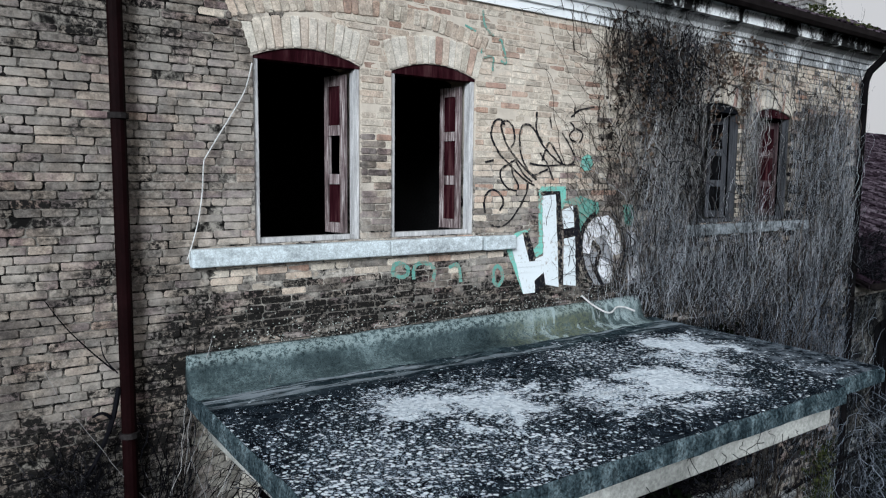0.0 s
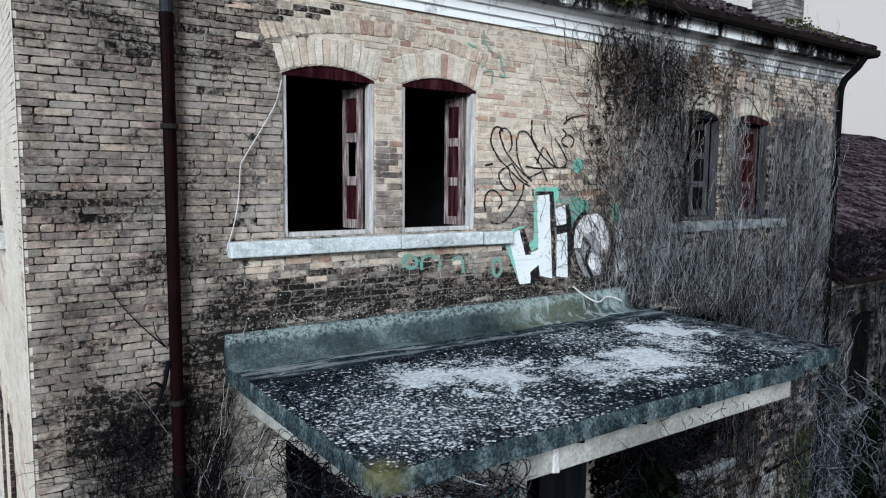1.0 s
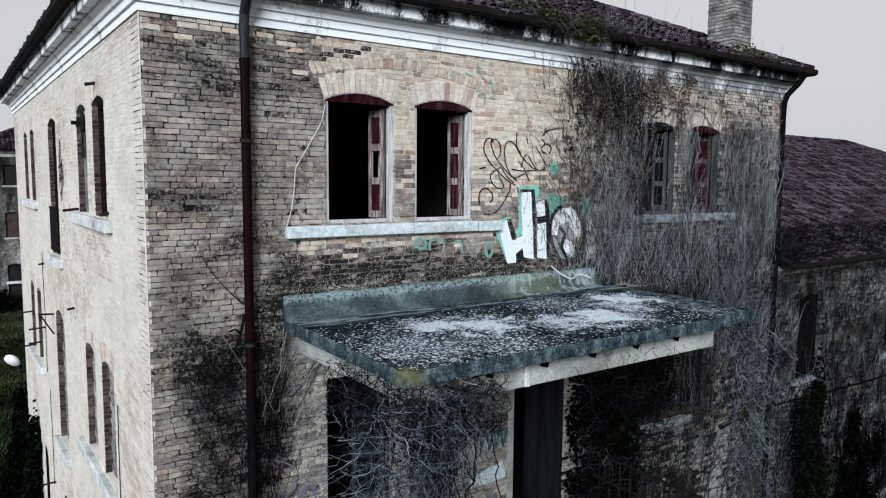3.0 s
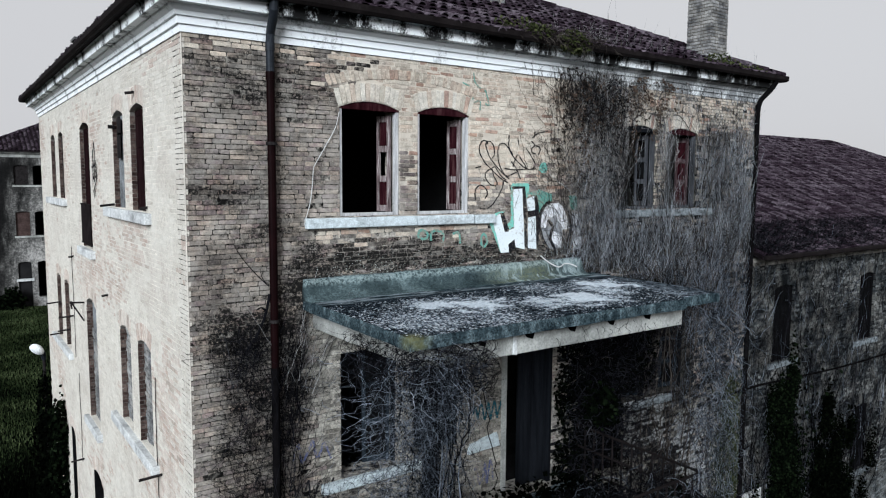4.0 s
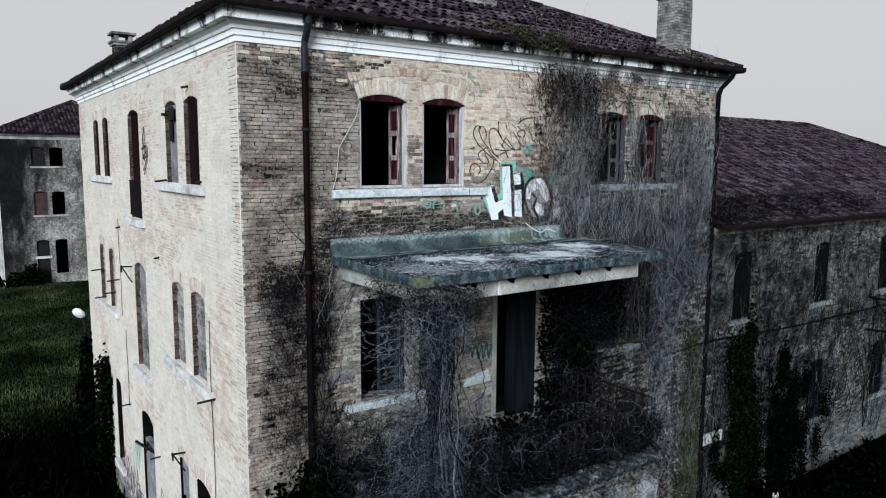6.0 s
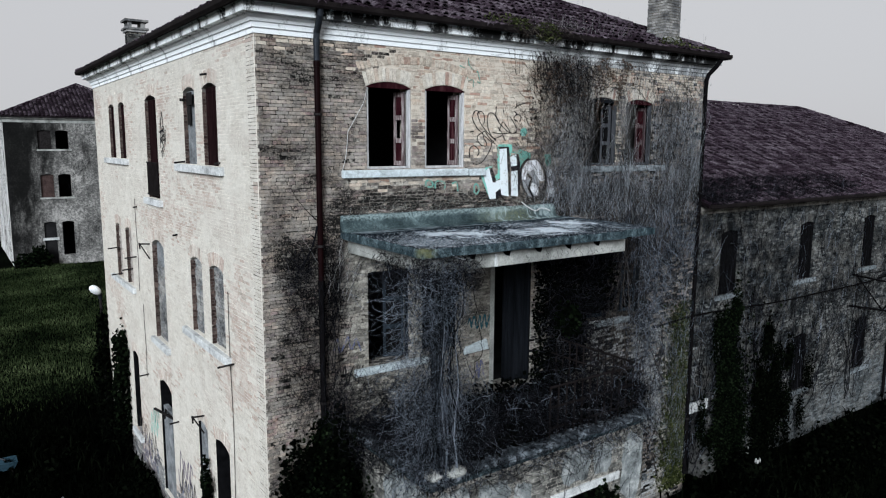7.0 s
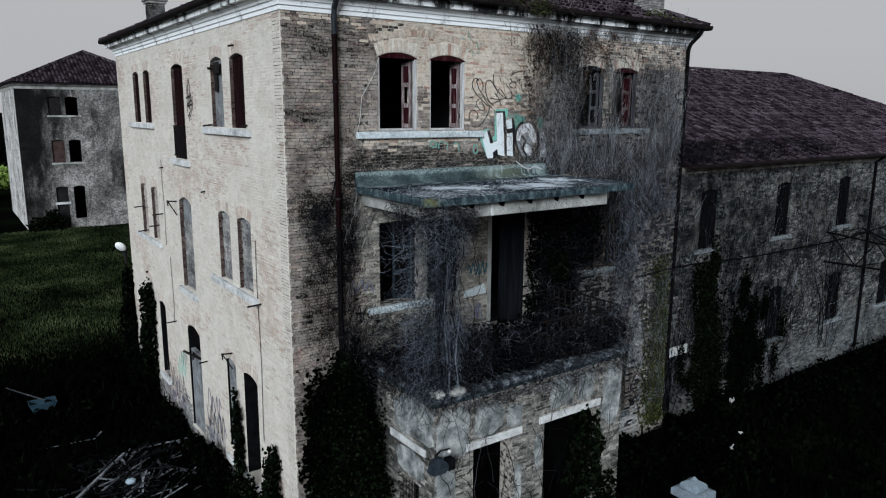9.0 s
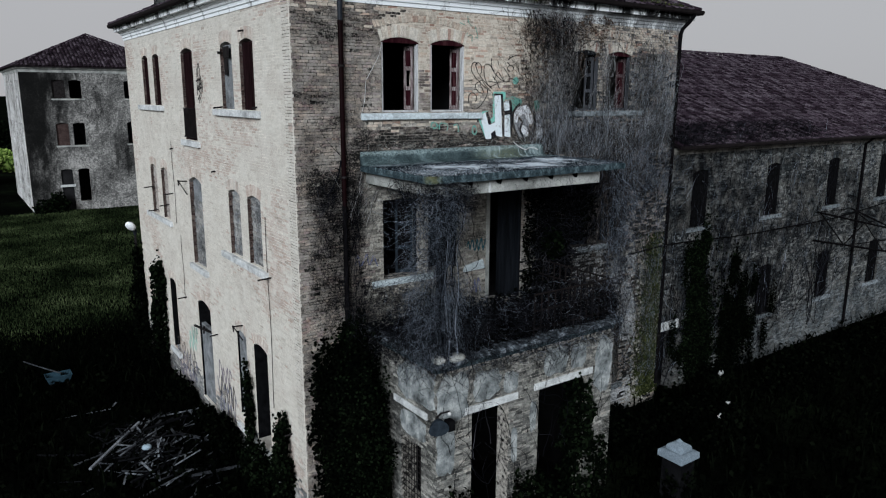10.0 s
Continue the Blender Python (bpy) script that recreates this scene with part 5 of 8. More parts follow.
leaf(w, SIDE, top_door.u0 + 0.012, -0.1, 0, 0.54, top_door.z0, top_door.z1, M_MAROON, M_MAROON, 4, "door_leaf")
leaf(w, SIDE, mm + 0.005, -0.1, 0, 0.54, top_door.z0, top_door.z1, M_MAROON, M_MAROON, 4, "door_leaf")
guard = empty_part("guard_rail", w, "black iron guard rail")
for z in (8.42, 9.22):
    s = Shape()
    SIDE.box(s, top_door.u0 - 0.03, top_door.u1 + 0.03, 0.008, 0.03, z, z + 0.035)
    part("rail", s, M_GUTTER, guard)
for k in range(12):
    u = top_door.u0 + 0.05 + k * 0.093
    s = Shape()
    s.tube([SIDE.p(u, 0.018, 8.42), SIDE.p(u, 0.018, 9.24)], 0.014, 5)
    part("bar", s, M_GUTTER, guard)
w = empty_part("blocked_door", building, "tall arched doorway walled up with grey bricks")
s = Shape()
SIDE.box(s, mid_door.u0 + 0.003, mid_door.u1 - 0.003, -0.26, -0.125, mid_door.z0, mid_door.z1 + 0.1)
part("infill", s, M_INFILL, w)
fill_bricks(w, Hole(mid_door.u0, mid_door.u1, mid_door.z0, mid_door.z1 - 0.55), -0.11, M_INFILLBRICK)
w = empty_part("ground_door", building, "arched ground-floor doorway half walled up with cement")
s = Shape()
SIDE.box(s, low_door.u0 + 0.02, low_door.u1 - 0.02, -0.2, -0.075, low_door.z0, 2.75)
part("infill", s, M_INFILL, w)
s = Shape()
turned_box(s, SIDE, low_door.u0 + 0.1, -0.02, 12, -0.2, 1.0, -0.025, 0.025, 2.72, 2.77)
turned_box(s, SIDE, low_door.u0 + 0.6, 0.05, -18, -0.2, 0.6, -0.025, 0.025, 2.65, 2.7)
part("loose_batten", s, M_IRON, w)
h = side_holes[11]
w = empty_part("window", building, "ground-floor window blocked with grey cement")
s = Shape()
SIDE.box(s, h.u0 + 0.012, h.u1 - 0.012, -0.2, -0.07, h.z0, h.z1 + 0.09)
part("infill", s, M_INFILL, w)
# iron pins and brackets left in the side wall
for u, z, ln in ((4.3, 9.33, 0.25), (1.95, 9.36, 0.12), (2.55, 11.05, 0.14), (1.6, 5.5, 0.35), (9.6, 6.55, 0.35), (10.3, 6.1, 0.3), (11.9, 5.72, 0.3), (12.2, 6.5, 0.32),
                 (8.9, 3.3, 0.3), (5.9, 2.9, 0.25), (5.2, 7.65, 0.12), (9.2, 8.0, 0.12), (1.3, 2.0, 0.2), (0.75, 1.95, 0.2)):
    pin = tagged(part("iron_pin", (lambda s_: (s_.tube([SIDE.p(u, -0.05, z), SIDE.p(u + 0.03, ln * 0.9, z - 0.03)], 0.022, 6), s_)[1])(Shape()), M_IRON),
                 "short rusty iron pin sticking out of the pale brick wall", "iron pin", "wall pins")
for u, z in ((7.95, 7.1), (3.75, 3.75)):
    s = Shape()
    s.tube([SIDE.p(u, 0, z), SIDE.p(u, 0.28, z + 0.02)], 0.022, 6)
    s.tube([SIDE.p(u, 0.26, z + 0.05), SIDE.p(u, 0.25, z - 0.12)], 0.018, 6)
    s.tube([SIDE.p(u, 0.02, z - 0.4), SIDE.p(u, 0.24, z)], 0.016, 6)
    tagged(part("iron_bracket", s, M_IRON), "rusty iron lamp bracket fixed to the pale wall", "bracket", "wall brackets")

for h in side_holes:
    if h.z0 > 4:
        reveal(SIDE, h, M_REVEAL, wall_side)
    else:
        # black sheets on the jambs: the opening's shade put into colour
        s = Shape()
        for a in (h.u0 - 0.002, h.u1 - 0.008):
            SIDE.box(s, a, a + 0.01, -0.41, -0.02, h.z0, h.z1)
        tagged(part("jamb_lining", s, M_NEARBLACK, wall_side, "near-black sheets added on the jambs for the opening's shade"), kind="stuff")
# shade-black sheets also line the jambs of the creeper windows
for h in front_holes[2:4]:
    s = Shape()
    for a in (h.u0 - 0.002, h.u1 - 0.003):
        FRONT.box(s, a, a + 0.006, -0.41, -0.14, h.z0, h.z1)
    tagged(part("jamb_lining", s, M_NEARBLACK, wall_front, "near-black sheets added on the jambs for the opening's shade"), kind="stuff")
for h in wing_holes[:-1]:
    reveal(WING, h, M_GREY, wing_wall)

# balcony doorway, and boarded windows behind the creeper
w = empty_part("balcony_door", building, "dark grey plank door standing ajar on the balcony")
h = front_holes[6]
s = Shape()
FRONT.box(s, h.u0 - 0.08, h.u0 + 0.03, -0.2, 0.02, h.z0, h.z1)
part("jamb", s, M_BEAM, w, bevel=0.01)
s = Shape()
FRONT.box(s, h.u1 - 0.04, h.u1 + 0.04, -0.2, 0.02, h.z0, h.z1)
part("jamb", s, M_DARKWOOD, w, bevel=0.01)
s = Shape()
for j in range(4):
    turned_box(s, FRONT, h.u1 - 0.06, -0.1, 186, 0.142 * j, 0.142 * j + 0.136, -0.02, 0.02, h.z0 + 0.02, h.z1 - 0.02)
part("door_leaf", s, M_DARKWOOD, w)
for h in front_holes[4:6] + front_holes[7:9]:
    w = empty_part("window", building, "dark window behind bare creeper, with weathered frame")
    for a, b in ((h.u0 + 0.003, h.u0 + 0.05), (h.u1 - 0.05, h.u1 - 0.003)):
        s = Shape()
        FRONT.box(s, a, b, -0.2, -0.13, h.z0, h.z1)
        part("jamb", s, M_DARKWOOD, w)
    leaf(w, FRONT, h.u1 - 0.06, -0.22, 195, 0.42, h.z0 + 0.02, h.z1 - 0.03, M_BLUEWOOD, M_NEARBLACK)
# wing windows: iron bars
for h in wing_holes[:-1]:
    w = empty_part("window", wing, "narrow arched barred window")
    s = Shape()
    WING.box(s, h.u0 + 0.012, h.u1 - 0.012, -0.12, -0.07, h.z0, h.z1 + h.rise * 0.9)
    part("shutter", s, M_NEARBLACK, w, "dark rotten shutter")
    for k in range(1, 5):
        s = Shape()
        u = h.u0 + (h.u1 - h.u0) * k / 5
        s.tube([WING.p(u, -0.05, h.z0), WING.p(u, -0.05, h.head(u) - 0.02)], 0.011, 5)
        part("bar", s, M_BLACKIRON, w)
    for z in (0.3, 0.9, 1.4):
        s = Shape()
        WING.box(s, h.u0, h.u1, -0.045, -0.03, h.z0 + z, h.z0 + z + 0.03)
        part("cross_bar", s, M_BLACKIRON, w)
# porch grille
w = empty_part("porch_window", building, "small barred porch window")
h = ps_holes[0]
s = Shape()
for k in range(1, 7):
    u = h.u0 + (h.u1 - h.u0) * k / 7
    s.tube([PS.p(u, -0.06, h.z0), PS.p(u, -0.06, h.z1)], 0.01, 5)
for k in range(1, 11):
    z = h.z0 + (h.z1 - h.z0) * k / 11
    s.tube([PS.p(h.u0, -0.05, z), PS.p(h.u1, -0.05, z)], 0.009, 5)
part("grille", s, M_IRON, w, "rusty square-mesh grille")

# balcony railing on the open end and the front
w = empty_part("balcony_railing", building, "black iron balcony railing in dead brush")
for (x0, y0), (x1, y1) in (((6.75, -2.6), (6.75, -0.1)), ((4.3, -2.66), (6.75, -2.66))):
    s = Shape()
    for z in (4.62, 5.02, 5.4):
        s.tube([(x0, y0, z), (x1, y1, z)], 0.022, 6)
    part("rail", s, M_GUTTER, w)
    k = int(math.hypot(x1 - x0, y1 - y0) / 0.2)
    for i in range(k + 1):
        s = Shape()
        x, y = x0 + (x1 - x0) * i / k, y0 + (y1 - y0) * i / k
        s.tube([(x, y, 4.44), (x, y, 5.41)], 0.017, 5)
        part("baluster", s, M_GUTTER, w)


# ---------------------------------------------------------------- downpipes, chimneys, cables
def downpipe(name, x, y, sections, label, elbow):
    w = thing(name, label, "downpipe")
    for z0, z1, mat in sections:
        s = Shape()
        s.tube([(x, y, z0), (x, y, z1)], 0.053, 12)
        s.tube([(x, y, z1 - 0.1), (x, y, z1)], 0.06, 12)
        part("pipe", s, mat, w, smooth=False)
    s = Shape()
    s.tube(elbow, 0.056, 12)
    part("elbow", s, sections[-1][2], w)
    for z in (2.2, 5.0, 7.9, 10.2):
        s = Shape()
        s.tube([(x, y, z), (x, y, z + 0.04)], 0.072, 12)
        s.box((x - 0.02, y, z), (x + 0.02, 0.0, z + 0.04))
        part("clip", s, M_IRON, w)
    return w


downpipe("downpipe", 1.06, -0.1, ((3.4, 7.3, M_BLACKIRON), (7.3, 11.12, M_PIPE), (11.12, 11.48, M_ZINC)), "dark red metal downpipe with grey zinc sections on the brick front",
         [(1.06, -0.1, 11.48), (1.06, -0.12, 11.6), (1.04, -0.26, 11.74), (1.02, -0.34, 11.84), (1.02, -0.36, 11.97)])
downpipe("downpipe", 12.08, -0.1, ((0.6, 7.6, M_BLACKIRON), (7.6, 11.4, M_BLACKIRON)), "dark rusty downpipe wrapped in bare creeper",
         [(12.08, -0.1, 11.38), (12.1, -0.15, 11.55), (12.2, -0.3, 11.75), (12.25, -0.38, 11.9), (12.25, -0.38, 11.97)])
w = thing("downpipe", "thin dark downpipe on the wing wall", "downpipe")
s = Shape()
s.tube([(24.6, 0.02, 0.3), (24.6, 0.02, 7.8), (24.6, -0.3, 8.1)], 0.055, 10)
part("pipe", s, M_BLACKIRON, w)
M_CHIMNEY = brick_material("chimney_brick", [(0.0, (0.06, 0.06, 0.062)), (0.45, (0.17, 0.17, 0.172)), (0.85, (0.3, 0.298, 0.295)), (1.0, (0.24, 0.2, 0.19))], (0.03, 0.03, 0.032), 0.6, 0.25)


def chimney(x, y, w_, d_, z0, z1, label, cap=True, mat=M_CHIMNEY):
    c = empty_part("chimney", building, label)
    s = Shape()
    r2 = random.Random(int(x * 100))
    n = int((z1 - z0) / 0.066)
    s2 = Shape()
    s2.box((x - w_ / 2 + 0.01, y - d_ / 2 + 0.01, z0), (x + w_ / 2 - 0.01, y + d_ / 2 - 0.01, z1))
    part("core", s2, M_MORTAR, c)
    for i in range(n):
        z = z0 + i * 0.066
        o = (i % 2) * 0.06
        for f, wide in ((Face(x - w_ / 2, y - d_ / 2, 1, 0, 0, -1), w_), (Face(x - w_ / 2, y - d_ / 2, 0, 1, -1, 0), d_), (Face(x + w_ / 2, y - d_ / 2, 0, 1, 1, 0), d_)):
            u = -o
            while u < wide:
                a, b = max(0, u), min(wide, u + 0.24)
                if b - a > 0.03:
                    brick_quad(s, f, [(a, z), (b, z), (b, z + 0.055), (a, z + 0.055)], r2.uniform(-0.004, 0.004), -0.02)
                u += 0.252
    tagged(part("brickwork", s, mat, c), kind="stuff")
    if cap:
        s = Shape()
        s.box((x - w_ / 2 - 0.05, y - d_ / 2 - 0.05, z1), (x + w_ / 2 + 0.05, y + d_ / 2 + 0.05, z1 + 0.07))
        s.box((x - w_ / 2 - 0.09, y - d_ / 2 - 0.09, z1 + 0.073), (x + w_ / 2 + 0.09, y + d_ / 2 + 0.09, z1 + 0.14))
        part("cap", s, M_CHIMNEY, c, bevel=0.01)
    return c


chimney(10.95, 0.45, 0.58, 0.58, 11.98, 13.62, "tall grey brick chimney with a stepped cap")
chimney(6.3, 2.35, 0.85, 0.6, 12.4, 13.35, "squat broken brick chimney on the tiles")
c = chimney(1.1, 13.3, 0.52, 0.5, 12.1, 13.2, "dark brick chimney with an open stone cap", True, M_GREY)
s = Shape()
for dx in (-0.2, 0.2):
    for dy in (-0.2, 0.2):
        s.box((1.1 + dx - 0.06, 13.3 + dy - 0.06, 13.343), (1.1 + dx + 0.06, 13.3 + dy + 0.06, 13.52))
s.box((0.75, 12.96, 13.523), (1.45, 13.64, 13.59))
part("cap", s, M_CHIMNEY, c)

def smooth_line(pts, k=5):
    """A soft curve through points."""
    pts = [Vector(p) for p in pts]
    out = []
    for i in range(len(pts) - 1):
        a, b, c, d = pts[max(i - 1, 0)], pts[i], pts[i + 1], pts[min(i + 2, len(pts) - 1)]
        for j in range(k):
            t = j / k
            out.append(0.5 * (2 * b + (c - a) * t + (2 * a - 5 * b + 4 * c - d) * t * t + (3 * b - a - 3 * c + d) * t ** 3))
    return out + [pts[-1]]


M_WHITE = plain("white_cable", (0.5, 0.5, 0.49), 0.6, 0, 0.12)
s = Shape()
cable = [(2.06, 10.69), (1.99, 10.47), (1.87, 10.25), (1.8, 10.15), (1.69, 9.96), (1.66, 9.9), (1.65, 9.68), (1.61, 9.47), (1.57, 9.3), (1.52, 9.17)]
s.tube(smooth_line([FRONT.p(u, 0.03 + 0.02 * (i % 2), z) for i, (u, z) in enumerate(cable)]), 0.0052, 6)
tagged(part("cable", s, M_WHITE), "loose white cable hanging beside the open window", "cable")
s = Shape()
hose = [(5.84, 8.51, 0.03), (5.92, 8.42, 0.1), (6.02, 8.34, 0.2), (6.12, 8.32, 0.22), (6.26, 8.36, 0.18), (6.38, 8.35, 0.2), (6.5, 8.3, 0.24)]
s.tube(smooth_line([FRONT.p(u, d, z) for u, z, d in hose]), 0.01, 6)
tagged(part("cable", s, M_WHITE), "short curl of white cable on the canopy's edge", "cable")
s = Shape()
pts = smooth_line([(10.4, -0.1, 5.05), (12.4, -0.05, 5.12), (14.85, -0.05, 5.03), (16.9, -0.06, 4.97), (19.2, -0.08, 4.98), (22.2, -0.1, 4.99), (26.3, -0.1, 5.22), (29.0, -0.1, 5.45)])
s.tube(pts, 0.024, 6)
tagged(part("cable", s, M_BLACKIRON), "thick black cable sagging along the wing wall", "cable")
for u, z0, z1 in ((1.75, 6.9, 2.2), (9.35, 8.2, 5.6), (9.0, 5.3, 3.2)):
    s = Shape()
    s.tube([SIDE.p(u + 0.03 * math.sin(i), 0.02, z0 + (z1 - z0) * i / 8) for i in range(9)], 0.007, 5)
    tagged(part("cable", s, M_IRON), "thin dark cable running down the pale wall", "cable")

# old steel lattice arm on the wing
w = thing("lattice_arm", "rusty steel lattice arm projecting from the wing wall", "steel arm")
a, b = Vector((21.45, 0.06, 5.3)), Vector((26.0, -0.9, 4.3))
c, d = Vector((21.4, 0.06, 4.2)), Vector((26.2, -0.9, 3.3))
e = Vector((23.4, -0.3, 5.32))
for p, q, thick in ((a, b, 0.036), (c, d, 0.042), (e, b, 0.032), (a, e, 0.018)):
    s = Shape()
    s.tube([p, q], thick, 6)
    part("chord", s, M_BLACKIRON, w)
for p, q in ((a.lerp(b, 0.04), c.lerp(d, 0.36)), (c.lerp(d, 0.36), a.lerp(b, 0.6)), (a.lerp(b, 0.6), c.lerp(d, 0.86)), (e, a.lerp(b, 0.7)), (a.lerp(b, 0.62), e.lerp(b, 0.55)), (c.lerp(d, 0.4), c.lerp(d, 0.9) + Vector((0, 0, 0.5)))):
    s = Shape()
    s.tube([p, q], 0.024, 6)
    part("brace", s, M_BLACKIRON, w)


# ---------------------------------------------------------------- painted marks on the walls
def clip_poly(poly, ua, ub, za, zb):
    for axis, lim, keep in ((0, ua, 1), (0, ub, -1), (1, za, 1), (1, zb, -1)):
        out = []
        for i, p in enumerate(poly):
            q = poly[(i + 1) % len(poly)]
            ip, iq = (p[axis] - lim) * keep >= 0, (q[axis] - lim) * keep >= 0
            if ip:
                out.append(p)
            if ip != iq:
                t = (lim - p[axis]) / (q[axis] - p[axis])
                out.append((p[0] + t * (q[0] - p[0]), p[1] + t * (q[1] - p[1])))
        poly = out
        if len(poly) < 3:
            return []
    return poly


def strokes(lines, wide):
    """Thin four-cornered strips along lines of (u, z), one group for each line."""
    groups = []
    for ln in lines:
        out = []
        fine = []
        for i in range(len(ln) - 1):
            p0, p1, p2, p3 = ln[max(i - 1, 0)], ln[i], ln[i + 1], ln[min(i + 2, len(ln) - 1)]
            for k in range(5):
                t = k / 5
                fine.append(tuple(0.5 * (2 * p1[j] + (p2[j] - p0[j]) * t + (2 * p0[j] - 5 * p1[j] + 4 * p2[j] - p3[j]) * t * t + (3 * p1[j] - p0[j] - 3 * p2[j] + p3[j]) * t ** 3) for j in (0, 1)))
        fine.append(ln[-1])
        for (x0, y0), (x1, y1) in zip(fine, fine[1:]):
            e = math.hypot(x1 - x0, y1 - y0)
            if e < 1e-4:
                continue
            ox, oy = -(y1 - y0) / e * wide / 2, (x1 - x0) / e * wide / 2
            tx, ty = (x1 - x0) / e * wide * 0.25, (y1 - y0) / e * wide * 0.25
            out.append([(x0 + ox - tx, y0 + oy - ty), (x0 - ox - tx, y0 - oy - ty), (x1 - ox + tx, y1 - oy + ty), (x1 + ox + tx, y1 + oy + ty)])
        groups.append(out)
    return groups


def paint(name, face, bricks, polys, mat, label, lift=0.0015, skip=0.0, front=None, seed=1):
    """Paint that lies on each brick's face and in the joints, so that it follows the wall's relief."""
    r2 = random.Random(seed)
    front = front if front is not None else (-0.004 if face is FRONT else -0.003)
    w = thing(name, label, "graffiti")
    base = lift
    for k, group in enumerate(polys):
        s = Shape()
        group = group if isinstance(group[0], list) else [group]
        for k2, poly in enumerate(group):
            lift = base + 0.00012 * ((k + k2) % 9)
            lo, hi = min(p[0] for p in poly), max(p[0] for p in poly)
            zl, zh = min(p[1] for p in poly), max(p[1] for p in poly)
            s.add([face.p(u, front + lift, z) for u, z in poly], [tuple(range(len(poly)))])
            for ua, ub, za, zb, d in bricks:
                if ub < lo or ua > hi or zb < zl or za > zh or r2.random() < skip:
                    continue
                c = clip_poly(poly, ua, ub, za, zb)
                if len(c) >= 3:
                    s.add([face.p(u, d + 0.003 + lift, z) for u, z in c], [tuple(range(len(c)))])
        part("paint_stroke", s, mat, w)
    return w


def paint_material(name, colour, wear=0.5, rough=0.7):
    """Thin spray paint, worn in specks to the grey wall beneath."""
    m, n, l, b = material(name, rough)
    pos = place(n)
    f = noise_node(n, l, 28, 6, 0.75, pos)
    g = noise_node(n, l, 3.0, 4, 0.6, pos)
    hole = remap(n, l, math_node(n, l, "ADD", math_node(n, l, "MULTIPLY", f.outputs["Fac"], 0.7), math_node(n, l, "MULTIPLY", g.outputs["Fac"], 0.3)), wear, wear + 0.12)
    l.new(mix_rgb(n, l, hole, colour, (0.26, 0.23, 0.19)), b.inputs["Base Color"])
    bump(n, l, b, f.outputs["Fac"], 0.6, 0.004)
    return m


P_WHITE = paint_material("white_spray_paint", (0.66, 0.71, 0.73), 0.53)
P_WORN = paint_material("worn_white_spray_paint", (0.76, 0.77, 0.8), 0.49)
P_FADED = paint_material("faded_white_spray_paint", (0.3, 0.31, 0.33), 0.5)
P_BLACK = paint_material("black_spray_paint", (0.012, 0.012, 0.015), 0.5)
P_DEEP = paint_material("deep_teal_paint", (0.02, 0.075, 0.095), 0.6)
P_FAINT = paint_material("faint_turquoise_paint", (0.13, 0.32, 0.27), 0.47)
P_TEAL = paint_material("turquoise_spray_paint", (0.2, 0.5, 0.42), 0.48)
P_BLUE = paint_material("faded_blue_spray_paint", (0.085, 0.1, 0.19), 0.45)
near_paint = [b for b in FRONT_BRICKS if 3.2 < b[0] < 7.1 and 8.3 < b[2] < 10.8]
teal_shapes = [[(5.17, 9.67), (5.21, 9.73), (5.57, 9.73), (5.58, 9.56), (5.52, 9.48), (5.49, 9.68), (5.22, 9.68), (5.25, 9.02), (5.17, 8.98), (5.07, 9.03), (5.13, 9.08), (5.19, 9.13)],
               [(4.71, 9.14), (4.85, 9.25), (5.06, 9.29), (5.03, 9.25), (4.95, 9.25), (4.79, 9.16), (4.98, 8.6), (4.9, 8.76)],
               [(5.89, 10.09), (5.97, 10.06), (5.99, 9.98), (5.95, 9.91), (5.86, 9.9), (5.79, 9.95), (5.8, 10.04)]]
faint_shapes = [[(5.54, 9.56), (5.8, 9.63), (6.09, 9.55), (6.11, 9.44), (5.89, 9.3), (5.82, 9.22), (5.76, 9.53), (5.68, 9.53)], [(6.51, 9.52), (6.7, 9.52), (6.72, 9.29), (6.57, 9.25)]]
white_shapes = [[(4.79, 9.16), (4.95, 9.24), (5.06, 8.94), (5.14, 8.73), (5.15, 8.6), (4.98, 8.6)], [(5.06, 8.94), (5.26, 8.99), (5.29, 8.68), (5.27, 8.81), (5.14, 8.73)], [(5.22, 9.65), (5.42, 9.66), (5.5, 8.63), (5.29, 8.68), (5.26, 8.99)],
                [(5.52, 9.47), (5.69, 9.52), (5.72, 9.28), (5.55, 9.27)], [(5.56, 9.16), (5.74, 9.18), (5.77, 8.62), (5.57, 8.65)]]
worn_shapes = [[(5.85, 9.19), (6.01, 9.38), (6.13, 9.39), (6.06, 9.14), (5.96, 8.96), (5.86, 8.99)], [(6.13, 9.39), (6.26, 9.4), (6.4, 9.29), (6.21, 9.19), (6.06, 9.14)], [(6.4, 9.29), (6.55, 8.95), (6.37, 8.93), (6.21, 9.19)],
               [(6.61, 8.95), (6.77, 8.94), (6.85, 8.69), (6.65, 8.59)], [(6.13, 8.92), (6.37, 8.81), (6.34, 8.61), (6.12, 8.74)], [(6.6, 9.22), (6.74, 9.18), (6.72, 9.0), (6.62, 9.02)]]
faded_shapes = [[(5.87, 8.98), (5.97, 8.96), (6.06, 9.13), (6.2, 9.18), (6.37, 8.93), (6.36, 8.62), (6.1, 8.6), (5.93, 8.72)], [(6.58, 9.25), (6.78, 9.16), (6.84, 8.9), (6.86, 8.6), (6.66, 8.55), (6.6, 8.8)]]
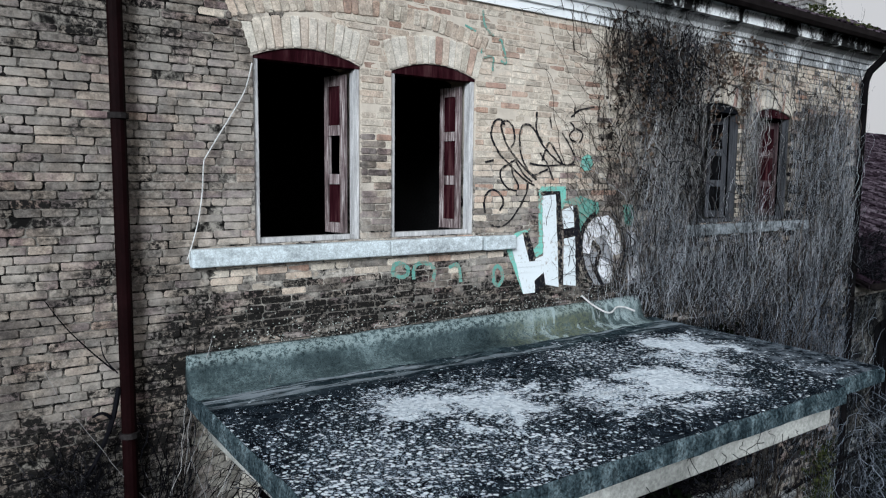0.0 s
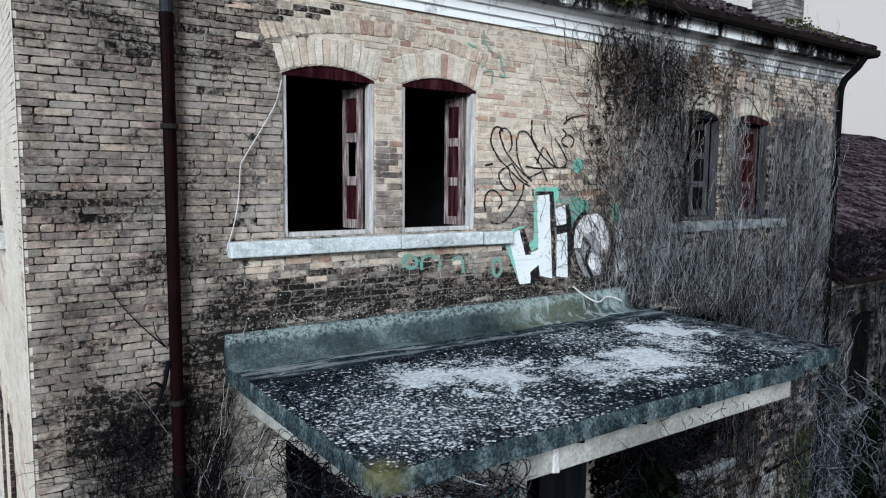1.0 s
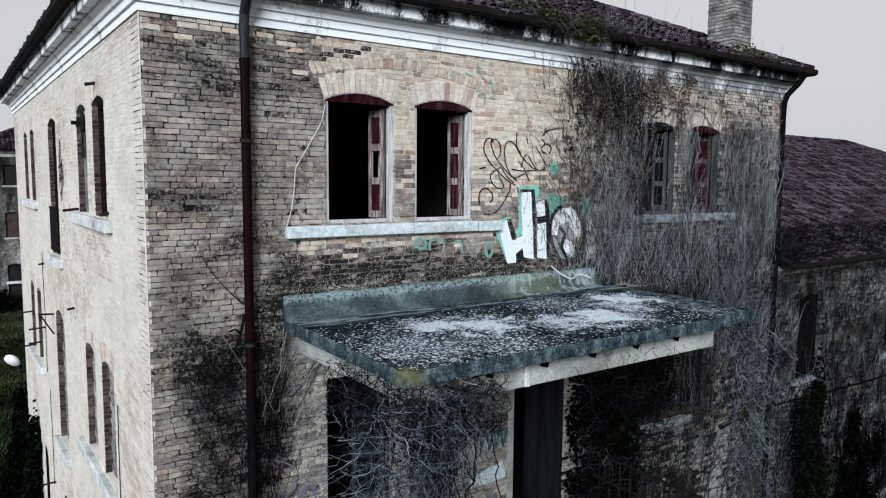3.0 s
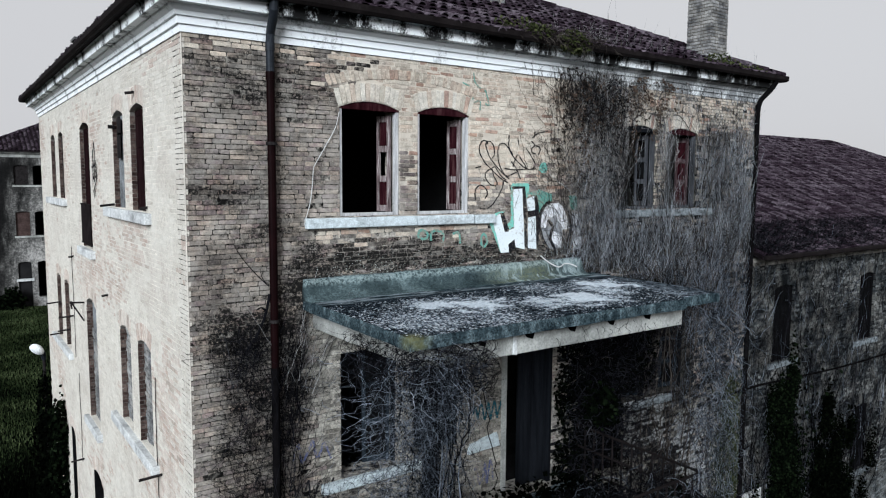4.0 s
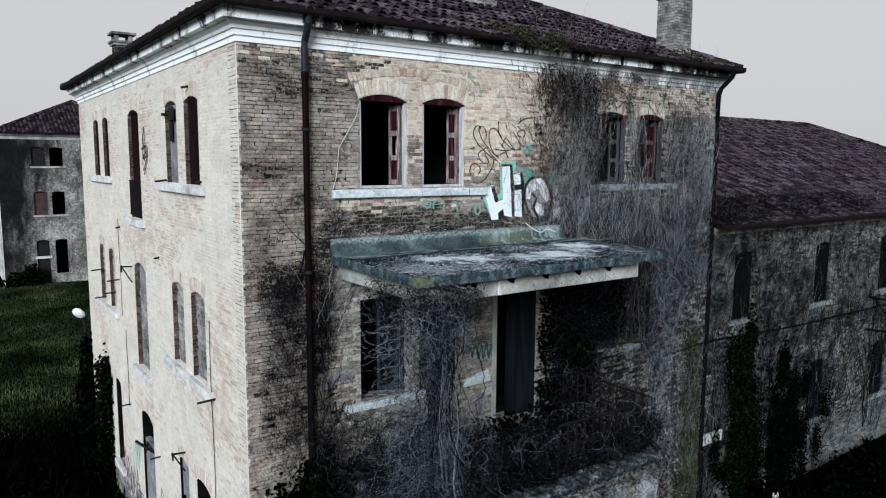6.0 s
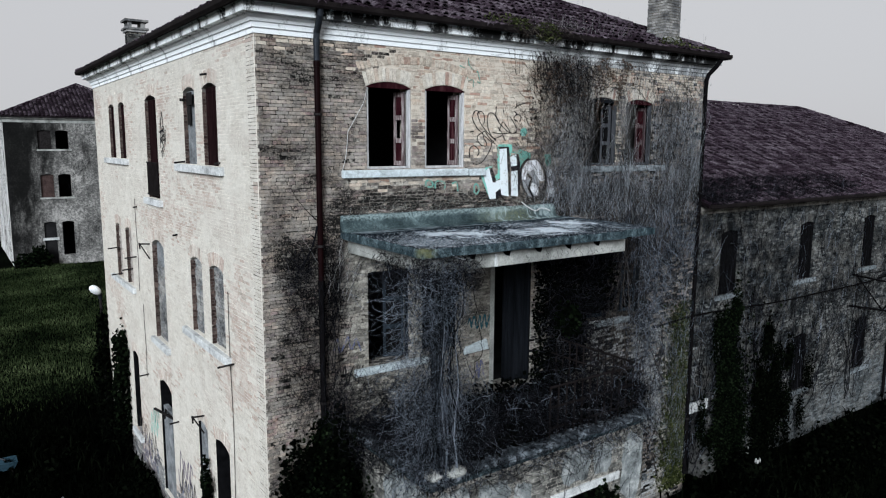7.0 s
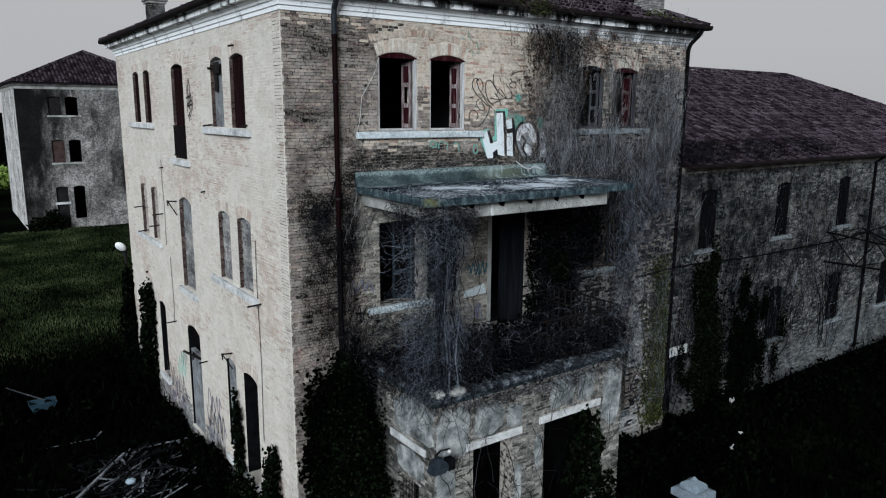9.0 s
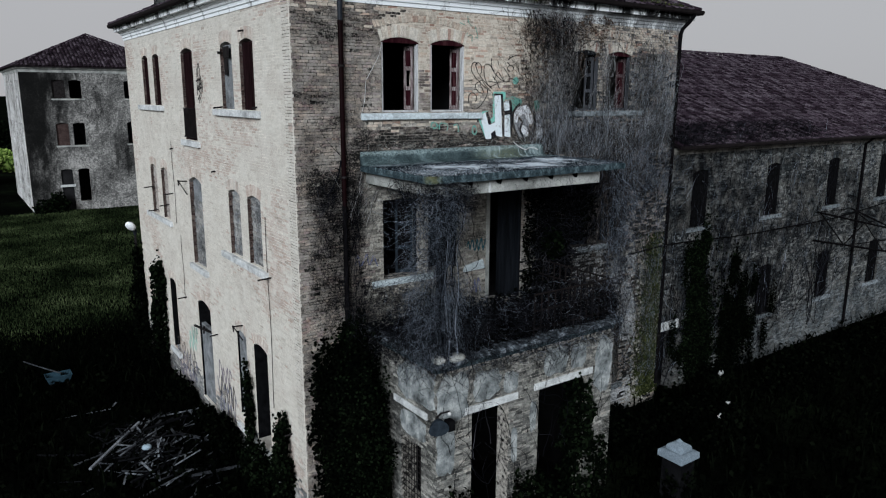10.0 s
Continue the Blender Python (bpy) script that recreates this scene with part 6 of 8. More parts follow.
black_shapes = [[(5.42, 9.68), (5.49, 9.66), (5.57, 8.64), (5.5, 8.63)], [(5.19, 9.66), (5.22, 9.68), (5.49, 9.68), (5.49, 9.65), (5.22, 9.63)], [(4.95, 9.25), (5.03, 9.25), (5.14, 9.0), (5.14, 8.94), (5.06, 8.94)],
                [(5.69, 9.52), (5.75, 9.53), (5.82, 9.22), (5.82, 8.61), (5.76, 8.62), (5.73, 9.22)], [(5.55, 9.26), (5.73, 9.29), (5.76, 9.19), (5.56, 9.16)], [(5.14, 8.73), (5.27, 8.81), (5.3, 8.67), (5.15, 8.6)]]
black_lines = [[(6.05, 9.42), (5.93, 9.35), (5.85, 9.23), (5.83, 9.0), (5.92, 8.77), (6.06, 8.58)], [(6.34, 9.43), (6.5, 9.2), (6.57, 8.92), (6.49, 8.69), (6.57, 8.46)], [(6.02, 9.1), (6.13, 8.98), (6.08, 8.8), (6.21, 8.59)]]
paint("graffiti", FRONT, near_paint, faint_shapes, P_FAINT, "worn turquoise spray patches round block lettering", 0.0012)
paint("graffiti", FRONT, near_paint, teal_shapes, P_TEAL, "turquoise sprayed outline round block lettering on brick", 0.0012, front=0.0)
paint("graffiti", FRONT, near_paint, white_shapes, P_WHITE, "white sprayed block lettering on the brick front", 0.002, front=0.001)
paint("graffiti", FRONT, near_paint, worn_shapes, P_WORN, "worn white sprayed round letter behind creeper twigs", 0.002)
paint("graffiti", FRONT, near_paint, faded_shapes, P_FADED, "faded white spray inside the round letter", 0.0016)
paint("graffiti", FRONT, near_paint, strokes(black_lines, 0.06), P_BLACK, "black sprayed arcs over the round letter", 0.0028)
paint("graffiti", FRONT, near_paint, black_shapes, P_BLACK, "black sprayed shadow of block lettering", 0.0028, front=0.002)
scribble_a = [[(4.68, 10.35), (4.63, 10.4), (4.55, 10.37), (4.51, 10.24), (4.61, 10.07), (4.77, 9.94), (4.97, 9.8), (5.11, 9.74)], [(4.78, 10.13), (4.82, 10.19), (4.8, 10.32), (4.72, 10.39), (4.64, 10.35), (4.67, 10.24), (4.76, 10.1), (4.96, 9.92), (5.13, 9.8)], [(5.12, 9.83), (5.02, 9.89), (4.92, 10.04), (4.89, 10.22), (4.92, 10.34), (5, 10.37), (5.09, 10.32), (5.21, 10.17), (5.36, 10.05), (5.51, 9.97), (5.7, 9.97)], [(5.12, 10.5), (5.12, 10.32), (5.21, 10.19)], [(5.21, 10), (5.3, 10.19), (5.4, 10.11), (5.51, 9.98)], [(5.18, 10.08), (5.3, 9.94), (5.38, 9.8)], [(5.04, 9.97), (5.24, 9.95), (5.49, 9.96)]]
scribble_b = [[(5.31, 10.46), (5.34, 10.35)], [(5.5, 10.3), (5.61, 10.18), (5.69, 10.06), (5.66, 9.98), (5.55, 9.96)], [(5.62, 10.42), (5.68, 10.36), (5.61, 10.29), (5.64, 10.23), (5.71, 10.22)], [(5.71, 10.36), (5.8, 10.32), (5.8, 10.25), (5.76, 10.21)], [(5.63, 10.48), (5.75, 10.56), (5.98, 10.61)], [(5.68, 10.58), (5.67, 10.49)], [(4.84, 10), (4.77, 9.97), (4.65, 9.9), (4.65, 9.81), (4.73, 9.72), (4.85, 9.69), (4.88, 9.74), (4.81, 9.85), (4.78, 9.95)], [(4.84, 9.99), (4.95, 9.86), (5.07, 9.78)], [(5.11, 9.85), (5.29, 9.91)], [(4.44, 9.97), (4.54, 9.99)], [(4.45, 9.47), (4.43, 9.59), (4.49, 9.68), (4.58, 9.69), (4.67, 9.62), (4.68, 9.55), (4.64, 9.49)], [(5.01, 9.76), (4.99, 9.65), (4.89, 9.5), (4.78, 9.38), (4.64, 9.32), (4.51, 9.35)], [(5.15, 9.71), (5.17, 9.61)]]
paint("graffiti", FRONT, near_paint, strokes(scribble_a + scribble_b, 0.018), P_BLACK, "black looping spray scribble on the brick front", 0.0032)
paint("graffiti", FRONT, near_paint, strokes([[(3.37, 8.91), (3.38, 9.0), (3.45, 9.02), (3.53, 8.97), (3.53, 8.91), (3.45, 8.89), (3.39, 8.93)], [(3.6, 8.87), (3.61, 8.98), (3.71, 9.01), (3.83, 8.95), (3.82, 8.83)],
                                             [(4.57, 8.77), (4.57, 8.87), (4.62, 8.92), (4.68, 8.87), (4.69, 8.78), (4.63, 8.72), (4.57, 8.77)], [(4.02, 8.95), (4.12, 8.96), (4.15, 8.8)]], 0.038), P_FAINT, "faint turquoise loops sprayed under the window sill", 0.0012)


paint("graffiti", FRONT, [b for b in FRONT_BRICKS if 4.0 < b[0] < 5.0 and b[2] > 10.7], strokes([[(4.39, 11.42), (4.41, 11.3), (4.47, 11.23), (4.52, 11.2)], [(4.18, 11.26), (4.3, 11.22)], [(4.39, 11.08), (4.37, 10.98), (4.51, 11.0), (4.52, 10.87)], [(4.6, 11.17), (4.63, 11.16), (4.69, 10.96), (4.62, 10.97)]], 0.02), P_FAINT, "faint turquoise spray lines beside the arch", 0.0012)


def squiggle(u, z, w_, h_, n, seed):
    """An unreadable tag: loops that run along a line."""
    r2 = random.Random(seed)
    return [[(u + w_ * (i + r2.uniform(-0.4, 0.4)) / n, z + h_ * (0.5 + 0.5 * math.sin(i * 2.1 + r2.uniform(-0.5, 0.5)))) for i in range(n)]]


low_bricks = [b for b in FRONT_BRICKS if 1.2 < b[0] < 5.2 and 4.4 < b[2] < 6.6]
paint("graffiti", FRONT, low_bricks, strokes(squiggle(4.45, 5.85, 0.62, 0.28, 14, 3), 0.036), P_DEEP, "small teal tag on the balcony wall", 0.0012)
s = Shape()
s.add([FRONT.p(u, d, z) for u, d, z in ((4.32, -0.02, 5.36), (4.98, -0.02, 5.4), (4.98, 0.07, 5.38), (4.32, 0.06, 5.35), (4.36, -0.02, 5.52), (4.96, -0.02, 5.62), (4.94, 0.05, 5.58), (4.44, 0.045, 5.48))],
      [(0, 3, 2, 1), (4, 5, 6, 7), (0, 1, 5, 4), (1, 2, 6, 5), (2, 3, 7, 6), (3, 0, 4, 7)])
part("broken_sill", s, M_SILL, building, "broken end of a white stone sill", bevel=0.02)
paint("graffiti", FRONT, low_bricks, strokes(squiggle(4.5, 4.75, 0.45, 0.4, 9, 8), 0.04), P_BLUE, "blue scrawl low on the balcony wall", 0.0012)
paint("graffiti", FRONT, low_bricks, strokes(squiggle(1.35, 5.85, 0.6, 0.3, 9, 4), 0.035), P_BLUE, "faded purple tag beside the downpipe", 0.0012)
paint("graffiti", FRONT, low_bricks, strokes(squiggle(1.5, 5.2, 0.5, 0.4, 8, 6), 0.03), P_BLACK, "black scrawl beside the downpipe", 0.0012)
up_side = [b for b in SIDE_BRICKS if 5.3 < b[0] < 6.6 and 9.3 < b[2] < 10.5]
tag = [[(6.3, 9.62), (6.22, 10.3), (6.1, 9.75), (6.02, 10.22)], [(6.36, 9.98), (6.0, 10.02)], [(6.28, 9.5), (6.05, 9.66), (6.24, 9.8), (5.98, 9.9)], [(5.98, 9.58), (5.94, 10.1), (5.86, 9.7), (5.82, 10.02)], [(6.14, 10.28), (6.08, 10.44), (6.0, 10.24)], [(6.2, 9.4), (6.1, 9.55), (6.02, 9.42)], [(6.32, 9.76), (5.8, 9.82)]]
paint("graffiti", SIDE, up_side, strokes(tag, 0.052), P_BLACK, "small black angular tag beside the tall door", 0.0012)
low_side = [b for b in SIDE_BRICKS if 4.3 < b[0] < 11.2 and 0.1 < b[2] < 2.9]
P_PURPLE = paint_material("faded_purple_spray_paint", (0.12, 0.1, 0.15), 0.5)
for u, z, w_, h_, n, seed, mat, label in ((8.2, 0.5, 2.6, 0.8, 22, 11, P_BLUE, "blue scrawled tags low on the pale wall"), (8.4, 0.7, 2.2, 0.9, 17, 12, P_BLACK, "black scrawled tag low on the pale wall"), (8.6, 0.3, 1.8, 0.5, 18, 15, P_PURPLE, "faded purple scrawl at the wall's foot"),
                                          (4.6, 0.5, 1.7, 1.1, 17, 13, P_BLUE, "blue scrawled tags beside the doorway"), (4.7, 0.9, 1.5, 0.8, 13, 16, P_BLACK, "black scrawl beside the doorway"), (4.9, 1.5, 1.2, 0.6, 12, 17, P_PURPLE, "faded purple tag beside the doorway"),
                                          (8.1, 1.6, 1.0, 0.6, 10, 14, P_TEAL, "turquoise tag beside the doorway"), (8.0, 2.0, 0.7, 0.5, 9, 18, P_FAINT, "faint turquoise scrawl beside the doorway")):
    paint("graffiti", SIDE, low_side, strokes(squiggle(u, z, w_, h_, n, seed), 0.055), mat, label, 0.0012)

# ---------------------------------------------------------------- strands and leaves, in bulk
def raw_mesh(name, co, faces, mat, smooth=False):
    """A mesh from arrays: co (n, 3), faces (m, k)."""
    me = bpy.data.meshes.new(name)
    me.vertices.add(len(co))
    me.vertices.foreach_set("co", np.ascontiguousarray(co, dtype=np.float32).ravel())
    k = faces.shape[1]
    me.loops.add(faces.size)
    me.loops.foreach_set("vertex_index", np.ascontiguousarray(faces, dtype=np.int32).ravel())
    me.polygons.add(len(faces))
    me.polygons.foreach_set("loop_start", np.arange(0, faces.size, k, dtype=np.int32))
    me.materials.append(mat)
    me.update(calc_edges=True)
    if smooth:
        me.shade_smooth()
    return new(name, me)


def unit(a):
    return a / np.maximum(np.linalg.norm(a, axis=-1, keepdims=True), 1e-9)


def strands(name, paths, r0, r1, mat, label="", category="creeper", parent=None):
    """Three-sided twigs along paths (n, k, 3)."""
    n, k, _ = paths.shape
    d = unit(np.gradient(paths, axis=1))
    a = unit(np.cross(d, np.array([0.31, 0.47, 0.83])))
    b = np.cross(d, a)
    t = np.linspace(0, 1, k)[None, :, None]
    rr = r0[:, None, None] * (1 - t) + r1 * t
    w = np.arange(3) * 2 * np.pi / 3
    co = paths[:, :, None, :] + rr[..., None] * (np.cos(w)[None, None, :, None] * a[:, :, None, :] + np.sin(w)[None, None, :, None] * b[:, :, None, :])
    base = (np.arange(n)[:, None, None] * k + np.arange(k - 1)[None, :, None]) * 3
    i, j = np.arange(3)[None, None, :], (np.arange(3)[None, None, :] + 1) % 3
    f = np.stack([base + i, base + j, base + 3 + j, base + 3 + i], -1).reshape(-1, 4)
    ob = raw_mesh(name, co.reshape(-1, 3), f, mat)
    if parent is not None:
        ob.parent = parent
        ob["kind"] = "stuff"
    else:
        tagged(ob, label, category, kind="stuff")
    return ob


rs = np.random.RandomState(11)


def creep(face, u, z, steps, step, heading, wander, depth, near=0.015, spread=25):
    """Twigs that creep over a wall from (u, z); heading in degrees, 90 is up."""
    n = len(u)
    th = np.radians(heading + rs.normal(0, spread, n))[:, None] + np.cumsum(rs.normal(0, wander, (n, steps)), 1)
    st = step * rs.uniform(0.6, 1.3, (n, 1))
    uu = u[:, None] + np.cumsum(np.cos(th) * st, 1)
    zz = z[:, None] + np.cumsum(np.sin(th) * st, 1)
    off = near + np.abs(rs.uniform(0, depth, (n, 1)) + np.cumsum(rs.normal(0, depth * 0.16, (n, steps)), 1))
    o, ux, nx = np.array(face.o), np.array(face.u), np.array(face.n)
    p = o + uu[..., None] * ux + off[..., None] * nx
    p[..., 2] = zz
    return p


def tangle(lo, hi, n, steps, step, wander=0.5, rise=0.0):
    """Twigs that wind about in a box."""
    lo, hi = np.array(lo), np.array(hi)
    p = lo + rs.uniform(0, 1, (n, 3)) * (hi - lo)
    d = unit(rs.normal(0, 1, (n, 3)) + np.array([0, 0, rise]))
    out = [p]
    for _ in range(steps - 1):
        d = unit(d + rs.normal(0, wander, (n, 3)))
        p = p + d * step * rs.uniform(0.7, 1.2, (n, 1))
        over = np.maximum(p - hi, 0) + np.minimum(p - lo, 0)
        d = unit(d - over * 14)
        out.append(p)
    return np.stack(out, 1)


def hang(x0, x1, y0, y1, z, n, length, steps=14, sway=0.035):
    """Twigs that hang down and waver about the line they started on."""
    p0 = np.stack([rs.uniform(x0, x1, n), rs.uniform(y0, y1, n), z + rs.uniform(-0.3, 0.05, n)], 1)
    ln = length * rs.uniform(0.3, 1.0, (n, 1)) / steps
    p, out, v = p0, [p0], np.zeros((n, 2))
    for _ in range(steps - 1):
        v = v * 0.6 + rs.normal(0, sway, (n, 2)) + (p0[:, :2] - p[:, :2]) * 0.18
        p = np.concatenate([p[:, :2] + v, p[:, 2:] - ln * rs.uniform(0.4, 1.3, (n, 1))], 1)
        out.append(p)
    return np.stack(out, 1)


def leaves(name, centres, size, mat, label="", category="ivy", out=None, parent=None, droop=0.5):
    """Folded leaves of four corners. out: the direction they mostly face."""
    n = len(centres)
    nrm = rs.normal(0, 0.7, (n, 3)) + (np.array(out) if out is not None else np.array([0, 0, 1.0]))
    nrm = unit(nrm)
    axis = unit(np.cross(nrm, rs.normal(0, 1, (n, 3)) + np.array([0, 0, droop])))
    side_ = np.cross(nrm, axis)
    s_ = size * rs.uniform(0.6, 1.3, (n, 1))
    c = np.stack([centres - axis * s_ * 0.5, centres + side_ * s_ * 0.42 + nrm * s_ * 0.16, centres + axis * s_ * 0.6, centres - side_ * s_ * 0.42 + nrm * s_ * 0.16], 1)
    base = np.arange(n)[:, None] * 4
    f = np.concatenate([base + np.array([[0, 1, 2]]), base + np.array([[0, 2, 3]])], 0)
    ob = raw_mesh(name, c.reshape(-1, 3), f, mat)
    if parent is not None:
        ob.parent = parent
        ob["kind"] = "stuff"
    else:
        tagged(ob, label, category, kind="stuff")
    return ob


def blob(centre, radius, n, hollow=0.45):
    """Points in an uneven ellipsoid, thicker towards its skin."""
    d = unit(rs.normal(0, 1, (n, 3)))
    r = hollow + (1 - hollow) * rs.uniform(0, 1, (n, 1)) ** 0.5
    lump = 1 + 0.22 * np.sin(d[:, :1] * 7 + centre[0]) * np.cos(d[:, 1:2] * 6 + centre[1]) + 0.15 * np.sin(d[:, 2:] * 9)
    return np.array(centre) + d * r * lump * np.array(radius)


def tinted(name, stops, rough=0.8, scale=1.2, own=0.65, shared=0.45):
    """A tone for each twig or leaf, in drifts of light and dark."""
    m, n, l, b = material(name, rough)
    geo = n.new("ShaderNodeNewGeometry")
    r = ramp(n, stops)
    drift = noise_node(n, l, scale, 3, 0.5, geo.outputs["Position"])
    mixv = math_node(n, l, "ADD", math_node(n, l, "MULTIPLY", geo.outputs["Random Per Island"], own), math_node(n, l, "MULTIPLY", drift.outputs["Fac"], shared))
    l.new(mixv, r.inputs["Fac"])
    l.new(r.outputs["Color"], b.inputs["Base Color"])
    return m


M_TWIG = tinted("dead_creeper_twigs", [(0.15, (0.0065, 0.0066, 0.007)), (0.4, (0.045, 0.044, 0.044)), (0.62, (0.2, 0.197, 0.195)), (1.0, (0.6, 0.595, 0.59))], 0.9)
# dark stems; also twigs that carry the canopy's shade in their colour
M_TWIGDARK = tinted("dark_twigs_and_shade", [(0.1, (0.0015, 0.0015, 0.002)), (0.65, (0.0065, 0.0065, 0.008)), (0.85, (0.025, 0.025, 0.03)), (1.0, (0.1, 0.1, 0.11))], 0.9)
M_TWIGCOOL = tinted("cool_grey_twigs", [(0.2, (0.003, 0.0034, 0.004)), (0.48, (0.022, 0.024, 0.028)), (0.6, (0.13, 0.138, 0.152)), (0.8, (0.4, 0.42, 0.45)), (1.0, (0.66, 0.69, 0.72))], 0.9)
M_TWIGBROWN = tinted("brown_creeper_stems", [(0.15, (0.006, 0.005, 0.0048)), (0.6, (0.03, 0.025, 0.022)), (0.85, (0.09, 0.078, 0.068)), (1.0, (0.2, 0.18, 0.16))], 0.9)
M_TWIGMID = tinted("grey_blue_dead_twigs", [(0.22, (0.0022, 0.0026, 0.0034)), (0.5, (0.012, 0.0135, 0.0165)), (0.66, (0.066, 0.077, 0.096)), (0.85, (0.24, 0.268, 0.315)), (1.0, (0.49, 0.525, 0.585))], 0.9)
M_BROWNLEAF = tinted("withered_leaves", [(0.1, (0.025, 0.018, 0.015)), (0.6, (0.065, 0.046, 0.036)), (1.0, (0.12, 0.09, 0.065))], 0.9)
M_DEADLEAF = tinted("black_withered_leaves", [(0.1, (0.004, 0.0038, 0.0035)), (0.6, (0.014, 0.012, 0.011)), (1.0, (0.045, 0.038, 0.032))], 0.9)
M_IVY = tinted("dark_ivy_leaves", [(0.1, (0.0004, 0.0006, 0.0004)), (0.6, (0.0014, 0.0022, 0.0013)), (0.88, (0.006, 0.0095, 0.0045)), (1.0, (0.022, 0.032, 0.016))], 0.6)
# near-black foliage; shade low round the house is put into this colour
M_WEED = tinted("foliage_with_shade", [(0.1, (0.0003, 0.0004, 0.0003)), (0.6, (0.0008, 0.0011, 0.0008)), (1.0, (0.004, 0.0055, 0.003))], 0.9)
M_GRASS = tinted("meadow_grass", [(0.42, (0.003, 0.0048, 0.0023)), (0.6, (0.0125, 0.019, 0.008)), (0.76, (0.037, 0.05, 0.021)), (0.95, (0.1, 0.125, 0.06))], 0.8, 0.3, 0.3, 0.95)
M_FRESH = tinted("fresh_green_leaves", [(0.1, (0.06, 0.11, 0.02)), (0.6, (0.16, 0.24, 0.05)), (1.0, (0.32, 0.4, 0.12))], 0.7)


def thin(n, lo, hi):
    return rs.uniform(lo, hi, n)


def clear_of_windows(paths, share=0.85):
    """Leaves out most twigs that cross the two creeper-framed upper windows."""
    x, z_ = paths[..., 0], paths[..., 2]
    inn = (((x > 7.95) & (x < 8.78)) | ((x > 9.2) & (x < 10.05))) & (z_ > 9.3) & (z_ < 10.75)
    hit = inn.mean(1) > 0.15
    return paths[~(hit & (rs.uniform(0, 1, len(paths)) < share))]


def creeper(paths, lo, hi, tip, mat, label):
    """Creeper on the front: dark under the canopy, whose shade is put into the twigs' colour, cool grey low down and at
    the far end, browner above.
    """
    paths = clear_of_windows(paths)
    paths = paths[paths[..., 0].max(1) < 12.17]
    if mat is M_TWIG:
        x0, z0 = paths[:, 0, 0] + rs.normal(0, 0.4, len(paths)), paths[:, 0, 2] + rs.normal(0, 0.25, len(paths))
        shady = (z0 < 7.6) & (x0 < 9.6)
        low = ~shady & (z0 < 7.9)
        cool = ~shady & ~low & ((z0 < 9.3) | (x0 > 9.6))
        for pick, tone, words in ((shady, M_TWIGDARK, "creeper twigs under the canopy's far end, colour darkened for shade"), (low, M_TWIGMID, "grey creeper twigs low on the brick front"), (cool, M_TWIGCOOL, "cool grey bare creeper twigs on the brick front")):
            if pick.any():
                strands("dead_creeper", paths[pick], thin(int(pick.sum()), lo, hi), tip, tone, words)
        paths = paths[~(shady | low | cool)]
    return strands("dead_creeper", paths, thin(len(paths), lo, hi), tip, mat, label)


# bare creeper over the front wall
def front_mask(u, z):
    """How thick the creeper grows at a place on the front wall."""
    edge = 6.15 + 0.4 * np.sin(z * 1.3) + np.where(z > 9.7, (9.7 - z) * 0.2, 0.0) + np.where((z > 8.2) & (z < 9.5), 0.5, 0.0)
    edge = np.where(z < 8.0, 7.7, edge)
    a = np.clip((u - edge) / 0.9, 0, 1)
    window = ((u > 7.95) & (u < 8.8) | (u > 9.2) & (u < 10.05)) & (z > 9.3) & (z < 10.75)
    a = a * np.where((np.sin(u * 2.3 + z * 0.8) * np.sin(z * 1.5 - u * 1.1) > -0.25) | (u < 7.0), 1.0, 0.5)
    return a * np.where(window, 0.25, 1.0) * np.where((u > 7.6) & (z > 10.5), 0.24, 1.0) * np.where((u > 10.3) & (z > 9.0), 0.7, 1.0) * np.where((z < 6.6) & (u > 6.9), 0.32, 1.0) * np.where(((u > 9.6) & (u < 11.1) & (z < 5.1)) | ((u > 8.0) & (u < 9.4) & (z > 4.3) & (z < 5.6)), 0.25, 1.0)


def front_starts(n, u0, u1, z0, z1):
    u, z = rs.uniform(u0, u1, n * 4), rs.uniform(z0, z1, n * 4)
    ok = rs.uniform(0, 1, n * 4) < front_mask(u, z)
    return u[ok][:n], z[ok][:n]


u, z = front_starts(11000, 5.4, 12.15, 0.6, 11.7)
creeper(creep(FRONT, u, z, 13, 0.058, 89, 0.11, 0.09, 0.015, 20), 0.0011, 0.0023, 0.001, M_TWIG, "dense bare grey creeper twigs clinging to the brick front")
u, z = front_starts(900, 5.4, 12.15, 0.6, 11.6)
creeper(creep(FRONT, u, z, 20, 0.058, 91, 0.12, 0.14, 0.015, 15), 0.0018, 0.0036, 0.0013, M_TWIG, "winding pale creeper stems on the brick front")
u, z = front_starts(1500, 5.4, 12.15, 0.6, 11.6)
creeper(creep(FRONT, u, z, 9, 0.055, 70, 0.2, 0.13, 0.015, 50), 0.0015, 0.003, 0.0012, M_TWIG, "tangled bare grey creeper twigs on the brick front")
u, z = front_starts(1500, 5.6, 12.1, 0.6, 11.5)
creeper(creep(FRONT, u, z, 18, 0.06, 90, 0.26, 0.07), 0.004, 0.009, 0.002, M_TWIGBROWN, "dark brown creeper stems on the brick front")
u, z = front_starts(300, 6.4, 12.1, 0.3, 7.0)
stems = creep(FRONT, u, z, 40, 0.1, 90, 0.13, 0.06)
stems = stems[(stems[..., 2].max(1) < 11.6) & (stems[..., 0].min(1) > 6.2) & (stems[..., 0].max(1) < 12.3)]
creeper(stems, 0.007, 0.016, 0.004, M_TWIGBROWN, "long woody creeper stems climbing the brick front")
u, z = front_starts(130, 6.1, 8.3, 9.8, 11.7)
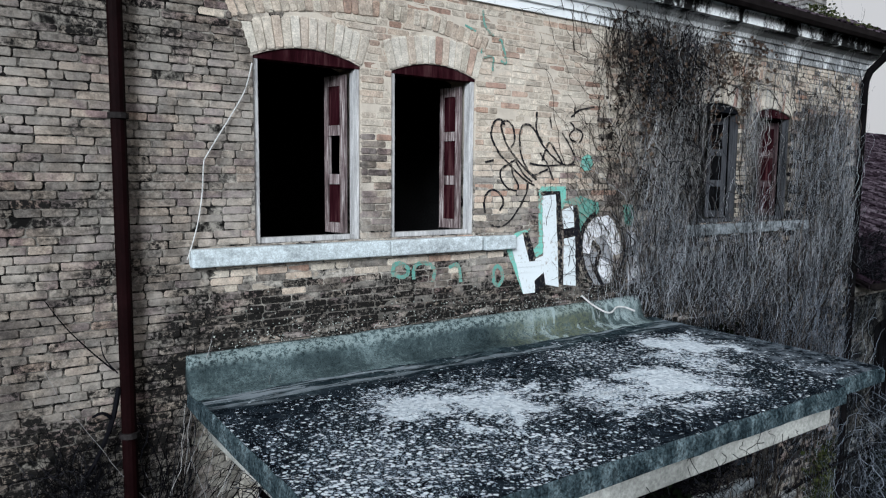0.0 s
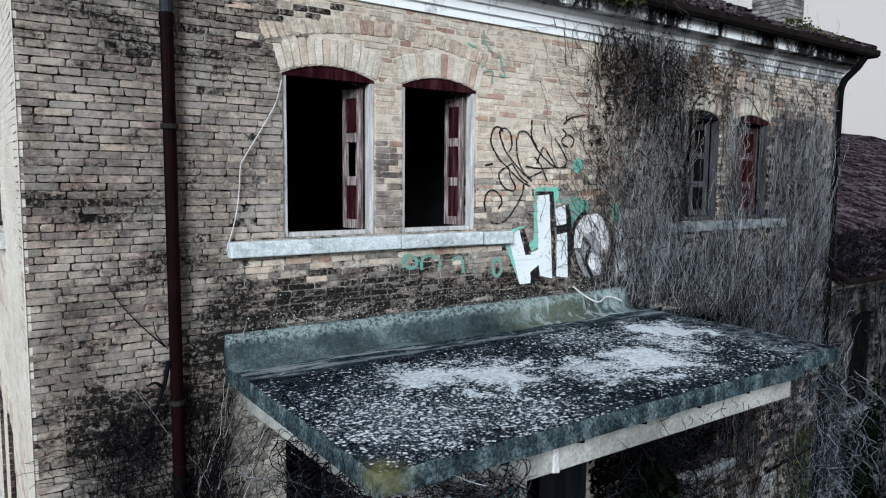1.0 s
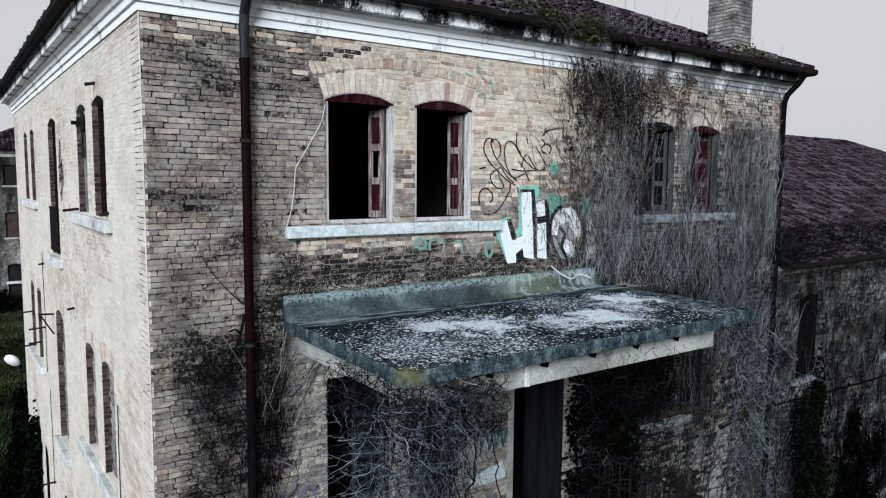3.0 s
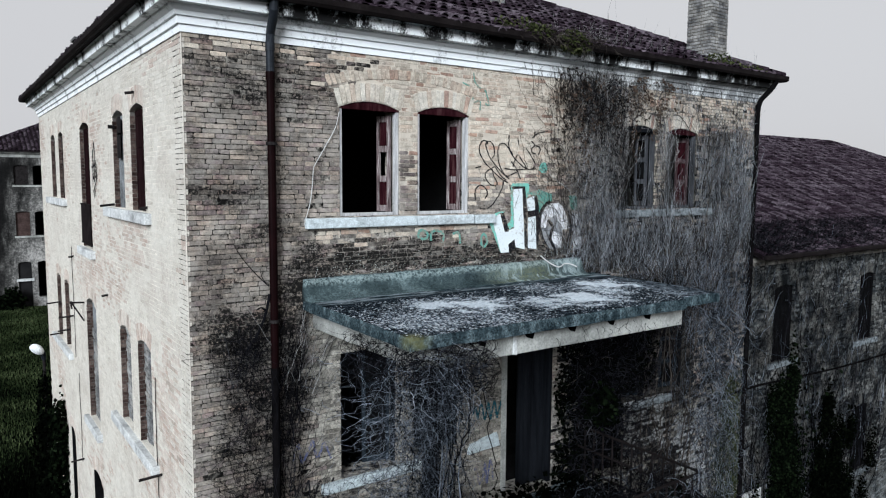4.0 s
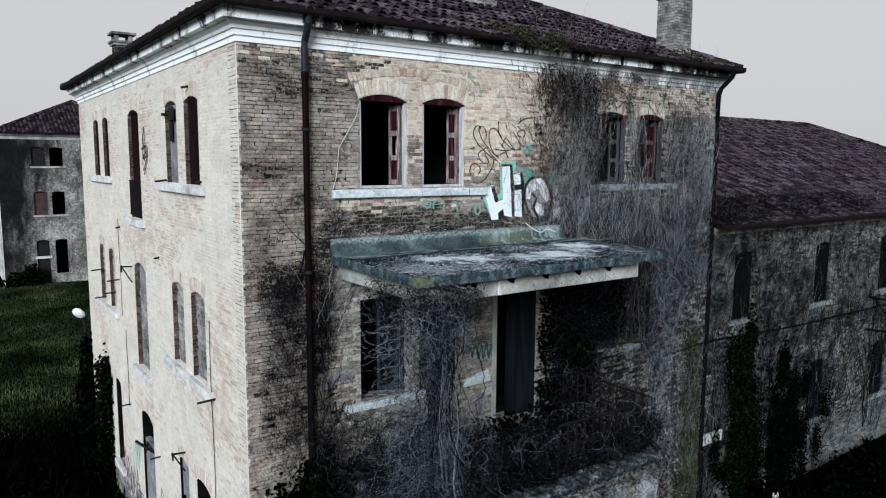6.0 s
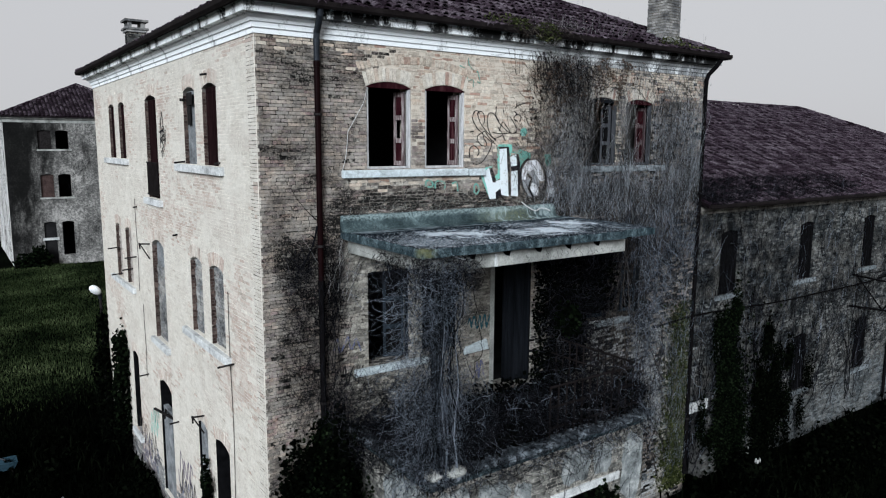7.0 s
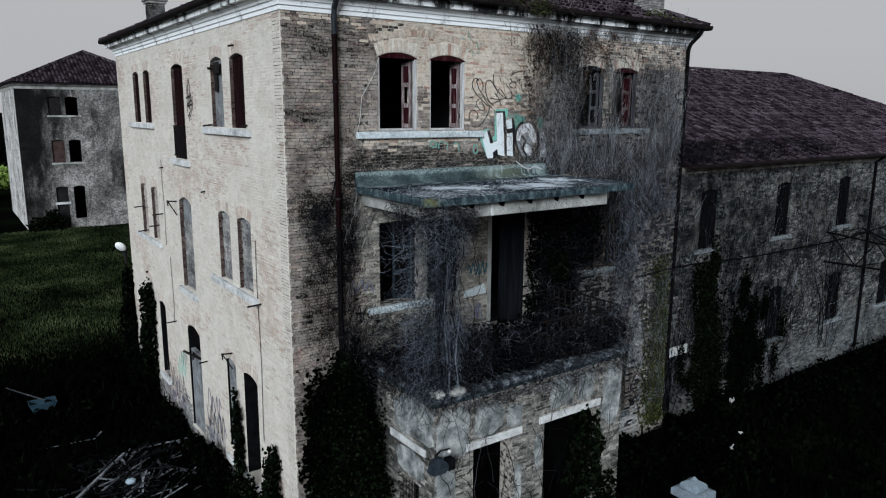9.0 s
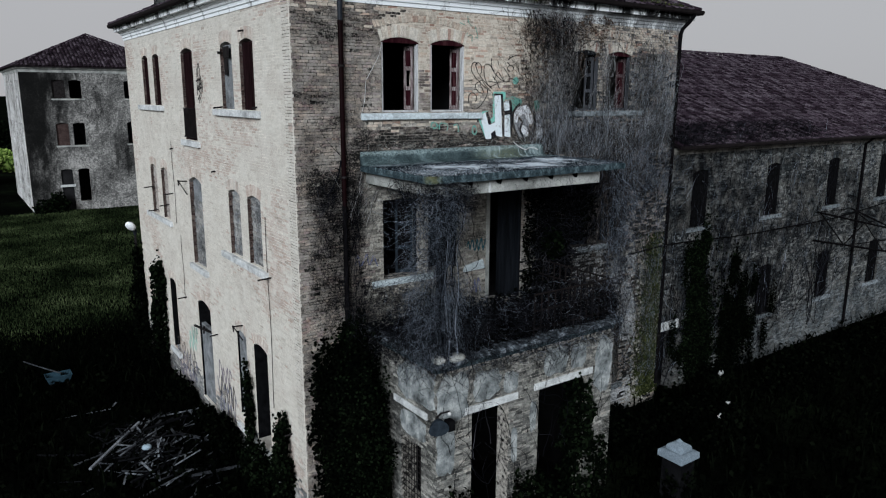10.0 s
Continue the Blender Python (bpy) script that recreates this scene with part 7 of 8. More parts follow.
creeper(creep(FRONT, u, z, 10, 0.06, -70, 0.55, 0.2), 0.0035, 0.008, 0.002, M_TWIGDARK, "dark matted creeper under the eaves")
u, z = front_starts(120, 6.1, 8.3, 10.9, 11.75)
creeper(creep(FRONT, u + rs.normal(0, 0.1, len(u)), z, 16, 0.06, -88, 0.22, 0.16), 0.004, 0.009, 0.002, M_TWIGDARK, "dark strands hanging under the eaves")
for k in range(2):
    n = 46
    top = np.stack([rs.uniform(6.0, 9.3, n) if k else rs.normal(6.9, 0.45, n), rs.uniform(-0.2, -0.04, n), rs.uniform(11.3, 11.78, n)], 1)
    drop = rs.uniform(0.3, 1.7, n) * np.where(top[:, 0] > 8.0, 0.5, 1.0)
    m_ = 1100 if k else 650
    pick = rs.randint(0, n, m_)
    along = rs.uniform(0, 1, m_) ** 0.8
    c = top[pick] + np.stack([rs.normal(0, 0.045, m_) + 0.12 * np.sin(along * 5 + pick), rs.normal(0, 0.03, m_), -along * drop[pick]], 1)
    c = c[c[:, 1] < -0.02]
    leaves("withered_leaves", c, 0.05 if k else 0.045, M_BROWNLEAF if k else M_DEADLEAF, "brown withered leaves in the creeper under the eaves" if k else "black withered leaves hanging under the eaves", "dead leaves", (0, -1, 0))
# pale lichen on the damp foot of the wall above the canopy
n = 900
c = np.stack([rs.uniform(1.7, 6.6, n), rs.uniform(-0.012, -0.008, n), 8.36 + np.abs(rs.normal(0, 0.16, n))], 1)
leaves("lichen_spots", c, 0.013, tinted("pale_wall_lichen", [(0.1, (0.12, 0.14, 0.13)), (0.6, (0.34, 0.37, 0.35)), (1.0, (0.6, 0.62, 0.58))], 0.9), "pale lichen spots on the damp bricks above the canopy", "lichen", (0, -3, 0))
# stragglers at the edge of the creeper, over the lettering
u, z = 6.55 - np.abs(rs.normal(0, 0.42, 260)), rs.uniform(8.4, 11.6, 260)
strands("dead_creeper", creep(FRONT, u, z, 16, 0.055, 98, 0.32, 0.06), thin(260, 0.002, 0.005), 0.0015, M_TWIGBROWN, "thin straggling creeper twigs across the lettering")
# by the left downpipe
u, z = rs.normal(1.25, 0.15, 300), rs.uniform(2.5, 7.2, 300)
strands("dead_creeper", creep(FRONT, u, z, 16, 0.07, 88, 0.12, 0.12, 0.015, 12), thin(300, 0.0025, 0.007), 0.002, M_TWIGDARK, "dark creeper stems behind the red downpipe")
u, z = rs.normal(0.7, 0.15, 400), 7.5 - 3.2 * rs.uniform(0, 1, 400) ** 1.8
strands("dead_creeper", creep(FRONT, u, z, 12, 0.045, 90, 0.3, 0.1), thin(400, 0.002, 0.0045), 0.002, M_TWIGDARK, "dark bare shrub growing against the corner brickwork")
u, z = rs.uniform(1.2, 1.65, 30), rs.uniform(6.6, 7.2, 30)
strands("dead_creeper", creep(FRONT, u, z, 18, 0.075, 84, 0.09, 0.1), thin(30, 0.002, 0.004), 0.0015, M_TWIG, "bare twigs at the canopy's end")
s = Shape()
s.tube(smooth_line([FRONT.p(1.0, 0.1, 8.28), FRONT.p(0.95, 0.1, 8.05), FRONT.p(0.86, 0.07, 7.8), FRONT.p(0.78, 0.05, 7.66)]), 0.02, 6, 0.014)
s.tube(smooth_line([FRONT.p(0.95, 0.1, 8.06), FRONT.p(0.88, 0.13, 8.12), FRONT.p(0.82, 0.1, 8.09)]), 0.016, 6, 0.008)
s.tube(smooth_line([FRONT.p(0.98, 0.08, 8.4), FRONT.p(0.84, 0.05, 8.55), FRONT.p(0.68, 0.03, 8.75), FRONT.p(0.56, 0.03, 8.95)]), 0.007, 6, 0.003)
s.tube(smooth_line([FRONT.p(1.0, 0.08, 8.38), FRONT.p(0.92, 0.06, 8.5), FRONT.p(0.9, 0.04, 8.62)]), 0.006, 6, 0.003)
tagged(part("dead_branch", s, M_TWIGDARK), "dark dead branch caught behind the red downpipe", "branch")

# wing wall and its eaves
n = 6200
u, z = rs.uniform(0.0, 20.0, n), rs.uniform(0.5, 7.9, n)
keep = rs.uniform(0, 1, n) < np.clip(1.15 - u / 17.0, 0.1, 1) * np.where((z < 2.2) & (u > 4), 0.25, 1)
for k in range(6):
    keep &= ~((u > 1.25 + 4.26 * k) & (u < 2.28 + 4.26 * k) & (z > 5.4) & (z < 7.3) & (rs.uniform(0, 1, n) < 0.8))
u, z = u[keep], z[keep]
p = creep(WING, u, z, 12, 0.085, 85, 0.3, 0.08)
k = len(p) // 4
strands("dead_creeper", p[:k], thin(k, 0.0025, 0.005), 0.002, M_TWIGMID, "bare grey creeper twigs on the wing wall")
strands("dead_creeper", p[k:], thin(len(p) - k, 0.003, 0.006), 0.002, M_TWIGDARK, "dark bare creeper twigs on the wing wall")
u, z = rs.uniform(0.2, 11.0, 130), rs.uniform(0.2, 3.0, 130)
strands("dead_creeper", creep(WING, u, z, 40, 0.12, 90, 0.14, 0.06), thin(130, 0.007, 0.015), 0.004, M_TWIGDARK, "long woody creeper stems climbing the wing wall")
n = 2600
x = 12.3 + 9.0 * rs.uniform(0, 1, n) ** 1.6
y = rs.uniform(-0.35, 0.9, n)
zz = 8.2 + (y + 0.3) * 0.457
p = np.stack([x, y, zz], 1)
path = [p]
d = unit(np.stack([rs.normal(0, 0.6, n), rs.normal(-0.3, 0.5, n), rs.uniform(0.2, 1.0, n)], 1))
for _ in range(5):
    d = unit(d + rs.normal(0, 0.35, (n, 3)) + np.array([0, 0, -0.12]))
    p = p + d * 0.06
    path.append(p)
strands("dry_grass", np.stack(path, 1), thin(n, 0.005, 0.01), 0.002, M_TWIGDARK, "dark dry weeds growing along the wing's eaves", "weeds")

# canopy edges, balcony brush
CURTAIN = Face(0, -2.62, 1, 0, 0, -1)
def curtain(n, u0, u1, z0, z1, steps=10, step=0.052, wander=0.26, depth=0.32, heading=-90, spread=48):
    u_ = rs.normal((u0 + u1) / 2, (u1 - u0) / 3.2, n)
    return creep(CURTAIN, u_, rs.uniform(z0, z1, n), steps, step, heading, wander, depth, 0.015, spread)
SIDECURTAIN = Face(1.72, -2.9, 0, 1, -1, 0)
def side_curtain(n, u0, u1, z0, z1, heading=-90):
    return creep(SIDECURTAIN, rs.uniform(u0, u1, n), rs.uniform(z0, z1, n), 10, 0.052, heading, 0.26, 0.3, 0.015, 48)
paths = np.concatenate([curtain(2300, 1.2, 2.25, 4.5, 7.9), curtain(700, 1.5, 2.5, 7.2, 8.0), curtain(700, 1.3, 2.5, 4.5, 6.2), curtain(240, 1.4, 2.3, 4.6, 7.8, heading=170), side_curtain(420, 0.0, 1.1, 4.6, 7.85), side_curtain(220, 0.6, 2.0, 4.4, 6.6, 160), side_curtain(120, 0.0, 1.8, 6.5, 7.85, 10)])
paths = paths[paths[..., 0].max(1) < 2.2 + rs.normal(0, 0.2, len(paths))]
strands("dead_creeper", paths, thin(len(paths), 0.0015, 0.0036), 0.0012, M_TWIGMID, "curtain of bare creeper hanging from the canopy corner")
paths = curtain(40, 1.5, 2.2, 7.6, 7.95, 34, 0.11, 0.07, spread=8)
paths = paths[np.ptp(paths[..., 0], axis=1) < 0.6]
strands("dead_creeper", paths, thin(len(paths), 0.006, 0.011), 0.004, M_TWIGDARK, "long creeper stems hanging from the canopy corner")
paths = np.concatenate([curtain(520, 6.5, 7.15, 4.6, 8.0, 12, 0.06, 0.16, spread=25), curtain(220, 6.5, 7.3, 4.6, 7.9, 12, 0.05, 0.2, 0.1, 160)])
strands("dead_creeper", paths, thin(len(paths), 0.0018, 0.0036), 0.0014, M_TWIGMID, "bare creeper hanging at the canopy's far end")
paths = tangle((6.5, -0.5, 4.5), (8.2, -0.08, 8.0), 700, 14, 0.05, 0.45, 0.1)
strands("dead_creeper", paths, thin(len(paths), 0.002, 0.004), 0.0016, M_TWIGDARK, "dark bare creeper beside the balcony's far window")
# creeper massed dark on the corner beam; shade is put into its colour
paths = np.concatenate([tangle((1.42, -2.92, 7.5), (2.5, -2.66, 7.98), 340, 10, 0.05, 0.3, -0.2), tangle((1.4, -2.8, 7.45), (1.6, -1.4, 7.95), 260, 10, 0.05, 0.3, -0.2)])
strands("dead_creeper", paths, thin(len(paths), 0.0025, 0.006), 0.002, M_TWIGDARK, "matted creeper round the canopy's corner beam, dark for the shade there")
paths = hang(3.2, 6.0, -2.95, -2.75, 7.95, 45, 0.4, 8, 0.02)
strands("dead_creeper", paths, thin(len(paths), 0.002, 0.004), 0.0015, M_TWIGDARK, "short twigs hanging over the canopy beam")
paths = np.concatenate([tangle((1.3, -3.0, 4.4), (6.9, -1.6, 5.15), 2600, 12, 0.07, 0.45, 0.3), tangle((1.4, -3.0, 4.4), (3.0, -1.2, 5.6), 800, 12, 0.07, 0.4, 0.4), tangle((1.0, -2.2, 4.3), (1.9, -0.1, 5.6), 520, 12, 0.09, 0.45, 0.2)])
strands("dead_brush", paths, thin(len(paths), 0.0022, 0.005), 0.0018, M_TWIGDARK, "tangled dead brush filling the balcony", "brush")
paths = np.concatenate([tangle((1.4, -3.0, 4.5), (2.9, -1.8, 5.8), 600, 12, 0.07, 0.3, 0.5), tangle((3.2, -2.9, 4.5), (6.9, -1.8, 5.3), 160, 12, 0.07, 0.35, 0.5)])
strands("dead_brush", paths, thin(len(paths), 0.0014, 0.0028), 0.0015, M_TWIGMID, "pale dead twigs above the balcony edge", "brush")
paths = np.concatenate([hang(1.6, 6.9, -3.02, -2.86, 4.5, 190, 0.8, 12, 0.035), hang(1.35, 1.56, -2.8, -0.2, 4.5, 60, 0.8, 12, 0.03)])
strands("dead_creeper", paths, thin(len(paths), 0.003, 0.007), 0.003, M_TWIGDARK, "bare twigs trailing down the porch wall")
paths = hang(2.3, 6.9, -3.06, -2.86, 4.56, 170, 0.65, 12, 0.045)
strands("dead_creeper", paths, thin(len(paths), 0.002, 0.004), 0.0015, M_TWIGMID, "pale bare twigs drooping over the coping stones")
s = Shape()
for k in range(16):
    x, y = 1.64 + 0.05 * math.cos(k * 0.9) + 0.02 * k, -2.86 + 0.06 * math.sin(k * 2.1)
    s.tube([(x + 0.05 * math.sin(i * (0.8 + 0.05 * k) + k) + 0.02 * (k % 5 - 2) * i * 0.3, y + 0.04 * math.cos(i * 0.7 + k * 2), 4.42 + i * 0.36) for i in range(7 + k % 4)], 0.013, 6, 0.003)
tagged(part("creeper_trunk", s, M_TWIGMID), "twisted grey creeper trunks rising from the balcony corner", "creeper")
u, z = rs.uniform(0.3, 4.9, 45), rs.uniform(0.5, 2.8, 45)
strands("dead_creeper", creep(PF, u, z, 16, 0.09, 90, 0.2, 0.05), thin(45, 0.005, 0.011), 0.003, M_TWIGDARK, "thin dark stems on the porch bricks")
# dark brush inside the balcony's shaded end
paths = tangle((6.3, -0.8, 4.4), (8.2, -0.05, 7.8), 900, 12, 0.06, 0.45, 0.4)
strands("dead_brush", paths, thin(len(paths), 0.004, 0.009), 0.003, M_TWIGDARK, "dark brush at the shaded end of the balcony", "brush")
c = np.concatenate([blob((6.7, -0.7, 5.9), (0.35, 0.3, 0.4), 260), blob((6.9, -2.3, 4.7), (0.4, 0.3, 0.35), 400)])
leaves("ivy", c, 0.09, M_IVY, "green ivy sprig in the balcony brush", "ivy", (-0.5, -1, 0.4))

# black leaf mats added for shade on balcony wall, its floor, in the brush
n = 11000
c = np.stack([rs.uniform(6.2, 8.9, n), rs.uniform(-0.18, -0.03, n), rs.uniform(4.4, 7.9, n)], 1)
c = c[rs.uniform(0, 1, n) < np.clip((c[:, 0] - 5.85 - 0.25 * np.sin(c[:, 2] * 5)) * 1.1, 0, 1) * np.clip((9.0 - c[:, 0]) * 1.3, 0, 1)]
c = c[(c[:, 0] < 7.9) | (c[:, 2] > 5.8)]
leaves("rotten_leaves", c, 0.075, M_WEED, "black leaves added on the balcony wall to deepen its shade", "dead leaves", (0, -1, 0))
n = 6000
c = np.stack([rs.uniform(1.7, 6.8, n), rs.uniform(-2.7, -0.1, n), 4.36 + 0.35 * rs.uniform(0, 1, n) ** 2], 1)
leaves("rotten_leaves", c, 0.09, M_WEED, "black leaves added over the balcony floor to deepen its shade", "dead leaves", (0, -0.3, 1))

# ivy and bushes
n = 5200
c = np.stack([np.minimum(rs.normal(11.65, 0.3, n), 12.17), rs.uniform(-0.07, -0.02, n), 5.6 - 5.3 * rs.uniform(0, 1, n) ** 0.8], 1)
leaves("moss", c, 0.07, tinted("olive_moss", [(0.1, (0.004, 0.005, 0.002)), (0.6, (0.02, 0.025, 0.009)), (1.0, (0.075, 0.08, 0.032))], 0.9), "olive moss and dead ivy in the wall's inner corner", "moss", (-0.3, -1, 0.2))
clumps = [((0.95, -0.3, 1.5), (0.85, 0.4, 1.9), 3600), ((1.15, -0.9, 1.5), (0.6, 0.7, 1.9), 3200), ((1.05, -0.3, 3.3), (0.45, 0.3, 0.9), 900)] + [((1.1 + rs.normal(0, 0.22), -0.15, rs.uniform(1.5, 4.6)), (rs.uniform(0.15, 0.4), 0.2, rs.uniform(0.3, 0.7)), 300, 0.1) for _ in range(14)]
clumps = [(a, (r[0] * 0.8, r[1], r[2] * 1.15), int(k * 2.2), *h) for a, r, k, *h in clumps]
leaves("ivy", np.concatenate([blob(*c) for c in clumps]), 0.07, M_IVY, "dark ivy mass at the foot of the front corner", "ivy", (-0.5, -1, 0.3))
# inner leaves near black: shade within the ivy is put into their colour
leaves("ivy", np.concatenate([blob((0.78, -0.22, 1.9), (0.72, 0.32, 2.3), 5200), blob((1.2, -0.5, 2.4), (0.45, 0.6, 2.3), 4600), blob((0.4, -0.15, 3.2), (0.3, 0.2, 1.2), 900, 0.1)]), 0.085, M_WEED, "leaves deep in the front corner ivy, black for the shade inside", "ivy", (-0.5, -1, 0.3))
leaves("ivy", np.concatenate([blob((-0.15, 12.0, 1.6), (0.28, 0.55, 2.1), 2600), blob((-0.1, 11.7, 3.1), (0.2, 0.35, 0.7), 600)]), 0.12, M_IVY, "column of dark ivy on the pale side wall", "ivy", (-1, -0.4, 0.3))
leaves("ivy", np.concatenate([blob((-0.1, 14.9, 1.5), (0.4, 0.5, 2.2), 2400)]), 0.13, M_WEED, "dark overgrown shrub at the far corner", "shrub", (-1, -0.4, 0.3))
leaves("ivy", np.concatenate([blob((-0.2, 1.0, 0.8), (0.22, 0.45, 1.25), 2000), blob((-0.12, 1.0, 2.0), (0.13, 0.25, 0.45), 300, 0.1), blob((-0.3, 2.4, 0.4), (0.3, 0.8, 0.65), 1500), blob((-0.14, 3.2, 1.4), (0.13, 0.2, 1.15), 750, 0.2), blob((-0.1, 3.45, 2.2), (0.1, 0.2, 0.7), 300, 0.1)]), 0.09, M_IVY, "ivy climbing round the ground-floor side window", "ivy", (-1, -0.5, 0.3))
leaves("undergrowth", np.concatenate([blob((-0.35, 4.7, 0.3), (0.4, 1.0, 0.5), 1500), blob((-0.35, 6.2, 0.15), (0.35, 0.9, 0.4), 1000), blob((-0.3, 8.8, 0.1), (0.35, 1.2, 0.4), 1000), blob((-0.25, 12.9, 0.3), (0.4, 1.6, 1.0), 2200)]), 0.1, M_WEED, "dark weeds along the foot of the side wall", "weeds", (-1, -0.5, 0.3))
edge_leaves = np.stack([rs.normal(15.2, 0.9, 700), rs.uniform(-0.1, 0.06, 700), np.abs(rs.normal(1.5, 1.8, 700))], 1)
leaves("ivy", edge_leaves, 0.1, M_IVY, "scattered ivy sprigs creeping over the wing wall", "ivy", (-0.3, -1, 0.3))
leaves("ivy", np.concatenate([blob((14.15, -0.05, 1.9), (0.75, 0.25, 2.0), 4800, 0.1), *[blob((14.2 + rs.normal(0, 0.5), -0.05, 5.3 - 4.6 * rs.uniform(0, 1) ** 0.8), (rs.uniform(0.1, 0.3), 0.14, rs.uniform(0.3, 0.9)), 380, 0.05) for _ in range(40)]]), 0.065, M_IVY, "tall dark ivy covering the wing wall", "ivy", (-0.3, -1, 0.3))
leaves("ivy", np.concatenate([blob((16.3, -0.05, 1.2), (1.0, 0.25, 1.5), 3600, 0.1), *[blob((16.3 + rs.normal(0, 0.75), -0.05, 4.2 - 3.8 * rs.uniform(0, 1) ** 0.7), (rs.uniform(0.1, 0.28), 0.14, rs.uniform(0.3, 0.9)), 300, 0.05) for _ in range(34)]]), 0.07, M_WEED, "dark ivy thicket on the wing wall", "ivy", (-0.3, -1, 0.3))
leaves("shrub", np.concatenate([blob((5.7, -2.75, 2.1), (0.5, 0.35, 1.0), 1500), blob((5.9, -2.9, 0.8), (0.7, 0.5, 0.9), 1300)]), 0.1, M_IVY, "leafy shrub growing in the porch opening", "shrub", (-0.4, -1, 0.4))
leaves("shrub", np.concatenate([blob((1.9, -3.2, 0.7), (0.6, 0.45, 0.9), 1400), blob((3.9, -3.2, 0.6), (0.7, 0.45, 0.9), 1500), blob((2.9, -3.4, 0.4), (0.8, 0.5, 0.5), 1000)]), 0.09, M_IVY, "low green shrubs at the porch foot", "shrub", (-0.3, -0.7, 0.8))
leaves("gutter_plants", np.concatenate([blob((6.1, -0.44, 12.0), (0.36, 0.13, 0.2), 520), blob((5.2, -0.2, 12.2), (0.6, 0.3, 0.1), 220), blob((5.4, -0.4, 12.08), (0.3, 0.1, 0.12), 200), blob((10.6, -0.1, 12.2), (0.55, 0.2, 0.14), 380), blob((11.6, -0.2, 12.12), (0.5, 0.15, 0.1), 220)]), 0.05,
       tinted("gutter_weeds", [(0.1, (0.01, 0.013, 0.005)), (0.6, (0.03, 0.037, 0.014)), (1.0, (0.085, 0.09, 0.04))], 0.9), "small green weeds sprouting from the gutter", "weeds", (0, -0.6, 0.8))
n = 420
p = np.stack([rs.normal(6.0, 0.45, n), rs.uniform(-0.45, -0.3, n), np.full(n, 12.03)], 1)
d = unit(np.stack([rs.normal(0, 0.5, n), rs.normal(-0.35, 0.3, n), rs.uniform(-0.5, 1.0, n)], 1))
path = [p]
for _ in range(5):
    d = unit(d + rs.normal(0, 0.25, (n, 3)) + np.array([0, 0, -0.2]))
    p = p + d * 0.055
    path.append(p)
strands("dry_grass", np.stack(path, 1), thin(n, 0.003, 0.006), 0.002, M_TWIGBROWN, "dry grass tufts hanging from the gutter", "weeds")

# ---------------------------------------------------------------- meadow and undergrowth
def blades(name, x, y, height, wide, mat, label):
    n = len(x)
    z = np.array([ground_height(a, b) for a, b in zip(x, y)])
    ang = rs.uniform(0, np.pi, n)
    h = height * rs.uniform(0.5, 1.3, n)
    lean = rs.normal(0, 0.35, (n, 2)) * h[:, None]
    wx, wy = np.cos(ang) * wide / 2, np.sin(ang) * wide / 2
    a = np.stack([x - wx, y - wy, z - 0.03], 1)
    b = np.stack([x + wx, y + wy, z - 0.03], 1)
    c = np.stack([x + lean[:, 0] * 0.4 + wx * 0.7, y + lean[:, 1] * 0.4 + wy * 0.7, z + h * 0.6], 1)
    e = np.stack([x + lean[:, 0] * 0.4 - wx * 0.7, y + lean[:, 1] * 0.4 - wy * 0.7, z + h * 0.6], 1)
    t = np.stack([x + lean[:, 0], y + lean[:, 1], z + h * (1 - 0.3 * np.abs(lean).sum(1) / np.maximum(h, 0.01))], 1)
    co = np.stack([a, b, c, e, t], 1).reshape(-1, 3)
    base = np.arange(n)[:, None] * 5
    f = np.concatenate([base + np.array([[0, 1, 2]]), base + np.array([[0, 2, 3]]), base + np.array([[3, 2, 4]])], 0)
    tagged(raw_mesh(name, co, f, mat), label, "grass", kind="stuff")


n = 210000
y = 9 + 43.4 * rs.uniform(0, 1, n)
x = rs.uniform(-26, 0.0, n) + np.where(y > 15.3, 14.0 * rs.uniform(0, 1, n), 0.0)
patch = np.array([noise.noise((a * 0.22, b * 0.16, 3.0)) for a, b in zip(x, y)])
ok = (patch > -0.35 - 0.5 * (y > 20)) & ~((x > -0.2) & (y < 15.2))
# towards the house the same grass takes a colour darkened for shade
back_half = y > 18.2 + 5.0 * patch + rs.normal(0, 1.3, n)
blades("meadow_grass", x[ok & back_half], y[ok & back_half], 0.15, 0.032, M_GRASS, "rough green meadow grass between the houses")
blades("dark_grass", x[ok & ~back_half], y[ok & ~back_half], 0.24, 0.035, M_WEED, "meadow grass beside the house, its colour darkened for shade")
n = 26000
x, y = rs.uniform(-14, 34, n), rs.uniform(-9, 14, n)
ok = ~((x > -0.1) & (y > -0.05)) & ~((x > 1.5) & (x < 7) & (y > -2.9))
c = np.stack([x, y, 0.05 + rs.uniform(0, 0.45, n) ** 1.3], 1)[ok]
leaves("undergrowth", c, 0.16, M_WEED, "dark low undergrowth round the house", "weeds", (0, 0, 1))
n = 26000
x, y = rs.uniform(-14, 34, n), rs.uniform(-9, 14, n)
ok = ~((x > -0.1) & (y > -0.05)) & ~((x > 1.5) & (x < 7) & (y > -2.9))
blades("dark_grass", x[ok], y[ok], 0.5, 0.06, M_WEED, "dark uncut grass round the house")


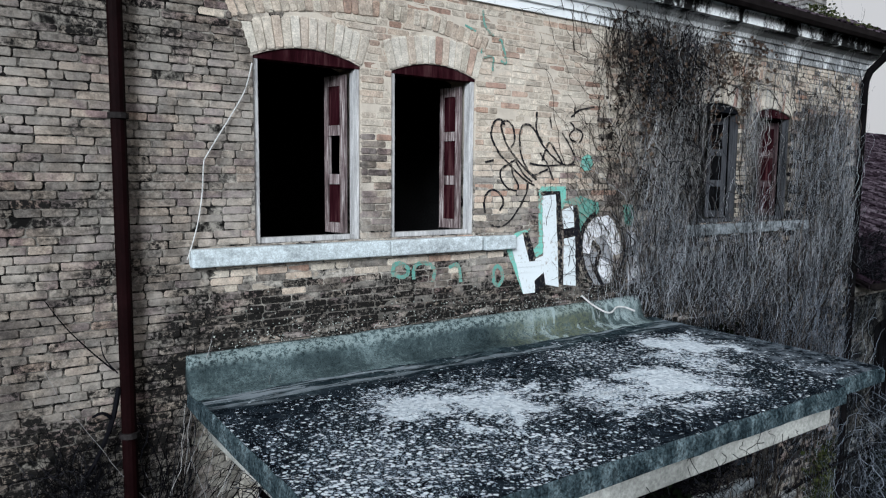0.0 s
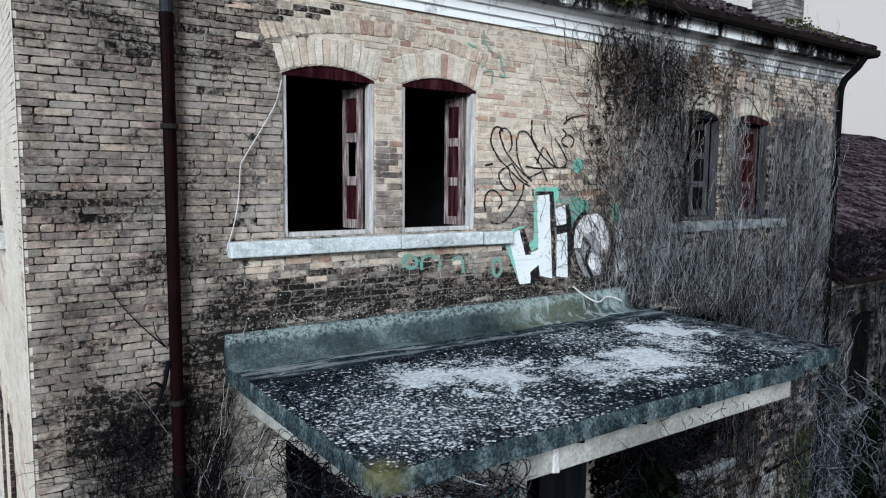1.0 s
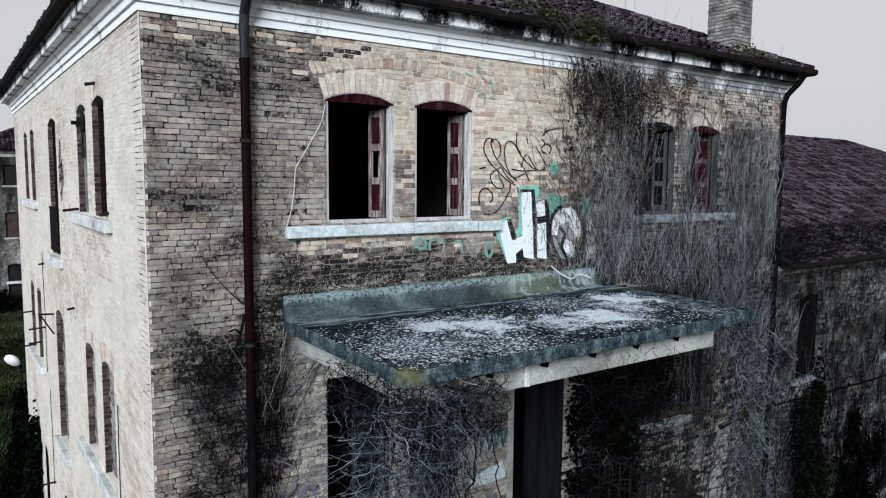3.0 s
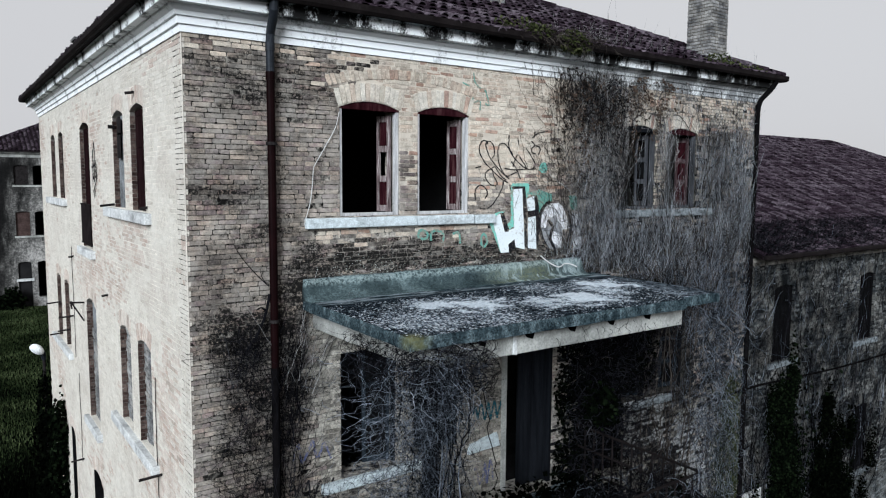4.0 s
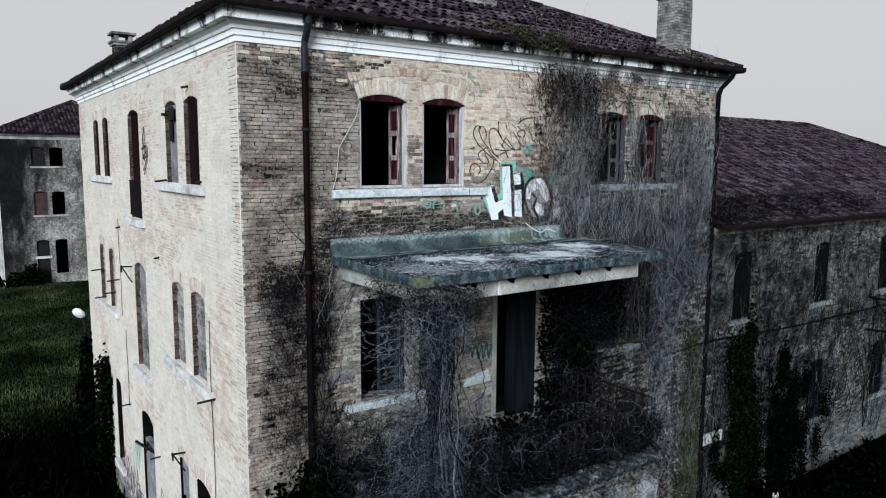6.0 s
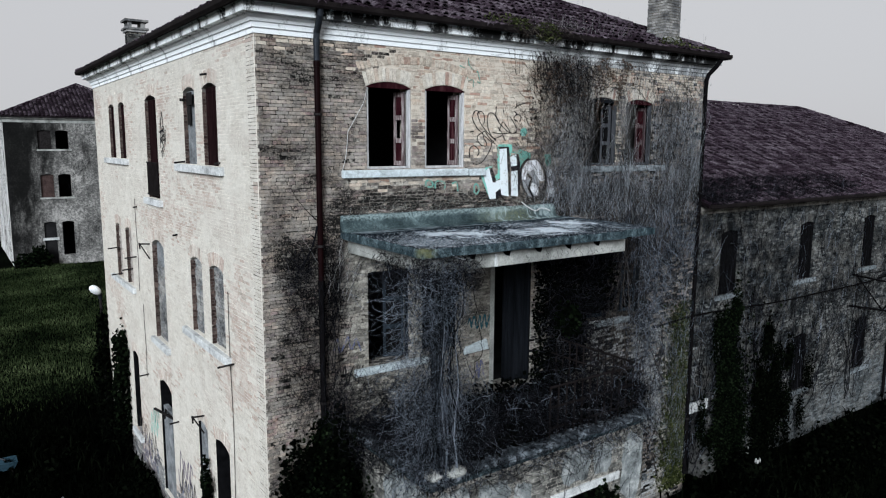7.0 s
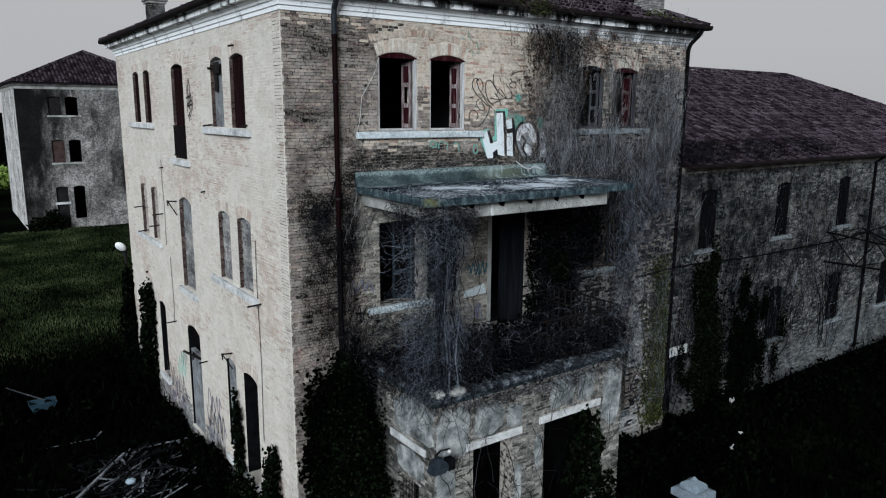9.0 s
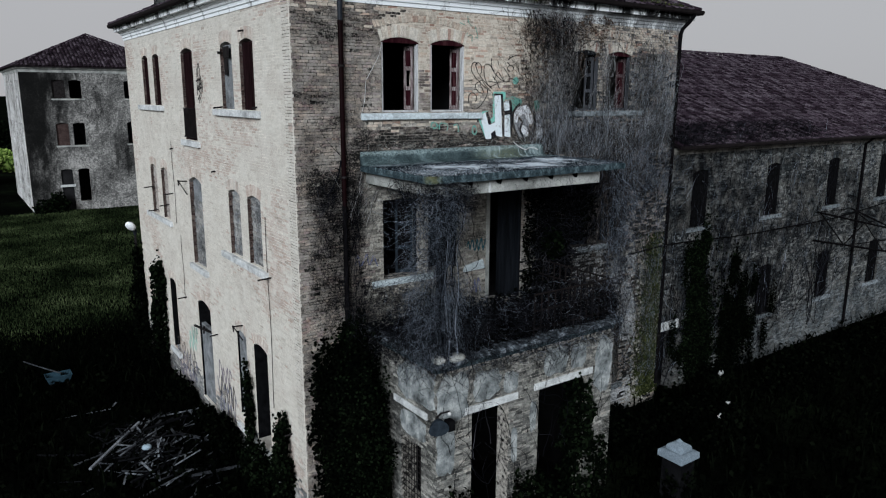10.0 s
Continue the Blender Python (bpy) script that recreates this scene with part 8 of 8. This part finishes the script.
# ---------------------------------------------------------------- loose things
M_PLANK = brick_material("grey_broken_planks", [(0.0, (0.003, 0.003, 0.0035)), (0.55, (0.012, 0.0125, 0.0145)), (0.72, (0.06, 0.064, 0.072)), (0.9, (0.26, 0.28, 0.31)), (1.0, (0.46, 0.49, 0.54))], (0.008, 0.008, 0.008), 0.5)
pile = thing("plank_pile", "heap of broken grey planks and boards in the dark grass", "rubble heap", (-2.3, 5.4, 0.0))
r3 = random.Random(9)
for k in range(290):
    s = Shape()
    ln, wd, th = r3.uniform(0.2, 1.0) * (1.7 if k % 6 == 0 else 1.0), r3.uniform(0.018, 0.075), r3.uniform(0.01, 0.024)
    r_ = abs(r3.gauss(0, 0.85))
    a_ = r3.uniform(0, 6.28)
    x, y = r_ * math.cos(a_) * 1.1, r_ * math.sin(a_) * 1.7
    z = max(0.05, 0.36 - 0.16 * r_ + r3.uniform(-0.12, 0.08))
    mt = pose(x, y, z, r3.gauss(0, 14), r3.gauss(0, 9), r3.gauss(38, 42))
    s.box((-ln / 2, -wd / 2, -th / 2), (ln / 2, wd / 2, th / 2), mt)
    part("plank", s, M_PLANK, pile)
for x, y, z, ln, ang, tilt in ((1.35, -2.2, 0.2, 1.5, -5, 3), (-0.65, 0.35, 0.42, 3.0, 56, 4), (0.75, 0.9, 0.42, 1.5, 20, 5), (1.2, -0.1, 0.3, 1.1, -48, 5), (-0.2, -1.4, 0.25, 1.2, 30, 4), (0.55, -1.9, 0.22, 0.9, -70, 4), (-0.3, 1.7, 0.25, 1.4, 12, 4)):
    s = Shape()
    s.box((-ln / 2, -0.035, -0.025), (ln / 2, 0.035, 0.025), pose(x, y, z, 0, tilt, ang))
    part("beam", s, M_PLANK, pile)
s = Shape()
bmesh_ball = bmesh.new()
bmesh.ops.create_uvsphere(bmesh_ball, u_segments=12, v_segments=8, radius=0.13)
me = bpy.data.meshes.new("bucket_lid")
for v_ in bmesh_ball.verts:
    v_.co.z *= 0.55
bmesh_ball.to_mesh(me)
bmesh_ball.free()
M_PALEBLUE = plain("pale_blue_plastic", (0.3, 0.38, 0.44), 0.5, 0, 0.2)
me.materials.append(M_PALEBLUE)
me.shade_smooth()
tagged(new("plastic_bowl", me), "small pale blue plastic bowl lying on the plank heap", "bowl").location = (-2.33, 5.1, 0.42)

# meadow: a blue barrow with a long handle
w = thing("barrow", "faded blue metal barrow with a long handle in the grass", "barrow", (-3.55, 12.0, 0.0))
M_BLUE = plain("faded_blue_metal", (0.025, 0.048, 0.065), 0.6, 0.2, 0.4, 4)
s = Shape()
s.add([(-0.3, -0.18, 0.2), (0.3, -0.18, 0.2), (0.3, 0.18, 0.2), (-0.3, 0.18, 0.2), (-0.4, -0.25, 0.45), (0.4, -0.25, 0.45), (0.4, 0.25, 0.45), (-0.4, 0.25, 0.45)],
      [(0, 3, 2, 1), (0, 1, 5, 4), (1, 2, 6, 5), (2, 3, 7, 6), (3, 0, 4, 7)])
tub = part("tub", s, M_BLUE, w)
tub.modifiers.new("thickness", "SOLIDIFY").thickness = 0.02
s = Shape()
s.tube([(0.1, 0.1, 0.42), (-0.4, 0.5, 0.6), (-0.9, 0.9, 0.8)], 0.022, 6)
part("handle", s, M_PLANK, w)
for x, y in ((-0.25, -0.14), (0.25, -0.14), (0.25, 0.14), (-0.25, 0.14)):
    s = Shape()
    s.tube([(x, y, 0.0), (x, y, 0.22)], 0.025, 6)
    part("leg", s, M_IRON, w)

# street lamp behind the far corner
w = thing("street_lamp", "street lamp with a white head behind the far corner", "street lamp", (-0.12, 15.15, 0.0))
s = Shape()
s.tube([(0, 0, 0), (0, 0, 4.35)], 0.06, 10, 0.045)
part("post", s, M_IRON, w)
s = Shape()
s.tube([(0, 0, 4.33), (-0.02, -0.05, 4.5), (-0.1, -0.15, 4.62)], 0.06, 8, 0.1)
part("arm", s, M_ZINC, w)
bm = bmesh.new()
bmesh.ops.create_uvsphere(bm, u_segments=16, v_segments=10, radius=0.2)
for v_ in bm.verts:
    v_.co.x *= 1.3
    v_.co.y *= 0.9
    v_.co.z *= 0.7 if v_.co.z > 0 else 0.45
me = bpy.data.meshes.new("lamp_head")
bm.to_mesh(me)
bm.free()
me.materials.append(plain("white_lamp_glass", (0.8, 0.82, 0.83), 0.35, 0, 0.1))
me.shade_smooth()
head = new("lamp_head", me)
head.parent = w
head.matrix_basis = pose(-0.2, -0.26, 4.7, 0, 42, 50)

# floodlight on the porch corner
w = thing("floodlight", "bent blue-grey floodlight on the porch corner", "floodlight", (1.56, -2.86, 3.22))
s = Shape()
rim = [(0.2 * math.cos(a_) * (1 - 0.25 * math.sin(a_)), 0.16 * math.sin(a_)) for a_ in [k * math.tau / 14 for k in range(14)]]
s.add([(x_ - 0.06, -0.17 - 0.25 * x_, z_ - 0.02) for x_, z_ in rim] + [(x_ * 0.75, -0.04 - 0.2 * x_, z_ * 0.8) for x_, z_ in rim] + [(0.03, 0.04, 0.02)],
      [tuple(range(14))] + [(k, (k + 1) % 14, 14 + (k + 1) % 14, 14 + k) for k in range(14)] + [(14 + k, 14 + (k + 1) % 14, 28) for k in range(14)])
part("housing", s, M_BLUEWOOD, w, bevel=0.008)
# black block added in place of the dark hole beside the lamp
s = Shape()
s.box((0.16, -0.2, -0.16), (0.32, -0.02, 0.06))
part("ballast_box", s, M_NEARBLACK, w, "black block standing in for a dark hole", bevel=0.015)
s = Shape()
s.tube([(0.05, 0.1, 0.05), (0.05, -0.08, 0.24), (0.22, -0.14, 0.26)], 0.02, 6)
part("bracket", s, M_IRON, w)
for dx, dz in ((0.2, 0.22),):
    bm = bmesh.new()
    bmesh.ops.create_icosphere(bm, subdivisions=2, radius=0.04)
    me = bpy.data.meshes.new("insulator")
    bm.to_mesh(me)
    bm.free()
    me.materials.append(M_WHITE)
    ob = new("insulator", me)
    ob.parent, ob.location = w, (dx, -0.16, dz)

# gate pillar with a pyramid cap
w = thing("gate_pillar", "gate pillar with a pale pyramid stone cap in the undergrowth", "pillar", (6.2, -5.23, 0.0))
s = Shape()
s.box((-0.24, -0.24, -0.1), (0.24, 0.24, 2.12))
part("shaft", s, M_NEARBLACK, w, bevel=0.015)
M_CAP = plain("pale_blue_grey_stone", (0.17, 0.205, 0.235), 0.75, 0, 0.25, 4, 40, 0.004)
s = Shape()
s.box((-0.31, -0.31, 2.123), (0.31, 0.31, 2.26))
def pyramid(s, half0, half1, z0, z1):
    s.add([(-half0, -half0, z0), (half0, -half0, z0), (half0, half0, z0), (-half0, half0, z0), (-half1, -half1, z1), (half1, -half1, z1), (half1, half1, z1), (-half1, half1, z1)],
          [(0, 3, 2, 1), (4, 5, 6, 7), (0, 1, 5, 4), (1, 2, 6, 5), (2, 3, 7, 6), (3, 0, 4, 7)])
pyramid(s, 0.31, 0.22, 2.262, 2.29)
pyramid(s, 0.2, 0.185, 2.292, 2.39)
pyramid(s, 0.185, 0.06, 2.392, 2.47)
pyramid(s, 0.06, 0.012, 2.472, 2.54)
part("cap", s, M_CAP, w, "pale stepped pyramid cap", bevel=0.012)

leaves("ivy", blob((6.2, -5.23, 0.85), (0.5, 0.5, 1.0), 2600, 0.5), 0.1, M_WEED, "dark ivy smothering the gate pillar", "ivy", (-0.5, -0.7, 0.5))

# scraps of white litter in the brush
r4 = random.Random(4)
for x, y, z in ((14.7, -0.46, 0.72), (14.22, -1.06, 0.72), (14.3, -0.95, 0.66), (12.41, -2.51, 0.7), (11.48, -2.84, 0.68), (15.0, 0.0, 0.7)):
    s = Shape()
    for k in range(3):
        s.box((-0.06, -0.035, -0.008), (0.06, 0.035, 0.008), pose(x + r4.uniform(-0.08, 0.08), y, z + r4.uniform(-0.08, 0.08), r4.uniform(0, 90), r4.uniform(0, 90), r4.uniform(0, 180)))
    tagged(part("litter", s, M_WHITE), "crumpled scrap of white litter in the brush", "litter", "litter scraps")
leaves("shrub", np.concatenate([blob((11.6, -2.3, 0.3), (1.4, 1.2, 0.5), 2600), blob((14.5, -0.7, 0.3), (0.9, 0.6, 0.5), 1200), blob((9.2, -1.4, 0.3), (1.0, 0.9, 0.6), 1500), blob((18.5, -1.6, 0.2), (3.0, 1.0, 0.5), 2600), blob((24.5, -1.6, 0.2), (3.5, 1.0, 0.5), 2600)]), 0.13, M_WEED, "dark bramble thicket in front of the wing", "shrub", (-0.3, -0.7, 0.8))


# ---------------------------------------------------------------- far trees
def tree(x, y, h, r_, mat, label, seed):
    w = thing("tree", label, "tree", (x, y, 0.0), group="distant trees")
    q = random.Random(seed)
    s = Shape()
    s.tube([(0, 0, 0), (0.1, 0.05, h * 0.3), (0.0, 0.1, h * 0.62)], 0.16, 7, 0.07)
    part("trunk", s, M_TWIGDARK, w)
    pts = []
    for k in range(7):
        a_, e = q.uniform(0, 6.28), q.uniform(0.35, 1.0)
        cx, cy, cz = r_ * 0.55 * math.cos(a_), r_ * 0.55 * math.sin(a_), h * (0.42 + 0.42 * q.random())
        s = Shape()
        s.tube([(0, 0, h * 0.35), (cx * 0.5, cy * 0.5, cz - h * 0.12), (cx, cy, cz)], 0.06, 5, 0.02)
        part("limb", s, M_TWIGDARK, w)
        pts.append(blob((cx, cy, cz), (r_ * 0.55 * e, r_ * 0.55 * e, r_ * 0.5 * e), 420, 0.3))
    leaves("crown", np.concatenate(pts), 0.34, mat, parent=w, out=(-0.4, -0.5, 0.7))


for i, (x, y, h, r_, mat, label) in enumerate(((-1.2, 78, 3.4, 2.6, M_FRESH, "bright yellow-green bush beyond the meadow"), (-5.5, 74, 3.8, 2.8, M_FRESH, "bright yellow-green bush beyond the meadow"),
                                               (-0.5, 100, 8.5, 3.6, M_IVY, "dark green tree beyond the meadow"), (-6.0, 108, 9.5, 4.2, M_IVY, "dark green tree beyond the meadow"), (-14, 100, 9, 4.2, M_IVY, "dark green tree beyond the meadow"))):
    tree(x, y, h, r_, mat, label, 20 + i)

# dark creeper on the distant house
n = 60
u, z = rs.uniform(4.2, 9.5, n), rs.uniform(5.5, 10.5, n)
strands("dead_creeper", creep(FARF, u, z, 14, 0.12, 70, 0.2, 0.06), thin(n, 0.006, 0.011), 0.004, M_TWIGDARK, "thin bare creeper on the distant house front")
leaves("shrub", np.concatenate([blob((FX + 1.7, FY - 0.8, 0.6), (0.8, 0.5, 1.0), 700, 0.3), blob((FX + 9.4, FY - 0.8, 0.9), (1.2, 0.6, 1.4), 900, 0.3), blob((FX + 0.8, FY - 0.7, 0.4), (0.9, 0.5, 0.7), 500, 0.3)]), 0.22, M_IVY, "dark shrubs at the distant house's foot", "shrub", (0, -1, 0.6))

# ---------------------------------------------------------------- bricks and tiles, the small pieces
def is_warm(b):
    """Cleaner cream and orange bricks: above and beside the first windows, in a course under their sill, and beneath the cornice."""
    u, z = b[0], b[2]
    if 2.3 + rng.gauss(0, 0.3) < u < 6.7 + rng.gauss(0, 0.4) and z > 9.5 + rng.gauss(0, 0.25) + 0.25 * abs(u - 4.6):
        return True
    if 1.65 < u < 5.0 and 8.92 + rng.gauss(0, 0.06) < z < 9.11:
        return rng.random() < 0.6
    if u < 2.4 and z > 11.3 + rng.gauss(0, 0.06):
        return rng.random() < 0.6
    if 7.5 < u < 12.0 and z > 10.8 + rng.gauss(0, 0.12):
        return rng.random() < 0.85
    return 8.75 < u < 9.2 and z > 9.3 and rng.random() < 0.8


warm = [b for b in FRONT_BRICKS if is_warm(b)]
chosen = set(warm)
flush = [(a, b, c, d, e - 0.005) for a, b, c, d, e in warm]
def is_shade_black(b):
    """Bricks made black behind the creeper and under the canopy: dirt and shade put into the colour."""
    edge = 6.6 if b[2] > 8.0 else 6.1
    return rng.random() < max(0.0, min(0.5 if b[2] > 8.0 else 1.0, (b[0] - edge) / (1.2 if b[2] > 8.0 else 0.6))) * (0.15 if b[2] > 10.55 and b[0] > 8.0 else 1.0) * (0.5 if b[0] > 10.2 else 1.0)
pale_low = [b for b in FRONT_BRICKS if b not in chosen and ((1.55 + rng.gauss(0, 0.06) < b[0] < 5.3 and 4.3 < b[2] < 7.95) or (b[0] > 6.95 + rng.gauss(0, 0.15) and b[2] < 5.0 + rng.gauss(0, 0.4) and noise.noise((b[0] * 0.7, b[2] * 0.45, 9.0)) + rng.gauss(0, 0.1) > -0.12))]
pale_low = [b for b in pale_low if not ((9.65 < b[0] < 10.9 and b[2] < 5.0) or (8.1 < b[0] < 9.3 and 4.3 < b[2] < 5.5))]
chosen |= set(pale_low)
lay(FRONT, pale_low, lambda b: False, M_PORCH, wall_front)
washed = [b for b in FRONT_BRICKS if b not in chosen and ((9.65 < b[0] < 10.9 and b[2] < 5.0) or (8.1 < b[0] < 9.3 and 4.3 < b[2] < 5.5)) and noise.noise((b[0] * 1.1, b[2] * 0.6, 5.0)) + rng.gauss(0, 0.15) > -0.1]
chosen |= set(washed)
lay(FRONT, washed, lambda b: False, M_WASHED, wall_front)
black = [b for b in FRONT_BRICKS if b not in chosen and is_shade_black(b)]
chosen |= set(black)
lay(FRONT, black, lambda b: False, M_SHADEBLACK, wall_front)
cool = [b for b in FRONT_BRICKS if b not in chosen]
lay(FRONT, cool, lambda b: 2.2 < b[0] < 5.0 and 8.55 < b[2] < 9.3, M_BRICK, wall_front, 200)
lay(FRONT, flush, lambda b: 3.8 < b[0] < 6.0 and 9.8 < b[2] < 10.7, M_ORANGE, wall_front, 100)
lay_rings(FRONT, front_rings, M_ARCH, wall_front)
lay_rings(FRONT, big_rings, M_ORANGE, wall_front)
lay_rings(FRONT, low_rings, M_SHADEBLACK, wall_front)
def is_rose(b):
    """Where the limewash has worn off the side wall: under sills, round arch heads, by the cornice and in drifts."""
    u, z = b[0], b[2]
    k = noise.noise((u * 0.45, z * 0.7, 4.0)) + rng.gauss(0, 0.16)
    k += 0.35 * (1.6 < u < 4.9 and (4.5 < z < 5.42 or 8.4 < z < 9.1)) + 0.35 * (z > 11.1 and u < 3.0) + 0.3 * (6.3 < u < 8.0 and (3.4 < z < 4.5 or 7.1 < z < 8.2))
    k += 0.15 * (u < 1.6 and z > 8.0) + 0.2 * (0.3 < z < 1.2)
    return k > 0.36


rose = [b for b in SIDE_BRICKS if is_rose(b)]
bare = [b for b in SIDE_BRICKS if b[2] < 0.75 + 0.55 * noise.noise((b[0] * 0.8, 0.0, 6.0)) + rng.gauss(0, 0.12)]
bare_set = set(bare)
rose = [b for b in rose if b not in bare_set]
rose_set = set(rose) | bare_set
lay(SIDE, bare, lambda b: False, M_INFILLBRICK, wall_side)
lay(SIDE, [b for b in SIDE_BRICKS if b not in rose_set], lambda b: b[0] < 1.8 and 8.6 < b[2] < 11.5, M_PALE, wall_side, 200)
lay(SIDE, rose, lambda b: b[0] < 2.4 and 9.0 < b[2] < 11.5, M_ROSE, wall_side, 90)
lay_rings(SIDE, side_rings, M_ROSE, wall_side)
fair = [b for b in WING_BRICKS if noise.noise((b[0] * 0.55, b[2] * 0.5, 2.0)) + 0.25 * (b[2] > 6.8) + 0.16 * (b[0] > 8) + 0.42 * (b[0] > 4.5 and 0.8 < b[2] < 4.3) - 0.25 * (2.4 < b[0] < 5.6 and b[2] < 7.0) + rng.gauss(0, 0.12) > 0.2]
foot = [b for b in WING_BRICKS if b[0] > 5.4 and b[2] < 1.3 + 0.09 * (b[0] - 5.4) + 0.8 * noise.noise((b[0] * 0.5, b[2], 7.0)) + rng.gauss(0, 0.15)]
foot_set = set(foot)
lay(WING, foot, lambda b: False, M_WINGFOOT, wing_wall)
fair = [b for b in fair if b not in foot_set]
pale_set = set(fair) | foot_set
lay(WING, fair, lambda b: False, M_WINGFAIR, wing_wall)
lay(WING, [b for b in WING_BRICKS if b not in pale_set], lambda b: False, M_GREY, wing_wall)
lay_rings(WING, wing_rings, M_GREY, wing_wall)
lay(PF, PF_BRICKS, lambda b: 1.8 < b[0] < 2.9 and b[2] > 2.0, M_PORCHLOW, porch_wall)
lay(PS, PS_BRICKS, lambda b: False, M_PORCHLOW, porch_flank)
tile_face(roof, roof_faces[0], 0.21, 0.33, lambda q: 3.0 < q.x < 7.5 and q.y < 1.6)
tile_face(roof, roof_faces[1], 0.21, 0.33)
tile_face(roof, roof_faces[3], 0.21, 0.33)
ridge_tiles(roof, roof_faces[0][0], ridge[0])
ridge_tiles(roof, roof_faces[0][1], ridge[0])
ridge_tiles(roof, ridge[0], ridge[1])
ridge_tiles(roof, roof_faces[3][0], ridge[1])
tile_face(wing_roof, wing_faces[0], 0.185, 0.29, lambda q: 13.2 < q.x < 16.5 and q.y < 3.0, drop=0.02)
tile_face(wing_roof, wing_faces[1], 0.23, 0.34)
ridge_tiles(wing_roof, wing_ridge[0], wing_ridge[1])
ridge_tiles(wing_roof, wing_faces[0][1], wing_ridge[1])
tile_face(far_roof, far_faces[0], 0.3, 0.4)
tile_face(far_roof, far_faces[3], 0.3, 0.4)
ridge_tiles(far_roof, far_faces[0][0], far_ridge[0])
ridge_tiles(far_roof, far_faces[0][1], far_ridge[0])
